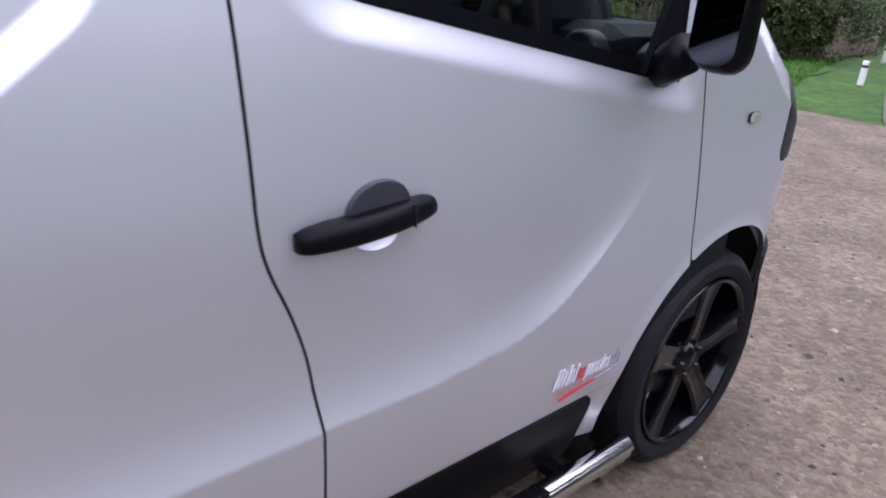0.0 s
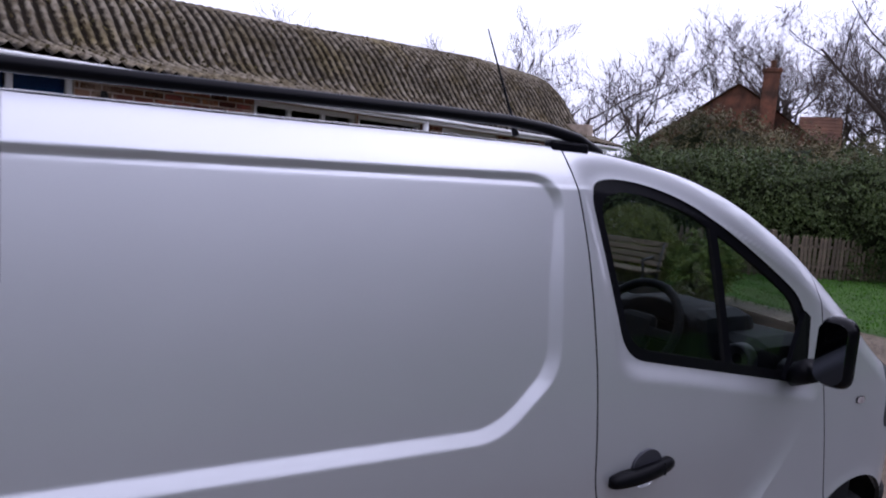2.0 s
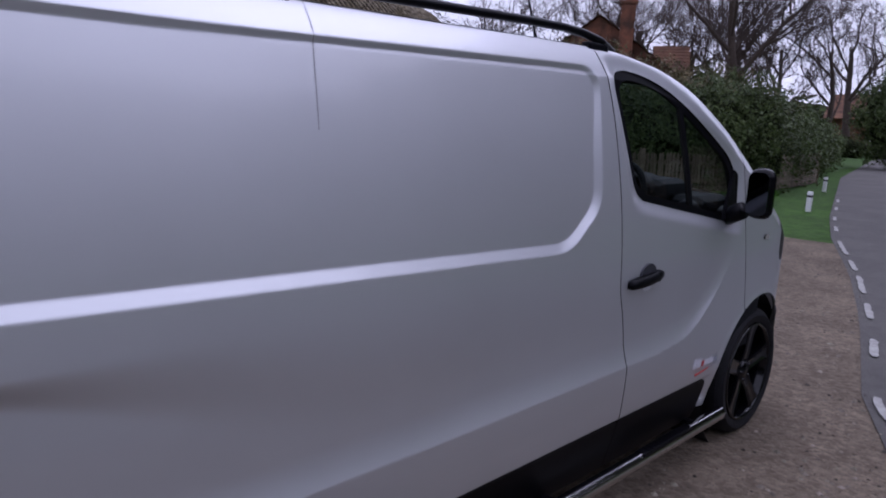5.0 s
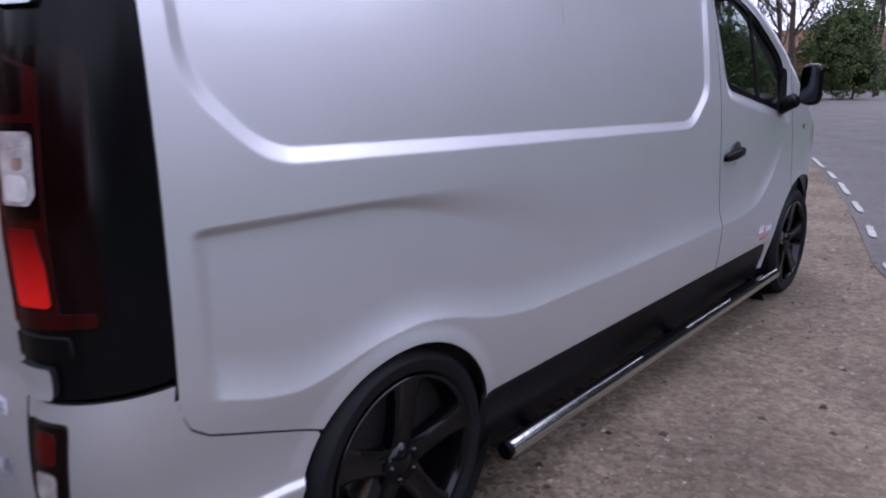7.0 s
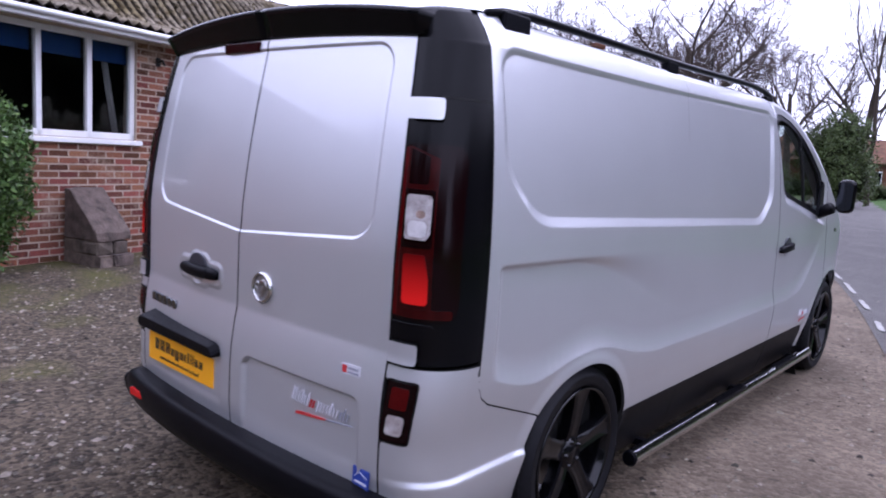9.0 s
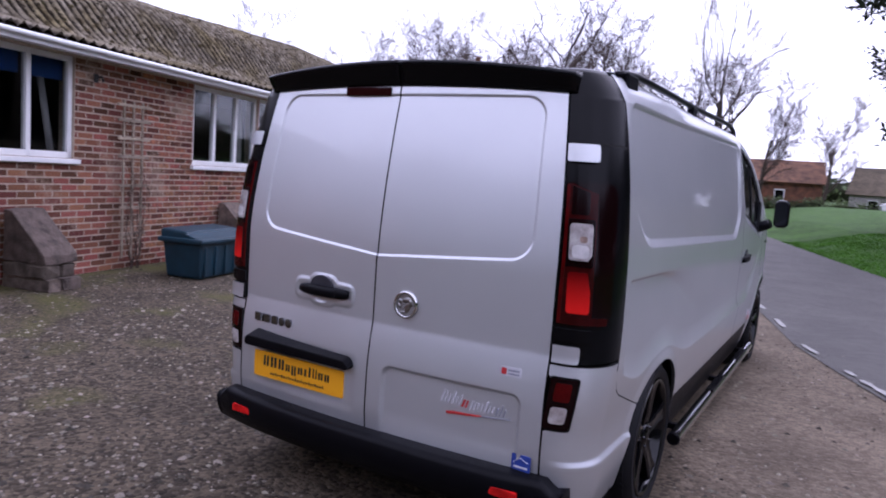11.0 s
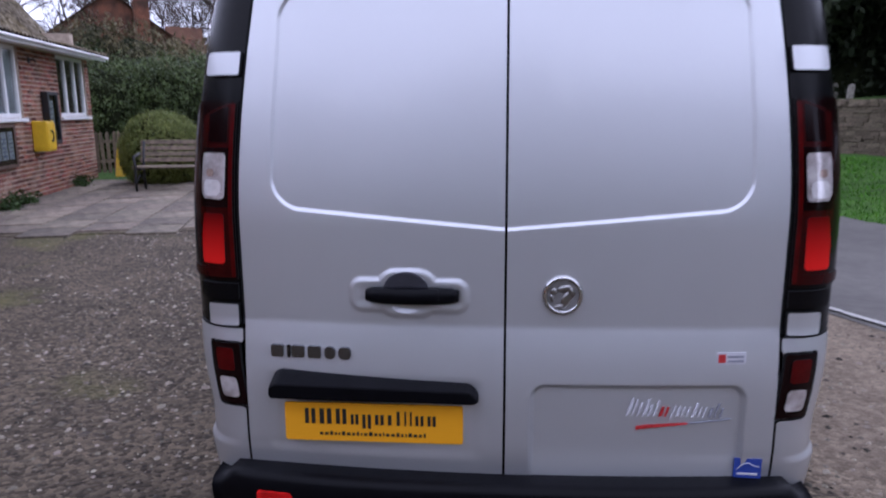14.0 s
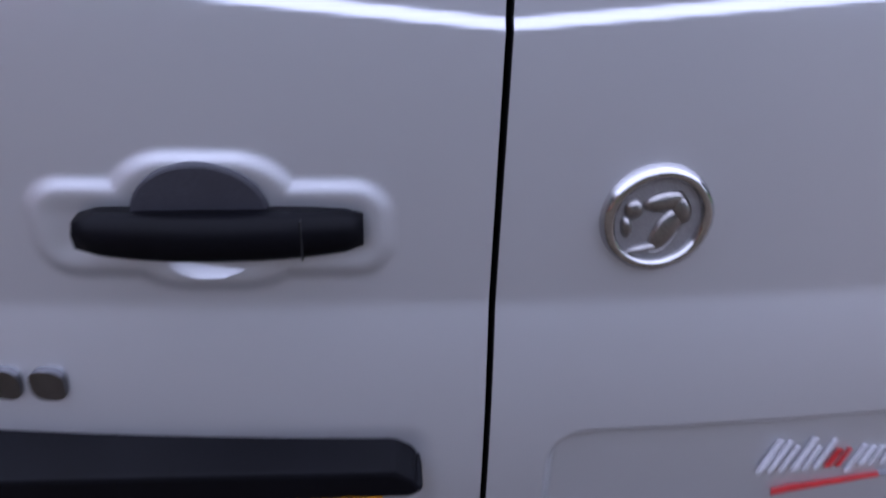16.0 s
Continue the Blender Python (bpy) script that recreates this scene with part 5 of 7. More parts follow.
hall, hall_wall = build_hall()

# ---- the van's fittings ----
def tail_y(x, z):
    """The rear doors' surface, pressings included."""
    cx = float(side_x(np.array(0.36), np.array(z))) - RX
    return float(rear_y(np.array(z))) - 0.042 + 0.042 * min(1, abs(x) / cx) ** 2 + float(rear_face(np.array(x), np.array(z)))


def flank_x(y, z):
    return float(side_x(np.array(y), np.array(z)))


def tail_pose(x, z, out=0.0):
    """A frame lying on the rear doors at x and z: its x along the skin, its -y outwards."""
    e = 0.03
    dx = tail_y(x + e, z) - tail_y(x - e, z)
    return pose(x, tail_y(x, z) - out, z, 0, 0, math.degrees(math.atan2(dx, 2 * e)))


def grip(parent, m, shift=-0.018, material=PLASTIC):
    """A pull handle: a bowed bar over a domed finger well; local x along the bar, -y outwards."""
    h = bpy.data.objects.new("door_handle", None)
    scene.collection.objects.link(h)
    h.parent, h.matrix_basis = parent, m
    h["label"] = "black plastic pull handle"
    bm = bmesh.new()
    n = 16
    rings = []
    for i in range(n + 1):
        t = -1 + 2 * i / n
        x = 0.13 * t
        out = -0.034 + 0.016 * t * t
        hh = 0.0225 - 0.004 * abs(t) ** 3
        if abs(t) == 1:
            hh *= 0.8
        rings.append([bm.verts.new((x, out + dy, 0.0 + dz * hh)) for dy, dz in ((0.026, -1), (0.004, -1), (-0.004, -0.7), (-0.006, 0.2), (0.0, 0.85), (0.006, 1), (0.026, 1))])
    for a, b in zip(rings, rings[1:]):
        for i in range(7):
            bm.faces.new((a[i], a[(i + 1) % 7], b[(i + 1) % 7], b[i]))
    bm.faces.new(rings[0]), bm.faces.new(list(reversed(rings[-1])))
    bmesh.ops.recalc_face_normals(bm, faces=bm.faces)
    part("grip_bar", bm, material, h, smooth=True)
    out = [(0.062 * math.cos(a) + shift, 0.048 * math.sin(a) + 0.018) for a in np.linspace(0, math.pi, 17)]
    part("finger_well", prism(out, -0.012, 0.006, 0.003), WELL, h, "dark domed finger well")
    out = [(0.052 * math.cos(a) + shift, 0.036 * math.sin(a) - 0.018) for a in np.linspace(math.pi, 2 * math.pi, 13)]
    lip = prism(out, -0.004, 0.006, 0.001)
    for v_ in lip.verts:
        if v_.co.y < 0.0:
            v_.co.y += 0.35 * max(0.0, v_.co.z + 0.05)
            v_.co.y -= 0.30 * max(0.0, -0.036 - v_.co.z)
    part("lower_well", lip, PAINT, h, "painted lower lip")
    part("lock_gap", boxed(0.074, 0.0755, -0.0350, -0.020, -0.0195, 0.0195), CAVITY, h)
    return h


grip(rear_doors[-1], pose(-0.258, tail_y(-0.26, 0.93) + 0.002, 0.930, 0, 0, 0))
for s in (1, -1):
    door_of = [o for o in van.children if o.name.startswith("front_door")][0 if s > 0 else 1]
    grip(door_of, pose((flank_x(3.25, 1.01) - 0.002) * s, 3.252, 1.012, 0, -5.0 * s, 90 * s) @ Matrix.Diagonal((0.92, 1, 0.92, 1)), 0.022 * s)

# number plate with its black lamp housing
out = [(-0.668, 0.645), (-0.660, 0.634), (-0.085, 0.630), (-0.070, 0.640), (-0.078, 0.674), (-0.10, 0.690), (-0.645, 0.702), (-0.666, 0.690)]
housing = prism(out, 0.040, 0.112, 0.006)
for v_ in housing.verts:
    if v_.co.y < 0.08 and v_.co.z > 0.66:
        v_.co.z -= 0.020
part("plate_lamp_housing", housing, PLASTIC, rear_doors[-1], "black plastic housing over the plate")
plate = part("number_plate", prism(rounded(-0.632, -0.116, 0.495, 0.612, 0.008), 0.076, 0.082, 0.001), YELLOW_PLATE, rear_doors[-1], "yellow plate with unreadable dark bars")
part("plate_back", boxed(-0.62, -0.13, 0.081, 0.114, 0.497, 0.60), PLASTIC, rear_doors[-1])
x = -0.572
for k, w in enumerate((0.030, 0.034, 0.030, 0.022, 0.025, 0.025, 0.015, 0.013, 0.007, 0.007, 0.023, 0.023)):
    tall = 0.046 if k < 3 else 0.030 if k in (3, 5, 6, 10, 11) else 0.042
    drop = 0.012 if k == 4 else 0
    for side in (0, 1) if w > 0.02 else (0,):
        # each blurred character is a pair of thin uprights
        bar = 0.37 * w if w > 0.02 else 0.7 * w
        part("dark_bar", boxed(x + side * (w - bar), x + side * (w - bar) + bar, 0.0735, 0.0765, 0.549 - drop, 0.549 + tall - drop, 0.0), INK, plate)
    x += w * 1.18 + 0.0075
x = -0.530
for k in range(24):
    w = (0.009, 0.006, 0.010, 0.004, 0.008)[k * 7 % 5]
    part("small_bar", boxed(x, x + w, 0.0740, 0.0765, 0.514, 0.514 + (0.008, 0.0115, 0.008)[k * 5 % 3]), INK, plate)
    x += w + 0.0055

# round badge: plain raised shapes in a chrome ring
bx, bz = 0.156, 0.936
by = tail_y(bx, bz)
badge = bpy.data.objects.new("round_badge", None)
scene.collection.objects.link(badge)
badge.parent, badge.matrix_basis = rear_doors[1], pose(bx, by, bz, 90, 0, 0)
badge["label"] = "round chrome badge with plain raised shapes"
v, f = lathe([(0.043, 0.0), (0.0435, 0.010), (0.048, 0.014), (0.054, 0.010), (0.0565, 0.0)], "z", 40)
raw("badge_ring", v, f, CHROME, badge, smooth=True)
v, f = lathe([(0.0, 0.006), (0.044, 0.005)], "z", 40)
raw("badge_disc", v, f, BADGE_GREY, badge, smooth=True)
bm = bmesh.new()
for px, py, sx, sy, turn in ((0.010, -0.012, 0.013, 0.028, -24), (0.004, 0.019, 0.021, 0.011, 16), (0.022, 0.010, 0.010, 0.016, 20), (-0.025, 0.011, 0.010, 0.011, 0), (-0.030, -0.008, 0.006, 0.012, 10), (-0.010, -0.031, 0.017, 0.005, 14)):
    bmesh.ops.create_uvsphere(bm, u_segments=16, v_segments=8, radius=1.0, matrix=pose(px, py, 0.005, 0, 0, turn) @ Matrix.Diagonal((sx, sy, 0.0065, 1)))
part("badge_relief", bm, DULL_CHROME, badge, smooth=True, label="plain raised shapes")

# chrome letter-sized bars, decals and stickers
def part_at(name, bm, material, parent, m, label=""):
    ob = part(name, bm, material, parent, label)
    ob.matrix_basis = m
    return ob


name_m = tail_pose(-0.56, 0.755) @ pose(0.56, 0, -0.755)
x = -0.674
for w, kind in ((0.047, 0), (0.014, 1), (0.047, 0), (0.048, 2), (0.040, 3), (0.046, 3)):
    z0, z1 = 0.737, 0.774
    o = rounded(x, x + w * 0.80, z0, z1, 0.006 if kind != 3 else 0.013, 3)
    part_at("chrome_bar", prism(o, -0.006, 0.004, 0.0006), NAME_CHROME, rear_doors[-1], name_m, "plain chrome bar of the model name")
    x += w * 1.03


def slogan(parent, m, w, h):
    """A slanted decal: grey-white bars over a red stroke, writing not readable."""
    d = bpy.data.objects.new("decal", None)
    scene.collection.objects.link(d)
    d.parent, d.matrix_basis = parent, m
    d["label"] = "slanted grey and red decal, unreadable"
    n = 18
    for k in range(n):
        a = w * 0.92 * k / n
        ww = w * (0.020 if k % 3 else 0.028)
        tall = h * ((0.52, 0.50, 0.40, 0.52, 0.36, 0.48)[k] if k < 6 else 0.30 if k % 4 else 0.44)
        z0 = h * (0.44 - 0.08 * k / n) - (h * 0.10 if k == 8 else 0)
        slant = 0.32 * tall
        part("bar", prism([(a, z0), (a + ww, z0), (a + ww + slant, z0 + tall), (a + slant, z0 + tall)], -0.0010, 0.001), RED_INK if k in (6, 7) else GREY_FILM if k > 14 else WHITE_FILM, d)
    top = [(w * (0.10 + 0.88 * t), h * (0.10 + 0.24 * t ** 0.6 - 0.05 * math.sin(t * 3.14))) for t in np.linspace(0, 1, 12)]
    low = [(w * (0.10 + 0.88 * t), h * (0.0 + 0.30 * t ** 0.9 - 0.02 * math.sin(t * 3.14))) for t in np.linspace(1, 0, 12)]
    half_n = 6
    part("red_stroke", prism(top[:half_n + 1] + low[11 - half_n:], -0.0012, 0.001), RED_INK, d)
    part("grey_stroke", prism(top[half_n:] + low[:12 - half_n], -0.0012, 0.001), GREY_FILM, d)
    return d


slogan(rear_doors[1], tail_pose(0.49, 0.585, 0.003) @ pose(-0.15, 0, -0.038), 0.30, 0.095)
for s in (1, -1):
    door_of = [o for o in van.children if o.name.startswith("front_door")][0 if s > 0 else 1]
    y_at = 3.78 if s > 0 else 4.05
    slogan(door_of, pose((flank_x(3.92, 0.53) + 0.004) * s, y_at, 0.475, 0, 0, 90 * s), 0.27, 0.09)
st = part("white_sticker", prism(rounded(-0.04, 0.04, -0.017, 0.017, 0.002, 2), 0, 0.003), WHITE_FILM, rear_doors[1], "small white sticker with a red square")
st.matrix_basis = tail_pose(0.622, 0.759, 0.002)
part("red_square", boxed(-0.036, -0.016, -0.001, 0.0005, -0.012, 0.012), RED_INK, st)
for k in range(2):
    part("grey_bar", boxed(-0.011, 0.034, -0.001, 0.0005, -0.011 + 0.013 * k, -0.004 + 0.013 * k), GREY_FILM, st)
st = part("blue_sticker", prism(rounded(-0.038, 0.038, -0.03, 0.03, 0.002, 2), 0, 0.003), BLUE_FILM, rear_doors[1], "blue sticker with a pale car outline")
st.matrix_basis = tail_pose(0.690, 0.432, 0.003)
v, f = tube([(-0.030, -0.0008, -0.004), (-0.015, -0.0008, 0.012), (0.002, -0.0008, 0.018), (0.016, -0.0008, 0.010), (0.031, -0.0008, 0.006)], 0.0012, 5)
raw("pale_line", v, f, WHITE_FILM, st)
part("pale_bar", boxed(-0.028, 0.028, -0.001, 0.0005, -0.020, -0.013), WHITE_FILM, st)

# rear bumper: a black step with red reflectors
def bumper_front(x):
    return 0.005 + 0.065 * (abs(x) / 0.85) ** 3


verts, faces = [], []
xs = np.linspace(-0.865, 0.865, 49)
for x in xs:
    yf = bumper_front(x)
    lo = 0.0 if abs(x) < 0.80 else 0.035
    for dy, z in ((0.13, 0.405 - lo), (0.035, 0.402 - lo), (0.012, 0.396 - lo), (0.0, 0.380 - lo), (0.004, 0.31), (0.012, 0.285), (0.03, 0.25), (0.10, 0.235), (0.20, 0.24)):
        verts.append((x, yf + dy, z))
n = 9
for a in range(len(xs) - 1):
    for b in range(n - 1):
        faces.append((a * n + b, a * n + b + 1, (a + 1) * n + b + 1, (a + 1) * n + b))
faces.append(tuple(range(n)))
faces.append(tuple(reversed(range((len(xs) - 1) * n, len(xs) * n))))
bumper = raw("rear_bumper", verts, faces, PLASTIC, van, "black plastic rear bumper step", smooth=True)
for s in (1, -1):
    part("reflector", prism(rounded(0.605 * s if s > 0 else -0.715, 0.715 if s > 0 else -0.605, 0.318, 0.35, 0.006), bumper_front(0.66) - 0.004, bumper_front(0.66) + 0.03, 0.002), RED_LENS, bumper, "red reflector")

# spoiler over the rear doors, in two halves, with the high brake lamp
def spoiler_half(x0, x1):
    verts, faces = [], []
    xs = np.linspace(x0, x1, 19)
    for x in xs:
        a = abs(x) / 0.73
        top, low = 1.896 - 0.048 * a ** 2, 1.797 - 0.022 * a ** 2
        yr = float(rear_y(np.array(low))) - 0.042 + 0.042 * a ** 2
        for y, z in ((0.42, top + 0.002), (0.28, top + 0.008), (0.165 + 0.035 * a ** 2, top), (0.153 + 0.035 * a ** 2, top - 0.012), (0.165 + 0.035 * a ** 2, top - 0.026), (yr - 0.012, low + 0.012), (yr - 0.004, low), (yr + 0.03, low)):
            verts.append((x, y, z))
    n = 8
    for a in range(len(xs) - 1):
        for b in range(n - 1):
            faces.append((a * n + b, (a + 1) * n + b, (a + 1) * n + b + 1, a * n + b + 1))
    faces.append(tuple(range(n)))
    faces.append(tuple(reversed(range((len(xs) - 1) * n, len(xs) * n))))
    return verts, faces


for x0, x1 in ((-0.735, -0.004), (0.004, 0.735)):
    v, f = spoiler_half(x0, x1)
    raw("spoiler", v, f, GLOSS_BLACK, rear_doors[1 if x0 > 0 else -1], "black roof spoiler lip", smooth=True)
part("high_brake_lamp", prism(rounded(-0.275, -0.045, 1.757, 1.792, 0.006), 0.186, 0.225, 0.003), RED_DARK, rear_doors[-1], "dark red high brake lamp")

# roof rails
for s in (1, -1):
    rail = bpy.data.objects.new("roof_rail", None)
    scene.collection.objects.link(rail)
    rail.parent = van
    rail["label"] = "black roof rail on three feet"
    pts = [(0.818, 0.40, 1.866), (0.820, 0.48, 1.880), (0.824, 0.62, 1.890)] + [(0.828, y, float(np.interp(y, [0.5, 1.1, 1.6, 2.0, 2.6], [1.890, 1.894, 1.897, 1.902, 1.915]))) for y in np.linspace(0.8, 2.6, 10)] + [(0.828, 2.80, 1.916), (0.828, 2.92, 1.909), (0.828, 3.03, 1.893), (0.825, 3.12, 1.866)]
    v, f = tube([(a * s, b, c) for a, b, c in pts], [0.010] + [0.0145] * (len(pts) - 2) + [0.009], 12)
    raw("rail_bar", v, f, SATIN, rail, smooth=True)
    for y0, y1, z1 in ((0.46, 0.60, 1.884), (1.625, 1.735, 1.898), (2.93, 3.06, 1.884)):
        part("rail_foot", boxed(0.811 * s, 0.845 * s, y0, y1, 1.79, z1, 0.008), SATIN, rail)

# antenna
v, f = tube([(0.46, 3.12, 1.91), (0.46, 3.10, 1.96), (0.49, 2.96, 2.20)], [0.012, 0.005, 0.0018], 8)
raw("antenna", v, f, PLASTIC, van, "thin black roof antenna", smooth=True)

# chrome side bars with black tread pads
for s in (1, -1):
    sidebar = bpy.data.objects.new("side_bar", None)
    scene.collection.objects.link(sidebar)
    sidebar.parent = van
    sidebar["label"] = "polished chrome side bar with black tread pads"
    pts = [(0.962, 1.405, 0.206), (0.962, 2.0, 0.207), (0.962, 2.7, 0.208), (0.962, 3.4, 0.21), (0.962, 4.13, 0.212)]
    v, f = tube([(a * s, b, c) for a, b, c in pts], 0.033, 24, False)
    raw("chrome_tube", v, f, CHROME, sidebar, smooth=True)
    for y, d in ((1.405, -0.004), (4.13, 0.004)):
        v, f = lathe([(0.0, y + 2 * d), (0.028, y + 2 * d), (0.0335, y), (0.0335, y - 3 * d)], "y", 24)
        raw("end_cap", [(a + 0.962 * s, b, c + 0.209) for a, b, c in v], f, PLASTIC, sidebar)
    for y0, y1 in ((2.36, 2.80), (3.36, 3.80)):
        bm = bmesh.new()
        box(bm, 0.940 * s, 0.988 * s, y0, y1, 0.222, 0.2445, 0.008)
        for k in range(int((y1 - y0) / 0.03)):
            box(bm, 0.945 * s, 0.985 * s, y0 + 0.02 + 0.03 * k, y0 + 0.032 + 0.03 * k, 0.243, 0.2465)
        part("tread_pad", bm, PLASTIC, sidebar)
    for y in (1.62, 2.8, 3.9):
        part("bracket", boxed(0.78 * s, 0.955 * s, y - 0.02, y + 0.02, 0.19, 0.222, 0.005), PLASTIC, sidebar)

# door mirrors
for s in (1, -1):
    mir = bpy.data.objects.new("door_mirror", None)
    scene.collection.objects.link(mir)
    mir.parent = [o for o in van.children if o.name.startswith("front_door")][0 if s > 0 else 1]
    mir["label"] = "black door mirror on a short arm"
    bm = bmesh.new()
    box(bm, 1.060, 1.172, 3.868, 3.965, 1.224, 1.444, 0.042, seg=4)
    for v_ in bm.verts:
        if v_.co.y > 3.92:
            v_.co.x = 1.09 + (v_.co.x - 1.09) * 0.80
            v_.co.z = 1.338 + (v_.co.z - 1.338) * 0.85
        v_.co.x *= s
    if s < 0:
        bmesh.ops.reverse_faces(bm, faces=bm.faces)
    part("mirror_housing", bm, GLOSS_BLACK, mir, smooth=True)
    part("mirror_glass", prism(rounded(*sorted((1.072 * s, 1.160 * s)), 1.242, 1.427, 0.03), 3.864, 3.867), MIRROR, mir, "mirror glass")
    v, f = tube([(0.93 * s, 4.0, 1.21), (0.97 * s, 3.975, 1.22), (1.03 * s, 3.94, 1.25)], [0.05, 0.04, 0.04], 10)
    raw("mirror_arm", v, f, SATIN, mir, smooth=True)
    out = [(3.92, 1.198), (4.05, 1.178), (4.05, 1.40), (4.02, 1.42)]
    bm = bmesh.new()
    vs = [bm.verts.new(((flank_x(a, c) - 0.004) * s, a, c)) for a, c in out] + [bm.verts.new(((flank_x(a, c) + 0.012) * s, a, c)) for a, c in out]
    for fc in ((0, 1, 2, 3), (7, 6, 5, 4), (0, 4, 5, 1), (1, 5, 6, 2), (2, 6, 7, 3), (3, 7, 4, 0)):
        bm.faces.new([vs[i] for i in fc])
    bmesh.ops.recalc_face_normals(bm, faces=bm.faces)
    part("mirror_base", bm, SATIN, mir)
    # clear side repeater on the wing
    skin("side_repeater", lambda p, x, y, z: rbox(y, z, 4.385, 4.445, 1.065, 1.095, 0.014), (side_p(4.37), side_p(4.46), 0.004), (1.055, 1.105, 0.004), CLEAR_LENS, van, lift=0.007, mirror=s < 0, label="small clear side repeater")
    # seam in the cargo side
    skin("panel_seam", lambda p, x, y, z: np.maximum(np.abs(y - 1.768) - 0.0014, np.maximum(z - 1.862, 1.55 - z)), (side_p(1.762), side_p(1.774), 0.0012), (1.45, 1.87, 0.012), SEAM, van, lift=0.0006, rim=0, gap=0, mirror=s < 0)
    skin("cladding_seam", lambda p, x, y, z: np.maximum(np.abs(y - 1.88) - 0.0025, np.maximum(z - 0.426, 0.21 - z)), (side_p(1.87), side_p(1.89), 0.002), (0.2, 0.44, 0.02), CAVITY, van, lift=0.008, rim=0, gap=0, mirror=s < 0)

# ---- plants ----
def bare_tree(seed, tall, radius, levels=5, spread=0.75, first=0.28):
    """A leafless tree: limbs and twigs as two sets of tapered bars."""
    rng = random.Random(seed)
    sets = ([], []), ([], [])

    def limb(p, d, length, r, depth):
        segs = 5 if depth < 2 else 4
        pts, rad = [p.copy()], [r]
        q, e = p.copy(), d.copy()
        for k in range(segs):
            e = (e + Vector((rng.gauss(0, 0.13), rng.gauss(0, 0.13), rng.gauss(0.05, 0.10))) * (0.6 if depth == 0 else 1.0)).normalized()
            q = q + e * (length / segs)
            pts.append(q.copy())
            rad.append(max(0.0075, r * (1 - 0.55 * (k + 1) / segs)))
        v, f = tube(pts, rad, 8 if depth == 0 else 5 if depth < 3 else 3, False)
        store = sets[0] if depth < 3 else sets[1]
        b = len(store[0])
        store[0].extend(v)
        store[1].extend([tuple(b + i for i in face) for face in f])
        if depth >= levels:
            return
        kids = (6, 5, 5, 5, 4, 3)[depth]
        for k in range(kids):
            t = first + (1 - first) * (k + rng.random()) / kids if depth == 0 else 0.25 + 0.75 * (k + rng.random()) / kids
            i = min(segs - 1, int(t * segs))
            at = pts[i].lerp(pts[i + 1], t * segs - i)
            ax = (pts[i + 1] - pts[i]).normalized()
            side = ax.orthogonal().normalized()
            side.rotate(Matrix.Rotation(rng.uniform(0, 6.283), 3, ax))
            out = (ax * (1 - spread * 0.55) + side * spread + Vector((0, 0, 0.22))).normalized()
            limb(at, out, length * rng.uniform(0.42, 0.68), max(0.0075, rad[i] * rng.uniform(0.42, 0.62)), depth + 1)

    limb(Vector((0, 0, -0.2)), Vector((0, 0, 1)), tall * 0.62, radius, 0)
    return sets


def plant_bare(name, label, seed, tall, radius, m, levels=5, spread=0.75, group=""):
    (v, f), (v2, f2) = bare_tree(seed, tall, radius, levels, spread)
    t = thing(name, label, "tree", group, m=m)
    raw("trunk", v, f, BARK, t, smooth=True)
    raw("fine_growth", v2, f2, TWIG, t, "dense bare twigs", kind="stuff")
    return t


def leaf_cloud(seed, blobs, count, size, ragged=0.35, lumpy=0.28):
    """Leaves in small sprays round the outside of some ellipsoids: verts and faces."""
    rng = np.random.default_rng(seed)
    total = sum(b[3] * b[4] + b[3] * b[5] + b[4] * b[5] for b in blobs)
    vs, fs = [], []
    base = 0
    for cx, cy, cz, rx, ry, rz in blobs:
        n = int(count * (rx * ry + rx * rz + ry * rz) / total)
        sprays = max(6, n // 14)
        d = rng.normal(size=(sprays, 3))
        d /= np.linalg.norm(d, axis=1)[:, None]
        reach = 1 + ragged * (rng.random(sprays) - 0.6)
        lump = np.array([noise.noise(Vector((x * 2.1 + cx, y * 2.1 + cy, z * 2.1 + cz))) for x, y, z in d])
        reach = reach + lumpy * lump
        centre = d * reach[:, None] * np.array([rx, ry, rz]) + np.array([cx, cy, cz])
        which = rng.integers(0, sprays, n)
        pos = centre[which] + rng.normal(size=(n, 3)) * size * 1.5
        a = rng.normal(size=(n, 3))
        a /= np.linalg.norm(a, axis=1)[:, None]
        b = np.cross(a, d[which] + rng.normal(size=(n, 3)) * 0.5)
        b /= np.maximum(np.linalg.norm(b, axis=1)[:, None], 1e-6)
        s = size * rng.uniform(0.6, 1.3, n)[:, None]
        quad = np.stack([pos - a * s, pos + b * s * 0.45, pos + a * s, pos - b * s * 0.45], 1)
        vs.append(quad.reshape(-1, 3))
        idx = np.arange(n)[:, None] * 4 + base
        fs.append(idx + np.array([[0, 1, 2, 3]]))
        base += 4 * n
    return np.vstack(vs), np.vstack(fs)


def core(seed, blobs, shrink=0.8):
    """Noisy lumps that fill a shrub's inside, coloured dark for the shade there."""
    bm = bmesh.new()
    for cx, cy, cz, rx, ry, rz in blobs:
        r = bmesh.ops.create_icosphere(bm, subdivisions=3, radius=1.0)
        for v in r["verts"]:
            k = shrink * (1 + 0.28 * noise.noise(v.co * 2.1 + Vector((cx, cy, cz))) + 0.10 * noise.noise(v.co * 7))
            v.co = Vector((cx + v.co.x * rx * k, cy + v.co.y * ry * k, cz + v.co.z * rz * k))
    return bm


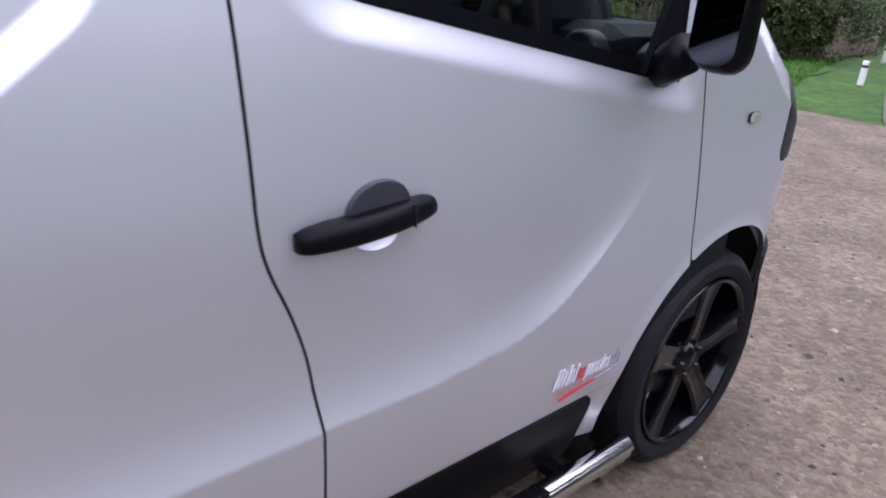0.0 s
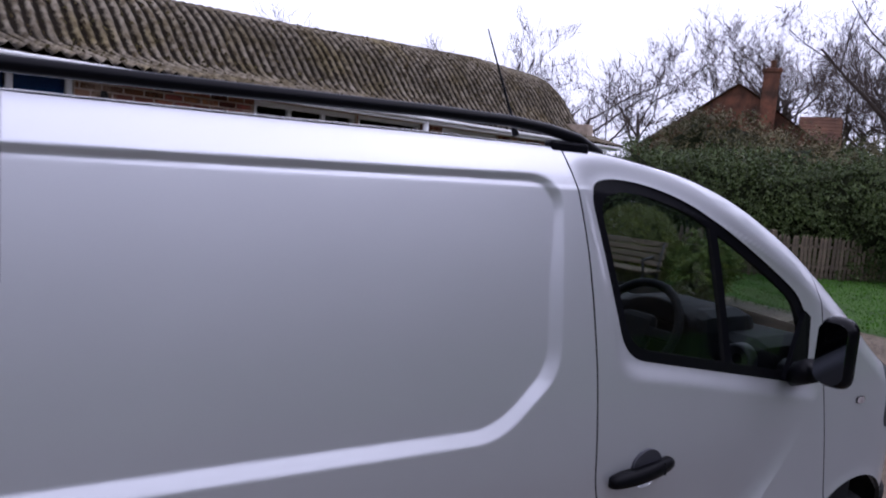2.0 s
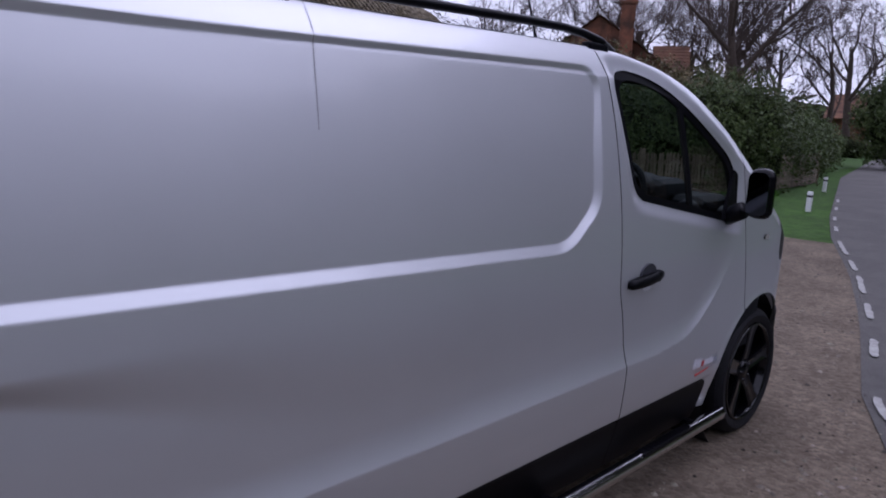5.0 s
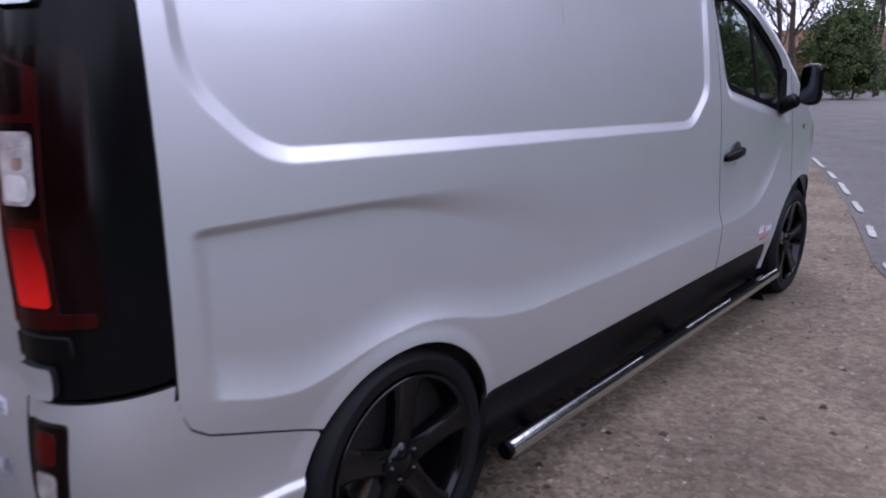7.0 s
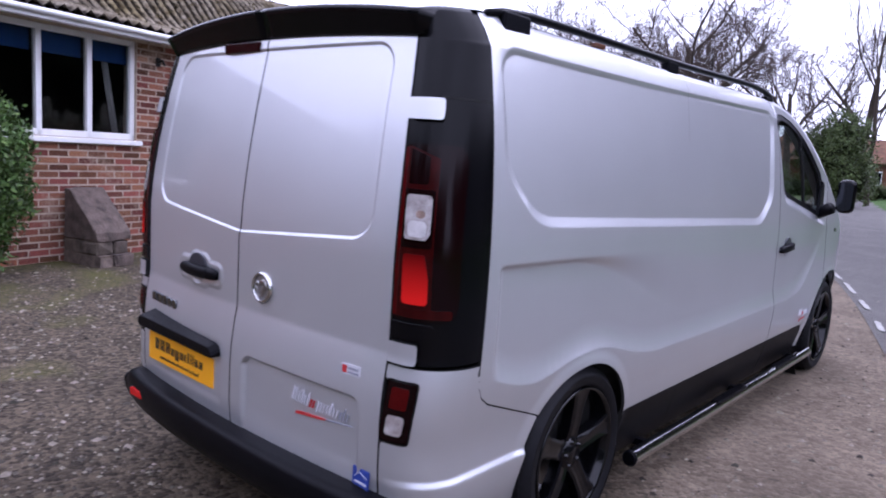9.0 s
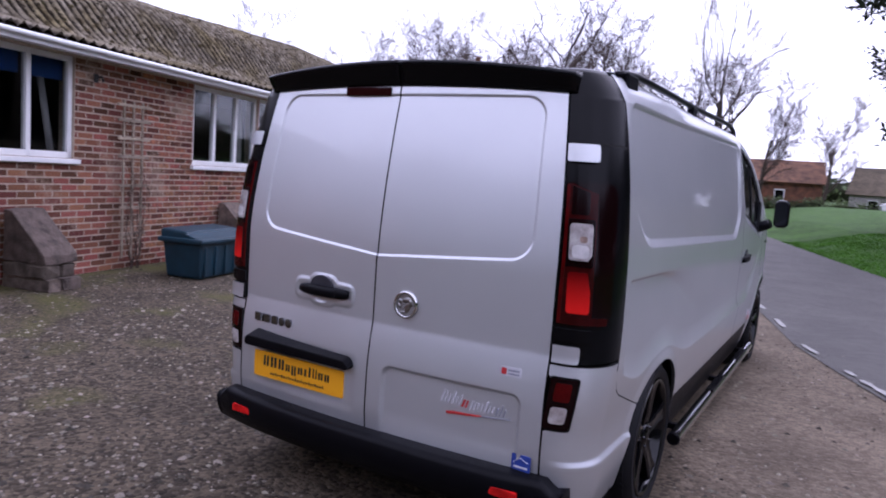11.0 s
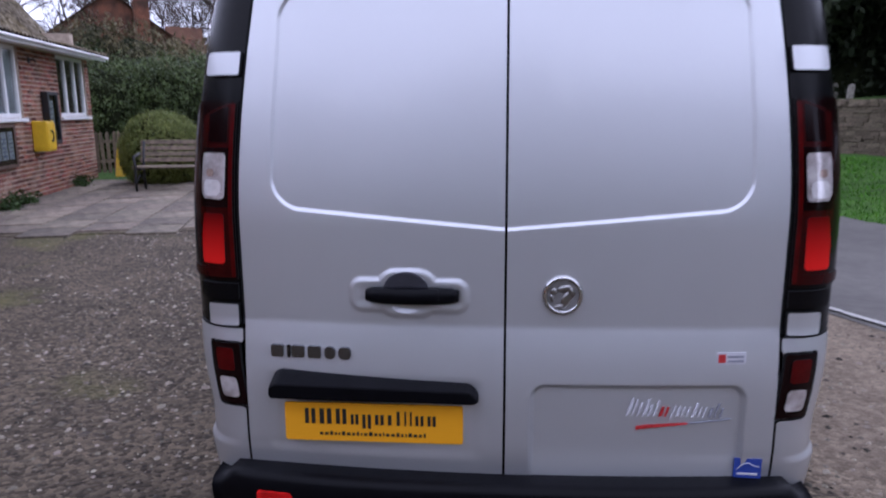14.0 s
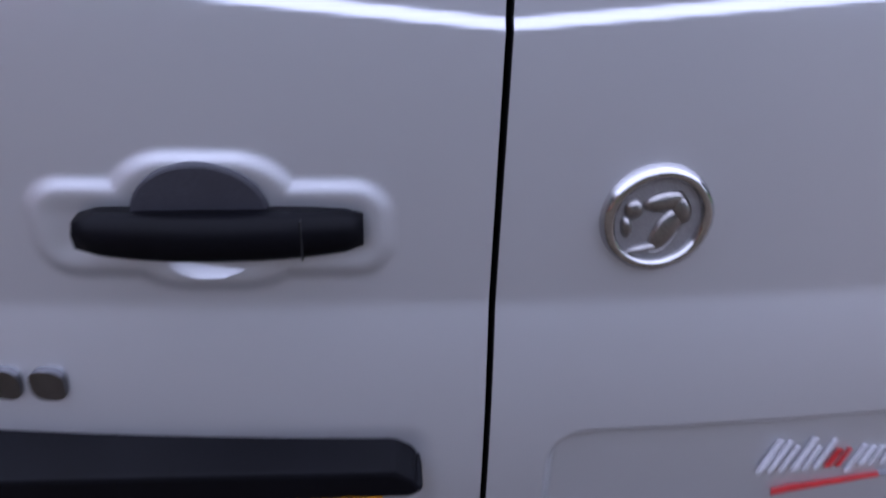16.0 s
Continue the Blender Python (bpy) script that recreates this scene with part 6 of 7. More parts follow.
def shrub(name, label, category, seed, blobs, count, size, material, m=None, stems=True, shrink=0.8, group="", ragged=0.35, lumpy=0.28):
    t = thing(name, label, category, group, m=m)
    v, f = leaf_cloud(seed, blobs, count, size, ragged, lumpy)
    raw("crown", v.tolist(), f.tolist(), material, t, "many small leaves in uneven sprays", kind="stuff")
    # the shade deep in the crown, put into a dark core
    part("inner_growth", core(seed, blobs, shrink * 0.88), INNER_SHADE, t, "dark core coloured for the shade inside the leaves", smooth=True, kind="stuff")
    if stems:
        lo = min(blobs, key=lambda b: b[2])
        vv, ff = tube([(lo[0], lo[1], -0.1), (lo[0] + 0.05, lo[1], lo[2])], [0.06, 0.03], 6)
        raw("stem", vv, ff, BARK, t, smooth=True)
    return t


# ---- bricks of the hall's front ----
def laid(holes, u_range, z_range, bw, bh, joint, depth, jitter, seed, rough=0.0):
    """Stretcher courses round the holes: centre u, z, width, height, proud."""
    rng = random.Random(seed)
    out = []
    row, z = 0, z_range[0]
    while z + bh <= z_range[1] + 1e-6:
        hh = bh * (1 + rng.uniform(-rough, rough))
        u = u_range[0] - (bw / 2 if row % 2 else 0)
        while u < u_range[1]:
            w = bw * (1 + rng.uniform(-rough, rough) * 1.6)
            a, b = max(u, u_range[0]), min(u + w, u_range[1])
            spans = [(a, b)]
            for h0, h1, g0, g1 in holes:
                if z + hh > g0 and z < g1:
                    nxt = []
                    for s0, s1 in spans:
                        if h1 <= s0 or h0 >= s1:
                            nxt.append((s0, s1))
                        else:
                            if h0 > s0:
                                nxt.append((s0, h0))
                            if h1 < s1:
                                nxt.append((h1, s1))
                    spans = nxt
            for s0, s1 in spans:
                if s1 - s0 > 0.03:
                    out.append(((s0 + s1) / 2, z + hh / 2, s1 - s0 - joint, hh - joint, depth + rng.uniform(-jitter, jitter)))
            u += w
        z += hh
        row += 1
    return out


def lay_pieces(name, pieces, parent, material, near, wobble=0.0, seed=1, stuff_label="", front=-1):
    """Up to 300 pieces near a stretch as objects that share a few meshes, the rest as one mesh."""
    rng = random.Random(seed)
    pieces = sorted(pieces, key=near)
    shared = {}
    for u, z, w, h, d in pieces[:300]:
        key = (round(w, 2), round(h, 2))
        if key not in shared:
            bm = bmesh.new()
            box(bm, -0.5, 0.5, -0.5, 0.5, -0.5, 0.5)
            for v in bm.verts:
                v.co += Vector((rng.uniform(-1, 1) / 2, 0, rng.uniform(-1, 1))) * wobble
            bm2 = bpy.data.meshes.new(name)
            bm.to_mesh(bm2)
            bm.free()
            bm2.materials.append(material)
            shared[key] = bm2
        ob = new(name, shared[key])
        ob.parent = parent
        ob.matrix_basis = Matrix.Translation((u, -d / 2 + 0.02, z)) @ Matrix.Diagonal((w, d + 0.04, h, 1))
    verts, faces = [], []
    for u, z, w, h, d in pieces[300:]:
        b = len(verts)
        for sy in (0.04, -d):
            for sx, sz in ((-1, -1), (1, -1), (1, 1), (-1, 1)):
                verts.append((u + sx * w / 2 + rng.uniform(-1, 1) * wobble * w * 0.5, sy, z + sz * h / 2 + rng.uniform(-1, 1) * wobble * h))
        faces += [(b + 4, b + 5, b + 6, b + 7), (b, b + 4, b + 7, b + 3), (b + 1, b + 2, b + 6, b + 5), (b + 3, b + 7, b + 6, b + 2), (b, b + 1, b + 5, b + 4)]
    raw(name + "_infill", verts, faces, material, parent, stuff_label, kind="stuff")


# ---- things by the hall ----
def at_hall(u, off, z=0.0, turn=0.0):
    """A pose in the hall's frame: u along the front, off metres out from it."""
    return HALL @ pose(u, -off, z, 0, 0, turn)


def buttress(u, w, h, d):
    t = thing("stone_block", "weathered sloping brown stone block against the hall", "stone block", "stone blocks", m=at_hall(u, 0.06))
    rng = random.Random(int(u * 10))
    for z0, z1, dep in ((0.0, 0.13, d + 0.10), (0.136, 0.27, d + 0.06)):
        at = -w / 2
        while at < w / 2 - 0.06:
            wide = min(rng.uniform(0.14, 0.26), w / 2 - at)
            bm = boxed(at, at + wide - 0.008, -dep + rng.uniform(-0.02, 0.03), 0, z0, z1, 0.014)
            for v in bm.verts:
                v.co += Vector((rng.uniform(-0.012, 0.012), rng.uniform(-0.018, 0.018), rng.uniform(-0.008, 0.008)))
            part("stone", bm, BLOCK, t)
            at += wide
    bm = prism([(-d - 0.05, 0.275), (0.0, 0.275), (0.0, h), (-0.10, h), (-d - 0.05, 0.37)], -w / 2, w / 2, 0.012)
    bmesh.ops.subdivide_edges(bm, edges=bm.edges, cuts=2, use_grid_fill=True)
    for v in bm.verts:
        v.co = Vector((v.co.y, v.co.x, v.co.z)) + 0.018 * noise.noise_vector(v.co * 9)
    bmesh.ops.reverse_faces(bm, faces=bm.faces)
    part("slab", bm, BLOCK, t)
    return t


buttress(1.32, 0.42, 0.80, 0.50)
buttress(4.95, 0.42, 0.80, 0.50)

trellis = thing("trellis", "weathered grey wooden fan trellis fixed to the wall", "trellis", m=at_hall(2.87, 0.10))
for k in range(3):
    x = (-0.22, 0.0, 0.22)[k]
    part("upright", boxed(x * 0.72 - 0.016, x * 0.72 + 0.016, -0.02, 0.0, 0.15, 2.08, 0.003), PALE_WOOD, trellis)
for k, z in enumerate((0.45, 0.78, 1.05, 1.40, 1.62, 1.84, 2.02)):
    w = 0.19 + 0.05 * z
    part("slat", boxed(-w, w, -0.038, -0.02, z - 0.018, z + 0.018, 0.003), PALE_WOOD, trellis)
rng = random.Random(8)
v, f = [], []
for k in range(11):
    pts = [Vector((rng.uniform(-0.1, 0.1), -0.05, 0.0))]
    for j in range(6):
        pts.append(pts[-1] + Vector((rng.uniform(-0.09, 0.09), rng.uniform(-0.02, 0.02), rng.uniform(0.12, 0.3))))
    a, b = tube(pts, [0.006 - 0.0007 * j for j in range(7)], 3, False)
    f += [tuple(i + len(v) for i in q) for q in b]
    v += a
tagged(raw("bare_climber", v, f, TWIG), "leafless climbing stems on the trellis", "climber", "", "stuff").matrix_world = at_hall(2.87, 0.1)

shrub("evergreen_shrub", "dense glossy green shrub against the brick wall", "shrub", 3, [(-0.28, 0.05, 1.50, 0.50, 0.40, 0.46), (0.08, 0.0, 1.18, 0.44, 0.38, 0.42), (-0.55, 0.05, 1.22, 0.52, 0.42, 0.5), (0.16, 0.0, 0.80, 0.34, 0.34, 0.36), (0.02, 0.0, 0.38, 0.24, 0.26, 0.34)], 36000, 0.031, IVY, at_hall(-0.12, 0.5), shrink=0.72)

# grit bin with a sloping lid
gbin = thing("grit_bin", "dark green plastic grit bin with a sloping lid", "bin", m=at_hall(3.12, 1.05))
bm = bmesh.new()
box(bm, -0.50, 0.50, -0.27, 0.27, 0.02, 0.46, 0.03)
for v_ in bm.verts:
    if v_.co.z < 0.2:
        v_.co.x *= 0.92
        v_.co.y *= 0.90
for k in range(5):
    box(bm, -0.40 + 0.2 * k - 0.02, -0.40 + 0.2 * k + 0.02, -0.278, -0.24, 0.05, 0.40, 0.008)
part("body", bm, GREEN_PLASTIC, gbin)
bm = bmesh.new()
box(bm, -0.55, 0.55, -0.32, 0.31, 0.44, 0.50, 0.02)
box(bm, -0.52, 0.52, -0.28, 0.29, 0.46, 0.60, 0.03)
for v_ in bm.verts:
    if v_.co.z > 0.55 and v_.co.y < 0:
        v_.co.y += 0.20
        v_.co.z -= 0.02
part("lid", bm, GREEN_PLASTIC, gbin, "hinged sloping lid")

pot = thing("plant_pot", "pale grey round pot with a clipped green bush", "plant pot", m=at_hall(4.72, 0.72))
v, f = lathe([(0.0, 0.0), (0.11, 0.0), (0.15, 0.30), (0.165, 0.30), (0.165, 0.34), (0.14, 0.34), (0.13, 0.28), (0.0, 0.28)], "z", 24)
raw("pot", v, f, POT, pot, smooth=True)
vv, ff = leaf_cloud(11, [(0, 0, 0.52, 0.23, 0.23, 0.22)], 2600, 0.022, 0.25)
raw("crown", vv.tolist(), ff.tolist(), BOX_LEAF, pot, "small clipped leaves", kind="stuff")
# brown core put in for the shade inside the small bush
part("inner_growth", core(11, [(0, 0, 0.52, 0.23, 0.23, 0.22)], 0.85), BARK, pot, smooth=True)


def notice_case(u0, u1, z0, z1, depth, papers, label):
    t = thing("notice_board", label, "notice board", m=at_hall((u0 + u1) / 2, 0.0, z0))
    w, h = (u1 - u0), (z1 - z0)
    part("back", boxed(-w / 2, w / 2, -depth * 0.5, -0.012, 0, h), CORK, t)
    bm = bmesh.new()
    for x0, x1, a, b in ((-w / 2 - 0.03, -w / 2 + 0.035, -0.02, h + 0.02), (w / 2 - 0.035, w / 2 + 0.03, -0.02, h + 0.02), (-w / 2, w / 2, -0.02, 0.035), (-w / 2, w / 2, h - 0.035, h + 0.02)):
        box(bm, x0, x1, -depth, -0.01, a, b, 0.006)
    part("frame", bm, CORK if papers > 1 else IRON, t, "dark wooden frame")
    for k in range(papers):
        x = -w / 2 + w * (k + 0.5) / papers
        pw = min(0.11, w / papers * 0.4)
        sheet = part("paper", boxed(x - pw, x + pw, -depth * 0.5 - 0.006, -depth * 0.5 - 0.002, h * 0.18, h * 0.85), PAPER, t, "pinned paper with unreadable lines")
        for j in range(5):
            part("line", boxed(x - pw * 0.8, x + pw * 0.7, -depth * 0.5 - 0.0085, -depth * 0.5 - 0.0065, h * (0.26 + 0.1 * j), h * (0.285 + 0.1 * j)), BLUE_FILM if k % 2 else GREY_FILM, sheet)
    p = part("pane", boxed(-w / 2 + 0.02, w / 2 - 0.02, -depth * 0.85, -depth * 0.8, 0.02, h - 0.02), PANE, t)
    p.visible_shadow = False
    return t


notice_case(7.74, 8.46, 0.60, 1.23, 0.07, 3, "brown wooden notice case with pinned papers on the wall")
notice_case(9.86, 10.30, 0.90, 1.76, 0.12, 1, "tall black notice case with one white paper")
aed = thing("defibrillator_box", "yellow metal defibrillator cabinet on the brick wall", "cabinet", m=at_hall(9.46, 0.0, 0.78))
part("body", boxed(-0.19, 0.19, -0.24, -0.012, 0.0, 0.50, 0.012), YELLOW, aed)
part("door", boxed(-0.17, 0.17, -0.252, -0.241, 0.03, 0.47, 0.006), YELLOW, aed)
v, f = tube([(0.06 * math.cos(a), -0.256, 0.25 + 0.09 * math.sin(a)) for a in np.linspace(-2.2, 2.2, 12)], 0.014, 6)
raw("mark", v, f, INK, aed, "plain dark curved mark", smooth=True)
for k in range(3):
    u = (7.55, 8.2, 10.9)[k]
    shrub("wall_plant", "low green weed at the foot of the wall", "plant", 20 + k, [(0, 0, 0.08, 0.22, 0.14, 0.12)], 500, 0.03, BOX_LEAF, at_hall(u, 0.2), stems=False, shrink=0.6, group="wall plants")
for u in (2.35, 9.45):
    lampo = thing("wall_bracket", "small dark iron bracket under the eaves", "bracket", "wall brackets", m=at_hall(u, 0.0, 2.28))
    part("plate", boxed(-0.03, 0.03, -0.03, -0.012, -0.05, 0.05, 0.004), IRON, lampo)
    v, f = tube([(0, -0.02, 0.0), (0, -0.10, 0.02), (0, -0.13, -0.04)], 0.014, 8)
    raw("arm", v, f, IRON, lampo, smooth=True)

# bench on the paved corner
bench = thing("park_bench", "weathered wooden bench with black iron ends", "bench", m=pose(-5.85, 10.55, 0.02, 0, 0, 8))
for s in (-0.64, 0.64):
    end = bpy.data.objects.new("iron_end", None)
    scene.collection.objects.link(end)
    end.parent = bench
    for pts, r in (([(s, -0.22, 0), (s, -0.24, 0.2), (s, -0.20, 0.42), (s, -0.26, 0.62), (s, 0.05, 0.66)], 0.026), ([(s, 0.24, 0), (s, 0.20, 0.3), (s, 0.22, 0.45), (s, 0.34, 0.88)], 0.026), ([(s, -0.20, 0.40), (s, 0.22, 0.38)], 0.024), ([(s, -0.22, 0.15), (s, 0.0, 0.28), (s, 0.22, 0.15)], 0.018)):
        v, f = tube(pts, r, 8)
        raw("iron_bar", v, f, IRON, end, smooth=True)
for k in range(4):
    part("seat_slat", boxed(-0.70, 0.70, -0.22 + 0.115 * k, -0.12 + 0.115 * k, 0.415, 0.445, 0.006), WOOD_GREY, bench)
for k in range(4):
    z = 0.50 + 0.105 * k
    part("back_slat", boxed(-0.70, 0.70, 0.0, 0.025, 0.0, 0.085, 0.006, pose(0, 0.215 + 0.032 * k, z, -16, 0, 0)), WOOD_GREY, bench)

sign = thing("wet_floor_sign", "yellow folding floor sign standing on the paving", "floor sign", m=pose(-8.2, 13.0, 0.02, 0, 0, 20))
for s in (1, -1):
    bm = prism([(-0.15, 0), (0.15, 0), (0.10, 0.62), (-0.10, 0.62)], -0.008, 0.008, 0.003)
    bmesh.ops.transform(bm, matrix=pose(0, 0.13 * s, 0, 12 * s, 0, 0), verts=bm.verts)
    leafp = part("board", bm, YELLOW, sign)
    if s < 0:
        v, f = lathe([(0.0, 0.0), (0.06, 0.0), (0.06, 0.004)], "y", 16)
        raw("mark", [(x, y - 0.012 - 0.085, z + 0.3) for x, y, z in v], f, INK, leafp)

shrub("clipped_bush", "rounded clipped green bush behind the bench", "bush", 31, [(0, 0, 0.62, 0.80, 0.72, 0.78)], 46000, 0.022, CLIPPED, pose(-6.75, 11.95, 0), stems=False, shrink=1.0, ragged=0.08, lumpy=0.05)
shrub("variegated_bush", "small yellow-green bush beside the bench", "bush", 32, [(0, 0, 0.5, 0.5, 0.4, 0.5), (0.25, 0.1, 0.75, 0.3, 0.3, 0.3)], 6000, 0.035, VARIEGATED, pose(-4.9, 11.5, 0), shrink=0.75)

# picket fence along the lawn's back edge
fence = thing("picket_fence", "weathered brown picket fence behind the lawn", "fence")
fence_pts = [Vector((-9.6, 13.4, 0)), Vector((-8.3, 14.2, 0)), Vector((-6.6, 16.2, 0)), Vector((-5.0, 20.2, 0)), Vector((-5.6, 25.5, 0)), Vector((-7.5, 31.0, 0))]
pick_mesh = bpy.data.meshes.new("picket")
bm = prism([(-0.038, 0), (0.038, 0), (0.038, 0.88), (0.0, 0.94), (-0.038, 0.88)], -0.011, 0.011)
bm.to_mesh(pick_mesh)
bm.free()
pick_mesh.materials.append(WOOD_GREY)
rng = random.Random(2)
for a, b in zip(fence_pts, fence_pts[1:]):
    d = b - a
    n = int(d.length / 0.115)
    ang = math.degrees(math.atan2(d.y, d.x))
    for k in range(n):
        p = a + d * ((k + 0.5) / n)
        ob = new("picket", pick_mesh)
        ob.parent = fence
        ob.matrix_basis = pose(p.x, p.y, 0.05 + rng.uniform(-0.02, 0.02), 0, rng.uniform(-2, 2), ang)
    for z in (0.28, 0.72):
        part("rail", boxed(0, d.length, 0.012, 0.05, z, z + 0.07, 0.004, pose(a.x, a.y, 0, 0, 0, ang)), WOOD_GREY, fence)
    part("post", boxed(-0.05, 0.05, -0.05, 0.06, 0, 1.08, 0.006, pose(a.x, a.y, 0, 0, 0, ang)), WOOD_GREY, fence)

# white verge posts
vp = None
for x, y in ((-2.75, 16.4), (-4.35, 22.4)):
    if vp is None:
        vp = thing("marker_post", "short white marker post in the grass", "marker post", "marker posts", m=pose(x, y, 0))
        part("shaft", boxed(-0.05, 0.05, -0.04, 0.04, 0, 0.42, 0.016), WHITE_PAINT, vp)
        part("dark_band", boxed(-0.053, 0.053, -0.043, 0.043, 0.30, 0.35, 0.008), INK, vp)
    else:
        copy_thing(vp, pose(x, y, 0))

# evergreen hedge bank behind the fence
rng = random.Random(6)
blobs_a, blobs_b = [], []
for k in range(9):
    t = k / 8
    blobs_a.append((-10.5 + 5.0 * t + rng.uniform(-0.3, 0.3), 15.8 + 4.0 * t, 1.2 + rng.uniform(-0.2, 0.2), 1.3, 1.2, 1.5 + rng.uniform(-0.2, 0.3)))
for k in range(10):
    t = k / 9
    blobs_b.append((-6.6 - 3.6 * t, 22.4 + 14 * t, 0.9 + rng.uniform(-0.2, 0.3), 1.7, 1.8, 1.15 + rng.uniform(-0.2, 0.4)))
shrub("laurel_hedge", "dark green laurel hedge behind the bench and fence", "hedge", 41, blobs_a, 110000, 0.046, LEAF, stems=False, shrink=0.9)
shrub("tall_hedge", "overgrown dark green hedge behind the picket fence", "hedge", 42, blobs_b, 90000, 0.058, LEAF, stems=False, shrink=0.9)
shrub("conifer_bank", "brown-green overgrown conifers before the brick house", "hedge", 43, [(-11, 24, 1.6, 2.6, 2.2, 2.0), (-14, 26, 2.0, 2.6, 2.2, 2.5), (-9.4, 27, 1.6, 2.2, 2.2, 2.0), (-17.5, 27, 2.0, 2.6, 2.2, 2.7), (-15.6, 25, 2.2, 1.3, 1.3, 2.6), (-12, 29, 1.8, 3, 2.4, 2.3)], 90000, 0.068, CONIFER, stems=False, shrink=0.92)

# ---- the brick house behind the hedge ----
house = thing("brick_house", "red-brown brick house with a tiled roof and tall chimney", "house", m=pose(-18.6, 33.5, 0, 0, 0, 33))
def gable_block(x0, x1, y0, y1, eaves, ridge, turned=False):
    made_before = set(house.children)
    if turned:
        x0, x1, y0, y1 = y0, y1, -x1, -x0
    bm = bmesh.new()
    vs = [bm.verts.new(c) for c in ((x0, y0, 0), (x1, y0, 0), (x1, y1, 0), (x0, y1, 0), (x0, y0, eaves), (x1, y0, eaves), (x1, y1, eaves), (x0, y1, eaves), (x0, (y0 + y1) / 2, ridge), (x1, (y0 + y1) / 2, ridge))]
    for fc in ((0, 1, 5, 4), (2, 3, 7, 6), (1, 2, 6, 9, 5), (3, 0, 4, 8, 7)):
        bm.faces.new([vs[i] for i in fc])
    part("wall", bm, HOUSE_BRICK, house)
    for side in (0, 1):
        ya, yb = (y0 - 0.3, (y0 + y1) / 2) if side == 0 else (y1 + 0.3, (y0 + y1) / 2)
        ea = eaves - 0.3 * (ridge - eaves) / ((y1 - y0) / 2)
        verts, faces = [], []
        rows = 16
        for r_ in range(rows):
            t0, t1 = r_ / rows, (r_ + 1) / rows
            b = len(verts)
            for x in (x0 - 0.25, x1 + 0.25):
                for t, lift in ((t0, 0.05), (t1, 0.03), (t0, 0.0)):
                    verts.append((x, ya + (yb - ya) * t, ea + (ridge - ea) * t + lift))
            faces += [(b, b + 3, b + 4, b + 1), (b, b + 2, b + 5, b + 3)]
        raw("roof", verts, faces, ROOF_TILE, house, "courses of red-brown tiles", kind="stuff")
    if turned:
        for o in set(house.children) - made_before:
            o.matrix_basis = pose(0, 0, 0, 0, 0, 90)


gable_block(-5.4, 3.4, -3.4, 3.4, 3.6, 6.7, True)
gable_block(2.0, 3.3, -2.2, 2.2, 3.3, 5.7)
chim = part("chimney", boxed(-0.06, 0.60, -3.92, -3.28, 3.0, 7.35, 0.02), HOUSE_BRICK, house)
part("chimney_cap", boxed(-0.12, 0.66, -3.98, -3.22, 7.18, 7.35, 0.02), HOUSE_BRICK, chim)
v, f = lathe([(0.13, 7.35), (0.11, 7.66), (0.14, 7.67), (0.14, 7.71), (0.08, 7.71)], "z", 12)
raw("chimney_pot", [(x + 0.27, y - 3.6, z) for x, y, z in v], f, ROOF_TILE, chim, smooth=True)
for x0, x1, z0, z1 in ((-2.6, -1.5, 3.0, 3.5), (-2.6, -1.2, 0.9, 2.2)):
    w_ = bpy.data.objects.new("window", None)
    scene.collection.objects.link(w_)
    w_.parent = house
    yy = -2.6 if x0 < 2.4 else -2.2
    part("window_frame", boxed(x0, x1, yy - 0.06, yy + 0.02, z0, z1, 0.01), WHITE_PAINT, w_)
    part("pane", boxed(x0 + 0.08, x1 - 0.08, yy - 0.07, yy - 0.062, z0 + 0.08, z1 - 0.08), GLOSS_BLACK, w_)

# far barn and cottages down the lane
def far_building(name, label, m, w, d, e, r, wall_mat, roof_mat):
    b = thing(name, label, "building", m=m)
    bm = bmesh.new()
    vs = [bm.verts.new(c) for c in ((-w, -d, 0), (w, -d, 0), (w, d, 0), (-w, d, 0), (-w, -d, e), (w, -d, e), (w, d, e), (-w, d, e), (-w, 0, r), (w, 0, r))]
    for fc in ((0, 1, 5, 4), (2, 3, 7, 6), (1, 2, 6, 9, 5), (3, 0, 4, 8, 7)):
        bm.faces.new([vs[i] for i in fc])
    part("wall", bm, wall_mat, b)
    for s in (-1, 1):
        bm = bmesh.new()
        sl = (r - e) / d
        box(bm, -w - 0.3, w + 0.3, 0, math.hypot(d + 0.4, (r - e) * (d + 0.4) / d), 0, 0.12)
        bmesh.ops.transform(bm, matrix=pose(0, s * (d + 0.4), e - 0.4 * sl, math.degrees(math.atan(sl)), 0, 0 if s < 0 else 180), verts=bm.verts)
        part("roof", bm, roof_mat, b)
    for k in range(3):
        x = -w * 0.6 + w * 0.6 * k
        win = part("window", boxed(x - 0.45, x + 0.45, -d - 0.05, -d + 0.05, e * 0.35, e * 0.75, 0.01), WHITE_PAINT, b)
        part("pane", boxed(x - 0.38, x + 0.38, -d - 0.06, -d - 0.052, e * 0.38, e * 0.72), GLOSS_BLACK, win)
    return b


far_building("far_barn", "long tan barn far down the lane", pose(-11.0, 74, 0, 0, 0, 8), 9, 3.5, 3.2, 5.2, HOUSE_BRICK, ROOF_TILE)
far_building("far_cottage", "pale cottage far beyond the churchyard", pose(6.0, 78, 0, 0, 0, -10), 5, 3, 2.6, 5.0, POT, STONE)

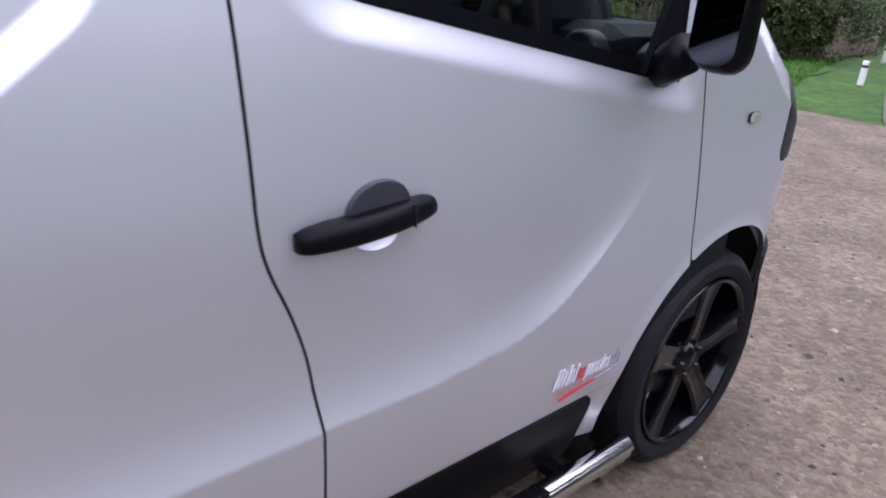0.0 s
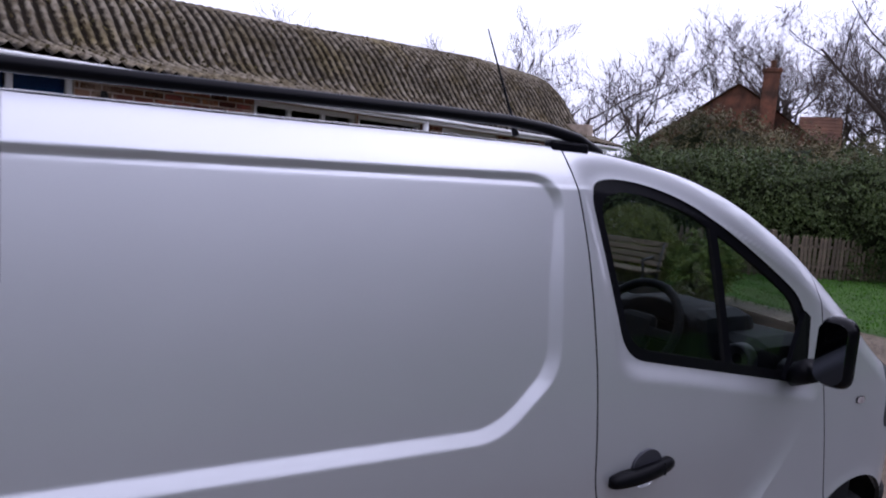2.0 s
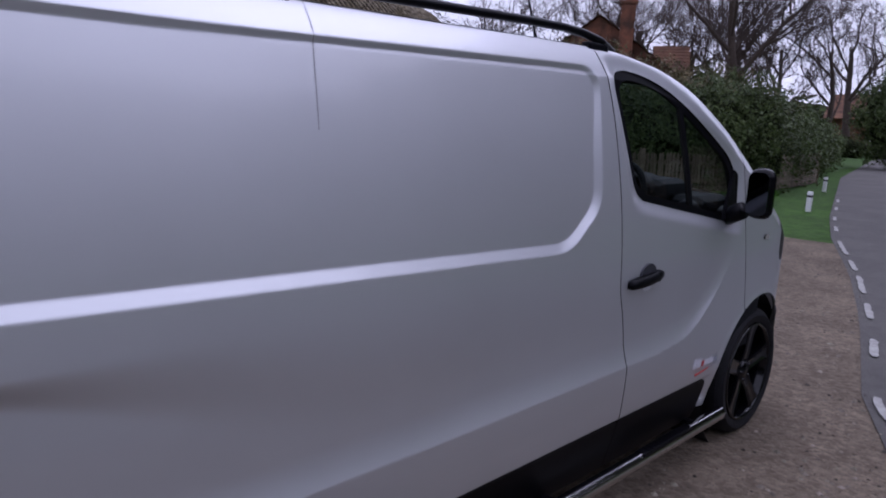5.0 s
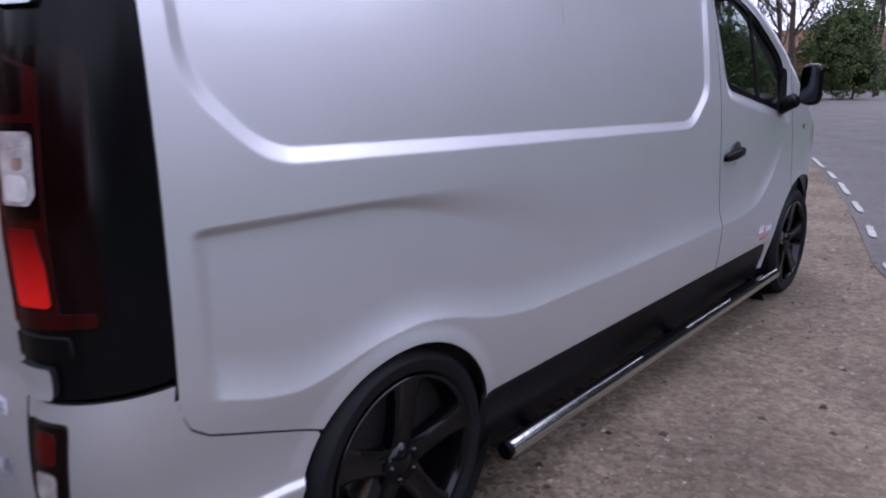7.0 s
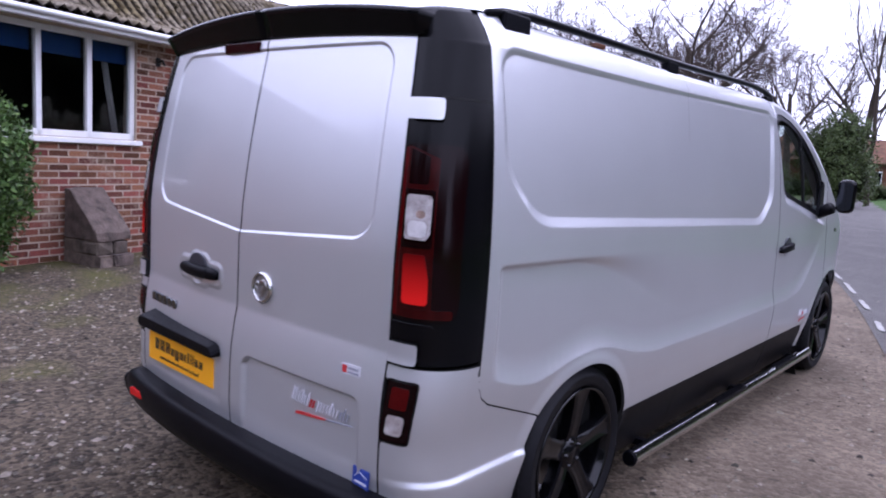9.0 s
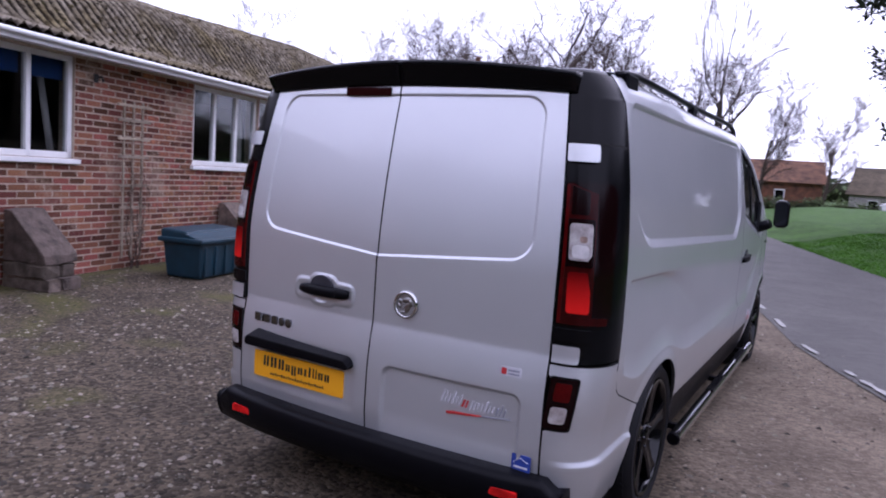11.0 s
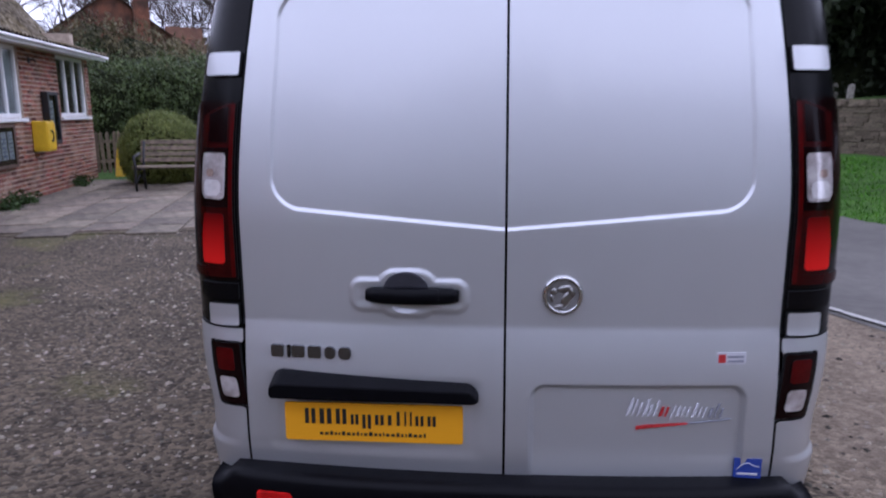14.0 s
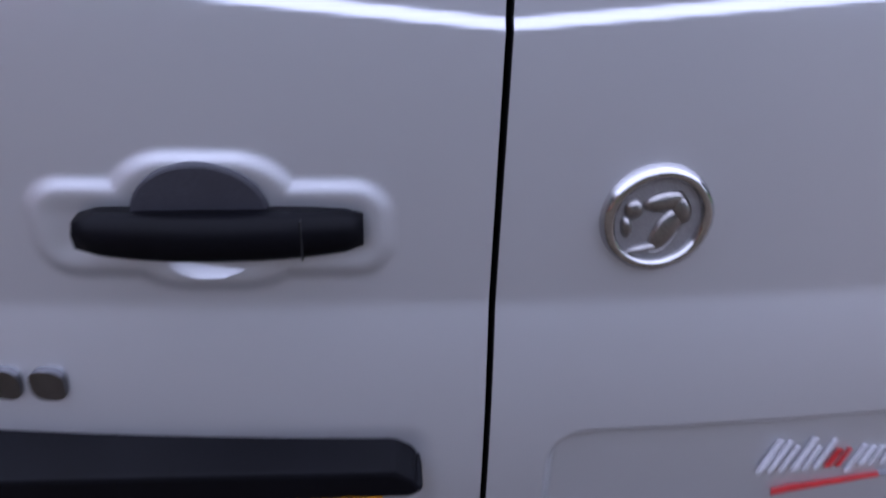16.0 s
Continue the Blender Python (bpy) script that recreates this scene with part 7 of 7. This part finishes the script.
# ---- churchyard wall, graves, trees ----
WALL_PTS = [(4.1, 19.4), (5.5, 15.0), (7.1, 11.7), (10.0, 6.4), (14.0, -0.5), (19.0, -9.5)]
stone_walls = []
for k, (a, b) in enumerate(zip(WALL_PTS, WALL_PTS[1:])):
    d = Vector((b[0] - a[0], b[1] - a[1], 0))
    ang = math.degrees(math.atan2(d.y, d.x))
    base = 0.42
    wseg = thing("churchyard_wall", "old brown rubble stone wall round the churchyard", "stone wall", "churchyard wall", "structure", m=pose(a[0], a[1], base, 0, 0, ang))
    part("core", boxed(0, d.length, 0.03, 0.42, -0.3, 1.10), STONE, wseg)
    stone_walls.append((wseg, d.length, k))

gs = random.Random(12)
g_mesh = []
for style in range(3):
    pts = [(-0.3, -0.2), (0.3, -0.2)]
    if style == 0:
        pts += [(0.3 * math.cos(a), 0.75 + 0.22 * math.sin(a)) for a in np.linspace(0, math.pi, 9)]
    elif style == 1:
        pts += [(0.3, 0.8), (0.22, 0.9), (0.1, 0.95), (-0.1, 0.95), (-0.22, 0.9), (-0.3, 0.8)]
    else:
        pts += [(0.27, 0.86), (0.21, 0.90)] + [(0.20 * math.cos(a), 0.93 + 0.17 * math.sin(a)) for a in np.linspace(0.2, math.pi - 0.2, 7)] + [(-0.21, 0.90), (-0.27, 0.86)]
    g = tagged(part("gravestone", prism(pts, -0.06, 0.06, 0.012), GRAVESTONE), "leaning old grey gravestone behind the churchyard wall", "gravestone", "gravestones")
    g_mesh.append(g)

def wall_x(y):
    return float(np.interp(y, [p[1] for p in WALL_PTS[::-1]], [p[0] for p in WALL_PTS[::-1]]))


def bank_z(x, y):
    return 1.44 + 0.05 * max(0.0, x - wall_x(y) - 0.4)


sheet_grid("churchyard_grass", list(np.linspace(0, 1, 16)), list(np.arange(-9.0, 19.5, 0.75)), lambda u, y: (wall_x(y) + 0.38 + 13 * u, y, bank_z(wall_x(y) + 0.38 + 13 * u, y) + 0.05 * noise.noise(Vector((u * 9, y, 4)))), GRASS_SOIL, "raised rough grass of the churchyard behind its wall", "grass")
# along, across and up sizes with the bearing and distance of each stone
graves = [(15.2, 23.0, 0.5, 0.45), (16.4, 21.0, 0.35, 0.55), (17.4, 20.5, 0.45, 0.85), (18.3, 19.8, 0.6, 0.62), (19.4, 19.6, 1.05, 0.88), (21.2, 18.8, 1.1, 0.98), (22.1, 21.5, 0.9, 1.15), (24.0, 22.5, 0.8, 0.8), (26.6, 17.2, 0.95, 0.95), (28.8, 19.0, 0.9, 0.8), (30.5, 17.5, 0.7, 0.7), (33.0, 18.5, 1.0, 0.9), (36.0, 16.5, 0.8, 0.8), (23.2, 25.0, 0.9, 0.9)]
for k, (bearing, dist, wide, tall) in enumerate(graves):
    x, y = 0.4 + dist * math.sin(math.radians(bearing)), -2.1 + dist * math.cos(math.radians(bearing))
    m = pose(x, y, bank_z(x, y) - 0.03, gs.uniform(-6, 6), gs.uniform(-6, 6), -25 + gs.uniform(-12, 12)) @ Matrix.Diagonal((wide, 1.0, tall, 1))
    if k < 3:
        g_mesh[k].matrix_world = m
    else:
        copy_thing(g_mesh[k % 3], m)

def big_evergreen(name, label, seed, m, crown, count, size, trunk_r, tall):
    t = thing(name, label, "tree", m=m)
    pts = [(0, 0, -0.3), (0.05, 0, tall * 0.3), (-0.05, 0.1, tall * 0.6), (0.1, 0, tall * 0.95)]
    v, f = tube(pts, [trunk_r * 1.25, trunk_r, trunk_r * 0.8, trunk_r * 0.3], 14)
    raw("trunk", v, f, BARK, t, "grey-brown bark", smooth=True)
    rng = random.Random(seed)
    vv, ff = [], []
    for k in range(14):
        z = tall * rng.uniform(0.3, 0.9)
        a = rng.uniform(0, 6.28)
        l = rng.uniform(1.5, 3.2)
        p, q = tube([(0, 0, z), (l * 0.5 * math.cos(a), l * 0.5 * math.sin(a), z + 0.3), (l * math.cos(a), l * math.sin(a), z + 0.1)], [0.12, 0.07, 0.03], 5)
        ff += [tuple(i + len(vv) for i in qq) for qq in q]
        vv += p
    raw("limbs", vv, ff, BARK, t, smooth=True)
    v, f = leaf_cloud(seed, crown, count, size, 0.5)
    raw("crown", v.tolist(), f.tolist(), YEW, t, "dark needled sprays with gaps", kind="stuff")
    return t


def crown_blobs(seed, n, rx, rz, z0, z1, s0, s1):
    r = random.Random(seed)
    out = []
    for k in range(n):
        a, d = r.uniform(0, 6.283), math.sqrt(r.random())
        s = r.uniform(s0, s1)
        out.append((rx * d * math.cos(a), rx * d * math.sin(a), r.uniform(z0, z1), s, s, s * 0.7))
    return out


big_evergreen("yew_tree", "very dark old yew at the end of the churchyard wall", 51, pose(5.5, 23.0, 0.9), crown_blobs(1, 84, 4.0, 1, 2.6, 12.0, 0.55, 1.2), 86000, 0.105, 0.3, 13)
big_evergreen("tall_tree", "tall brown trunk standing before dark yews", 58, pose(5.2, 18.2, 0.9, 0, -4.5, 0), crown_blobs(9, 16, 3.0, 1, 9.5, 14.0, 1.0, 1.8), 9000, 0.14, 0.20, 14)
big_evergreen("yew_tree", "broad dark yew over the graves", 52, pose(12.3, 21.5, 1.1), crown_blobs(2, 52, 4.8, 1, 1.6, 15.0, 1.2, 2.2), 76000, 0.16, 0.4, 14)
big_evergreen("yew_tree", "dark yew further back in the churchyard", 53, pose(9.4, 27.5, 1.1), crown_blobs(3, 50, 4.6, 1, 1.6, 15.0, 1.2, 2.2), 72000, 0.18, 0.4, 14)
# three unseen yews, added so the van side reflects less sky
big_evergreen("yew_tree", "unseen broad yew added along the wall, darkening the side of the van", 54, pose(17.0, 12.5, 1.1), crown_blobs(4, 32, 4.4, 1, 1.4, 5.4, 1.2, 2.0), 26000, 0.19, 0.4, 5.5)
big_evergreen("yew_tree", "unseen old yew added by the wall, darkening the side of the van", 55, pose(19.5, 4.0, 1.1), crown_blobs(5, 32, 4.4, 1, 1.4, 5.6, 1.2, 2.0), 24000, 0.2, 0.4, 5.5)
big_evergreen("yew_tree", "unseen yew added at the churchyard corner, darkening the side of the van", 56, pose(22.5, -4.5, 1.1), crown_blobs(6, 32, 4.4, 1, 1.4, 5.4, 1.2, 2.0), 22000, 0.2, 0.4, 5.5)
shrub("yew_hedge", "dark clipped hedge deep in the churchyard", "hedge", 57, [(8.5 + 2.6 * k, 25.5 - 3.2 * k, 2.4, 2.4, 2.0, 2.2) for k in range(4)], 24000, 0.12, YEW, stems=False, shrink=0.92)

# bare trees
t1 = plant_bare("bare_tree", "large leafless tree with spreading limbs by the lane", 61, 13.5, 0.34, pose(-13.2, 37.0, 0), 5, 0.8, "bare trees")
t2 = plant_bare("bare_tree", "leafless tree with fine upright twigs", 62, 10.5, 0.20, pose(-22.5, 37.5, 0), 5, 0.62, "bare trees")
t3 = plant_bare("bare_tree", "thin leafless garden tree behind the hall", 63, 6.8, 0.15, pose(-15.6, 18.6, 0), 4, 0.8, "bare trees")
for src, x, y, s_, turn in ((t2, -16.5, 41, 1.05, 80), (t2, -11.5, 45, 1.1, 200), (t1, -8.5, 52, 1.0, 120), (t2, -19.5, 43, 1.1, 10), (t1, -24.5, 44, 0.9, 260), (t2, -28.0, 35, 0.9, 150), (t3, -17.8, 15.2, 0.95, 100), (t2, -6.0, 62, 1.1, 40), (t1, -15.0, 60, 0.95, 300), (t2, -1.5, 70, 1.0, 90), (t3, -20.0, 12.0, 1.2, 190), (t2, -34, 30, 1.0, 60), (t1, -27.0, 52, 1.0, 20), (t2, -14.2, 43, 1, 130), (t1, -18.0, 48, 1, 70), (t2, -25.0, 40, 1, 330)):
    copy_thing(src, pose(x, y, 0, 0, 0, turn) @ Matrix.Diagonal((1, 1, 1, 1)))
plant_bare("bare_tree", "tall slender leafless tree beside the far lane", 64, 17.0, 0.16, pose(-6.6, 47.0, 0), 4, 0.35, "bare trees")
shrub("holly_tree", "dark green holly tree beside the lane", "tree", 71, [(0, 0, 2.2, 1.6, 1.6, 1.8), (0.3, 0.4, 3.6, 1.3, 1.3, 1.5), (-0.5, 0, 3.0, 1.2, 1.2, 1.4), (0.9, -0.3, 1.5, 1.3, 1.3, 1.3)], 15000, 0.085, LEAF, pose(-7.4, 41.0, 0), shrink=0.75)
shrub("far_hedge", "long low clipped hedge across the far end of the lane", "hedge", 72, [(-22 + 2.5 * k, 56 + 0.9 * k, 0.6, 1.7, 1.2, 0.9) for k in range(14)], 16000, 0.12, LEAF, stems=False, shrink=0.92)
shrub("lane_hedge", "rough brown-green hedge along the far lane", "hedge", 73, [(-9.4 - 0.42 * 2.5 * k, 32 + 2.5 * k, 1.0, 1.5, 1.7, 1.2 + 0.3 * (k % 3)) for k in range(9)], 16000, 0.1, LEAF, stems=False, shrink=0.9)
shrub("brown_bush", "leafless brown bush beside the churchyard gate", "bush", 74, [(0, 0, 1.5, 1.3, 1.2, 1.5), (-0.5, 0, 2.4, 0.8, 0.8, 0.9), (0.5, 0, 2.2, 0.9, 0.9, 0.8)], 9000, 0.05, WOOD_GREY, pose(5.3, 34.0, 0.7), shrink=0.5)
shrub("far_wood", "grey-green woods on the horizon", "woods", 75, [(-260 + 26 * k, 330 + 40 * math.sin(k * 1.7), 4, 20, 14, 9 + 3 * math.sin(k * 2.3)) for k in range(24)], 26000, 1.1, LEAF, stems=False, shrink=0.95)
# added out of view to keep bright sky off the rear doors
shrub("yard_wood", "unseen trees behind the yard, added to darken what the rear doors reflect", "woods", 76, [(-16 + 4.2 * k, -21 - 1.5 * math.sin(k), 4.5, 3.2, 2.4, 5.7 + 0.9 * math.sin(k * 2.1)) for k in range(11)], 26000, 0.2, LEAF, stems=False, shrink=0.92)

# parked cars far off
def far_car(m, label):
    c = thing("parked_car", label, "car", "parked cars", m=m)
    prof = [(-2.1, 0.35), (-2.15, 0.75), (-1.9, 0.95), (-1.2, 1.05), (-0.6, 1.42), (0.8, 1.45), (1.5, 1.02), (2.1, 0.85), (2.2, 0.4)]
    part("body", prism(prof, -0.85, 0.85, 0.06), CAR_WHITE, c, "white car body")
    part("side_windows", prism([(-1.0, 1.05), (-0.55, 1.36), (0.75, 1.38), (1.25, 1.05)], -0.862, 0.862), GLOSS_BLACK, c)
    for x in (-1.35, 1.35):
        for s in (-1, 1):
            v, f = lathe([(0.0, 0.70 * s), (0.2, 0.87 * s), (0.31, 0.87 * s), (0.31, 0.66 * s)], "y", 20)
            raw("wheel", [(a + x, b, z + 0.31) for a, b, z in v], f, RUBBER, c)
    return c


car = far_car(pose(7.5, 58.0, 0.75, 0, 0, 8), "white estate car parked far beyond the grass")
copy_thing(car, pose(5.0, 60.5, 0.75, 0, 0, 5))
gate = thing("churchyard_gate", "dark wooden gatepost at the end of the wall", "gatepost", m=pose(4.4, 22.5, 0.45))
part("post", boxed(-0.19, 0.19, -0.19, 0.19, 0, 1.6, 0.04), BARK, gate)

# ---- loose gravel and grass ----
rng = np.random.default_rng(9)
n = 40000
px, py = rng.uniform(-6.5, 5.0, n * 2), rng.uniform(-5.0, 11.5, n * 2)
dist = np.hypot(px - 1.2, py - 1.0)
ok = (px > hall_x(py) + 0.2) & (px < kerb_x(py) + 0.6) & (rng.random(n * 2) < np.clip(1.25 - dist / 9, 0.12, 1) * np.where(px + 0.34 * py > 1.3, 0.42, 1.0)) & ~((np.abs(px) < 0.85) & (py > 0.1) & (py < 5.1))
px, py = px[ok][:n], py[ok][:n]
size = rng.lognormal(math.log(0.0105), 0.5, len(px)).clip(0.004, 0.032)
verts, faces = [], []
octa = np.array([(1, 0, 0), (0.2, 1, 0), (-1, 0.15, 0), (-0.1, -1, 0), (0.1, 0.05, 0.5)])
ang = rng.uniform(0, 6.283, len(px))
for x, y, s, a in zip(px, py, size, ang):
    b = len(verts)
    c, d = math.cos(a) * s, math.sin(a) * s
    z0 = 0.003
    for vx, vy, vz in octa:
        verts.append((x + vx * c - vy * d * 0.8, y + vx * d + vy * c * 0.8, z0 + vz * s))
    faces += [(b, b + 1, b + 4), (b + 1, b + 2, b + 4), (b + 2, b + 3, b + 4), (b + 3, b, b + 4)]
PEBBLE = mat("pebbles", (0.190, 0.166, 0.132), 0.95, vary=0.4, scale=20, per_piece=0.85, spec=0.2)
tagged(raw("loose_stones", verts, faces, PEBBLE), "loose grey and brown stones on the gravel yard", "gravel", "", "stuff")


def blades(name, label, pts, tall, seed):
    r = np.random.default_rng(seed)
    v, f = [], []
    for x, y, z in pts:
        b = len(v)
        a = r.uniform(0, 6.283)
        w, h = 0.012, tall * r.uniform(0.5, 1.2)
        lx, ly = r.normal(0, 0.03), r.normal(0, 0.03)
        v += [(x - w * math.cos(a), y - w * math.sin(a), z), (x + w * math.cos(a), y + w * math.sin(a), z), (x + lx, y + ly, z + h)]
        f.append((b, b + 1, b + 2))
    return tagged(raw(name, v, f, BLADES), label, "grass", "", "stuff")


r = np.random.default_rng(3)
pts = []
for k in range(42000):
    y, u = r.uniform(2.0, 24.0), r.random()
    x = float(kerb_x(y)) + LANE - 0.05 + 3.0 * u
    pts.append((x, y, float(height(np.array(x), np.array(y)))))
blades("verge_grass", "short bright green grass blades on the bank", pts, 0.06, 3)
pts = []
for k in range(16000):
    y, u = r.uniform(12.0, 26.0), r.random()
    a, b = -7.5, float(kerb_x(y)) - 1.3
    pts.append((a + (b - a) * u, y, 0.02))
blades("lawn_grass", "short green grass blades on the lawn", pts, 0.06, 4)

# ---- paving, bricks and stones, piece by piece ----
paving = thing("pavement", "old stained paving slabs outside the hall", "pavement", kind="structure")
part("bedding", boxed(0.0, 7.0, 0.05, 4.2, -0.02, 0.012, 0, at_hall(5.2, 0.0) @ pose(0, 0, 0, 0, 0, 0) @ Matrix.Diagonal((1, -1, 1, 1))), GRAVEL, paving)
rng = random.Random(14)
slab_mesh = bpy.data.meshes.new("slab")
bm = boxed(-0.29, 0.29, -0.29, 0.29, -0.04, 0.0, 0.006)
bm.to_mesh(slab_mesh)
bm.free()
slab_mesh.materials.append(SLAB)
for i in range(13):
    for j in range(8):
        u, off = 5.35 + 0.6 * i, 0.35 + 0.6 * j
        if off > 4.6 or (i < 2 and j > 5):
            continue
        ob = new("slab", slab_mesh)
        ob.parent = paving
        ob.matrix_basis = at_hall(u + (0.3 if j % 2 else 0), off, 0.030 + rng.uniform(-0.004, 0.004)) @ pose(0, 0, 0, rng.uniform(-0.6, 0.6), rng.uniform(-0.6, 0.6), rng.uniform(-0.8, 0.8))

holes = [(a - 0.0, b + 0.0, WZ0 - 0.06, WZ1) for a, b in WINDOWS] + [(DOOR_U[0], DOOR_U[1] + 0.2, 0.0, WZ1)]
lay_pieces("brick", laid(holes, (U0, U1), (0.0, 2.50), 0.225, 0.075, 0.018, 0.004, 0.003, 21), hall_wall, BRICK, lambda p: abs(p[0] - 1.9) + 0.5 * abs(p[1] - 1.0), 0.012, 21, "courses of red bricks")
for wseg, length, k in stone_walls[:4]:
    pcs = laid([], (0, length), (-0.1, 1.05), 0.21, 0.068, 0.006, 0.03, 0.016, 30 + k, 0.5)
    core_part = wseg.children[0]
    lay_pieces("stone", pcs, core_part, STONE, (lambda p, q=k, L=length: p[0] if q else L - p[0]), 0.2, 31 + k, "rough courses of rubble stone")
    v, f = [], []
    r = random.Random(k)
    u = 0.0
    while u < length:
        w = r.uniform(0.15, 0.4)
        b = len(v)
        h = r.uniform(0.06, 0.13)
        for sz in (1.04, 1.08 + h):
            for sx, sy in ((0, -0.04), (w - 0.01, -0.04), (w - 0.01, 0.46), (0, 0.46)):
                v.append((u + sx + r.uniform(-0.02, 0.02), sy + r.uniform(-0.03, 0.03), sz + (r.uniform(-0.02, 0.02) if sz > 1.05 else 0)))
        f += [(b + 4, b + 5, b + 6, b + 7), (b, b + 1, b + 5, b + 4), (b + 1, b + 2, b + 6, b + 5), (b + 2, b + 3, b + 7, b + 6), (b + 3, b, b + 4, b + 7)]
        u += w
    raw("coping", v, f, STONE, wseg, "uneven coping stones", kind="stuff")
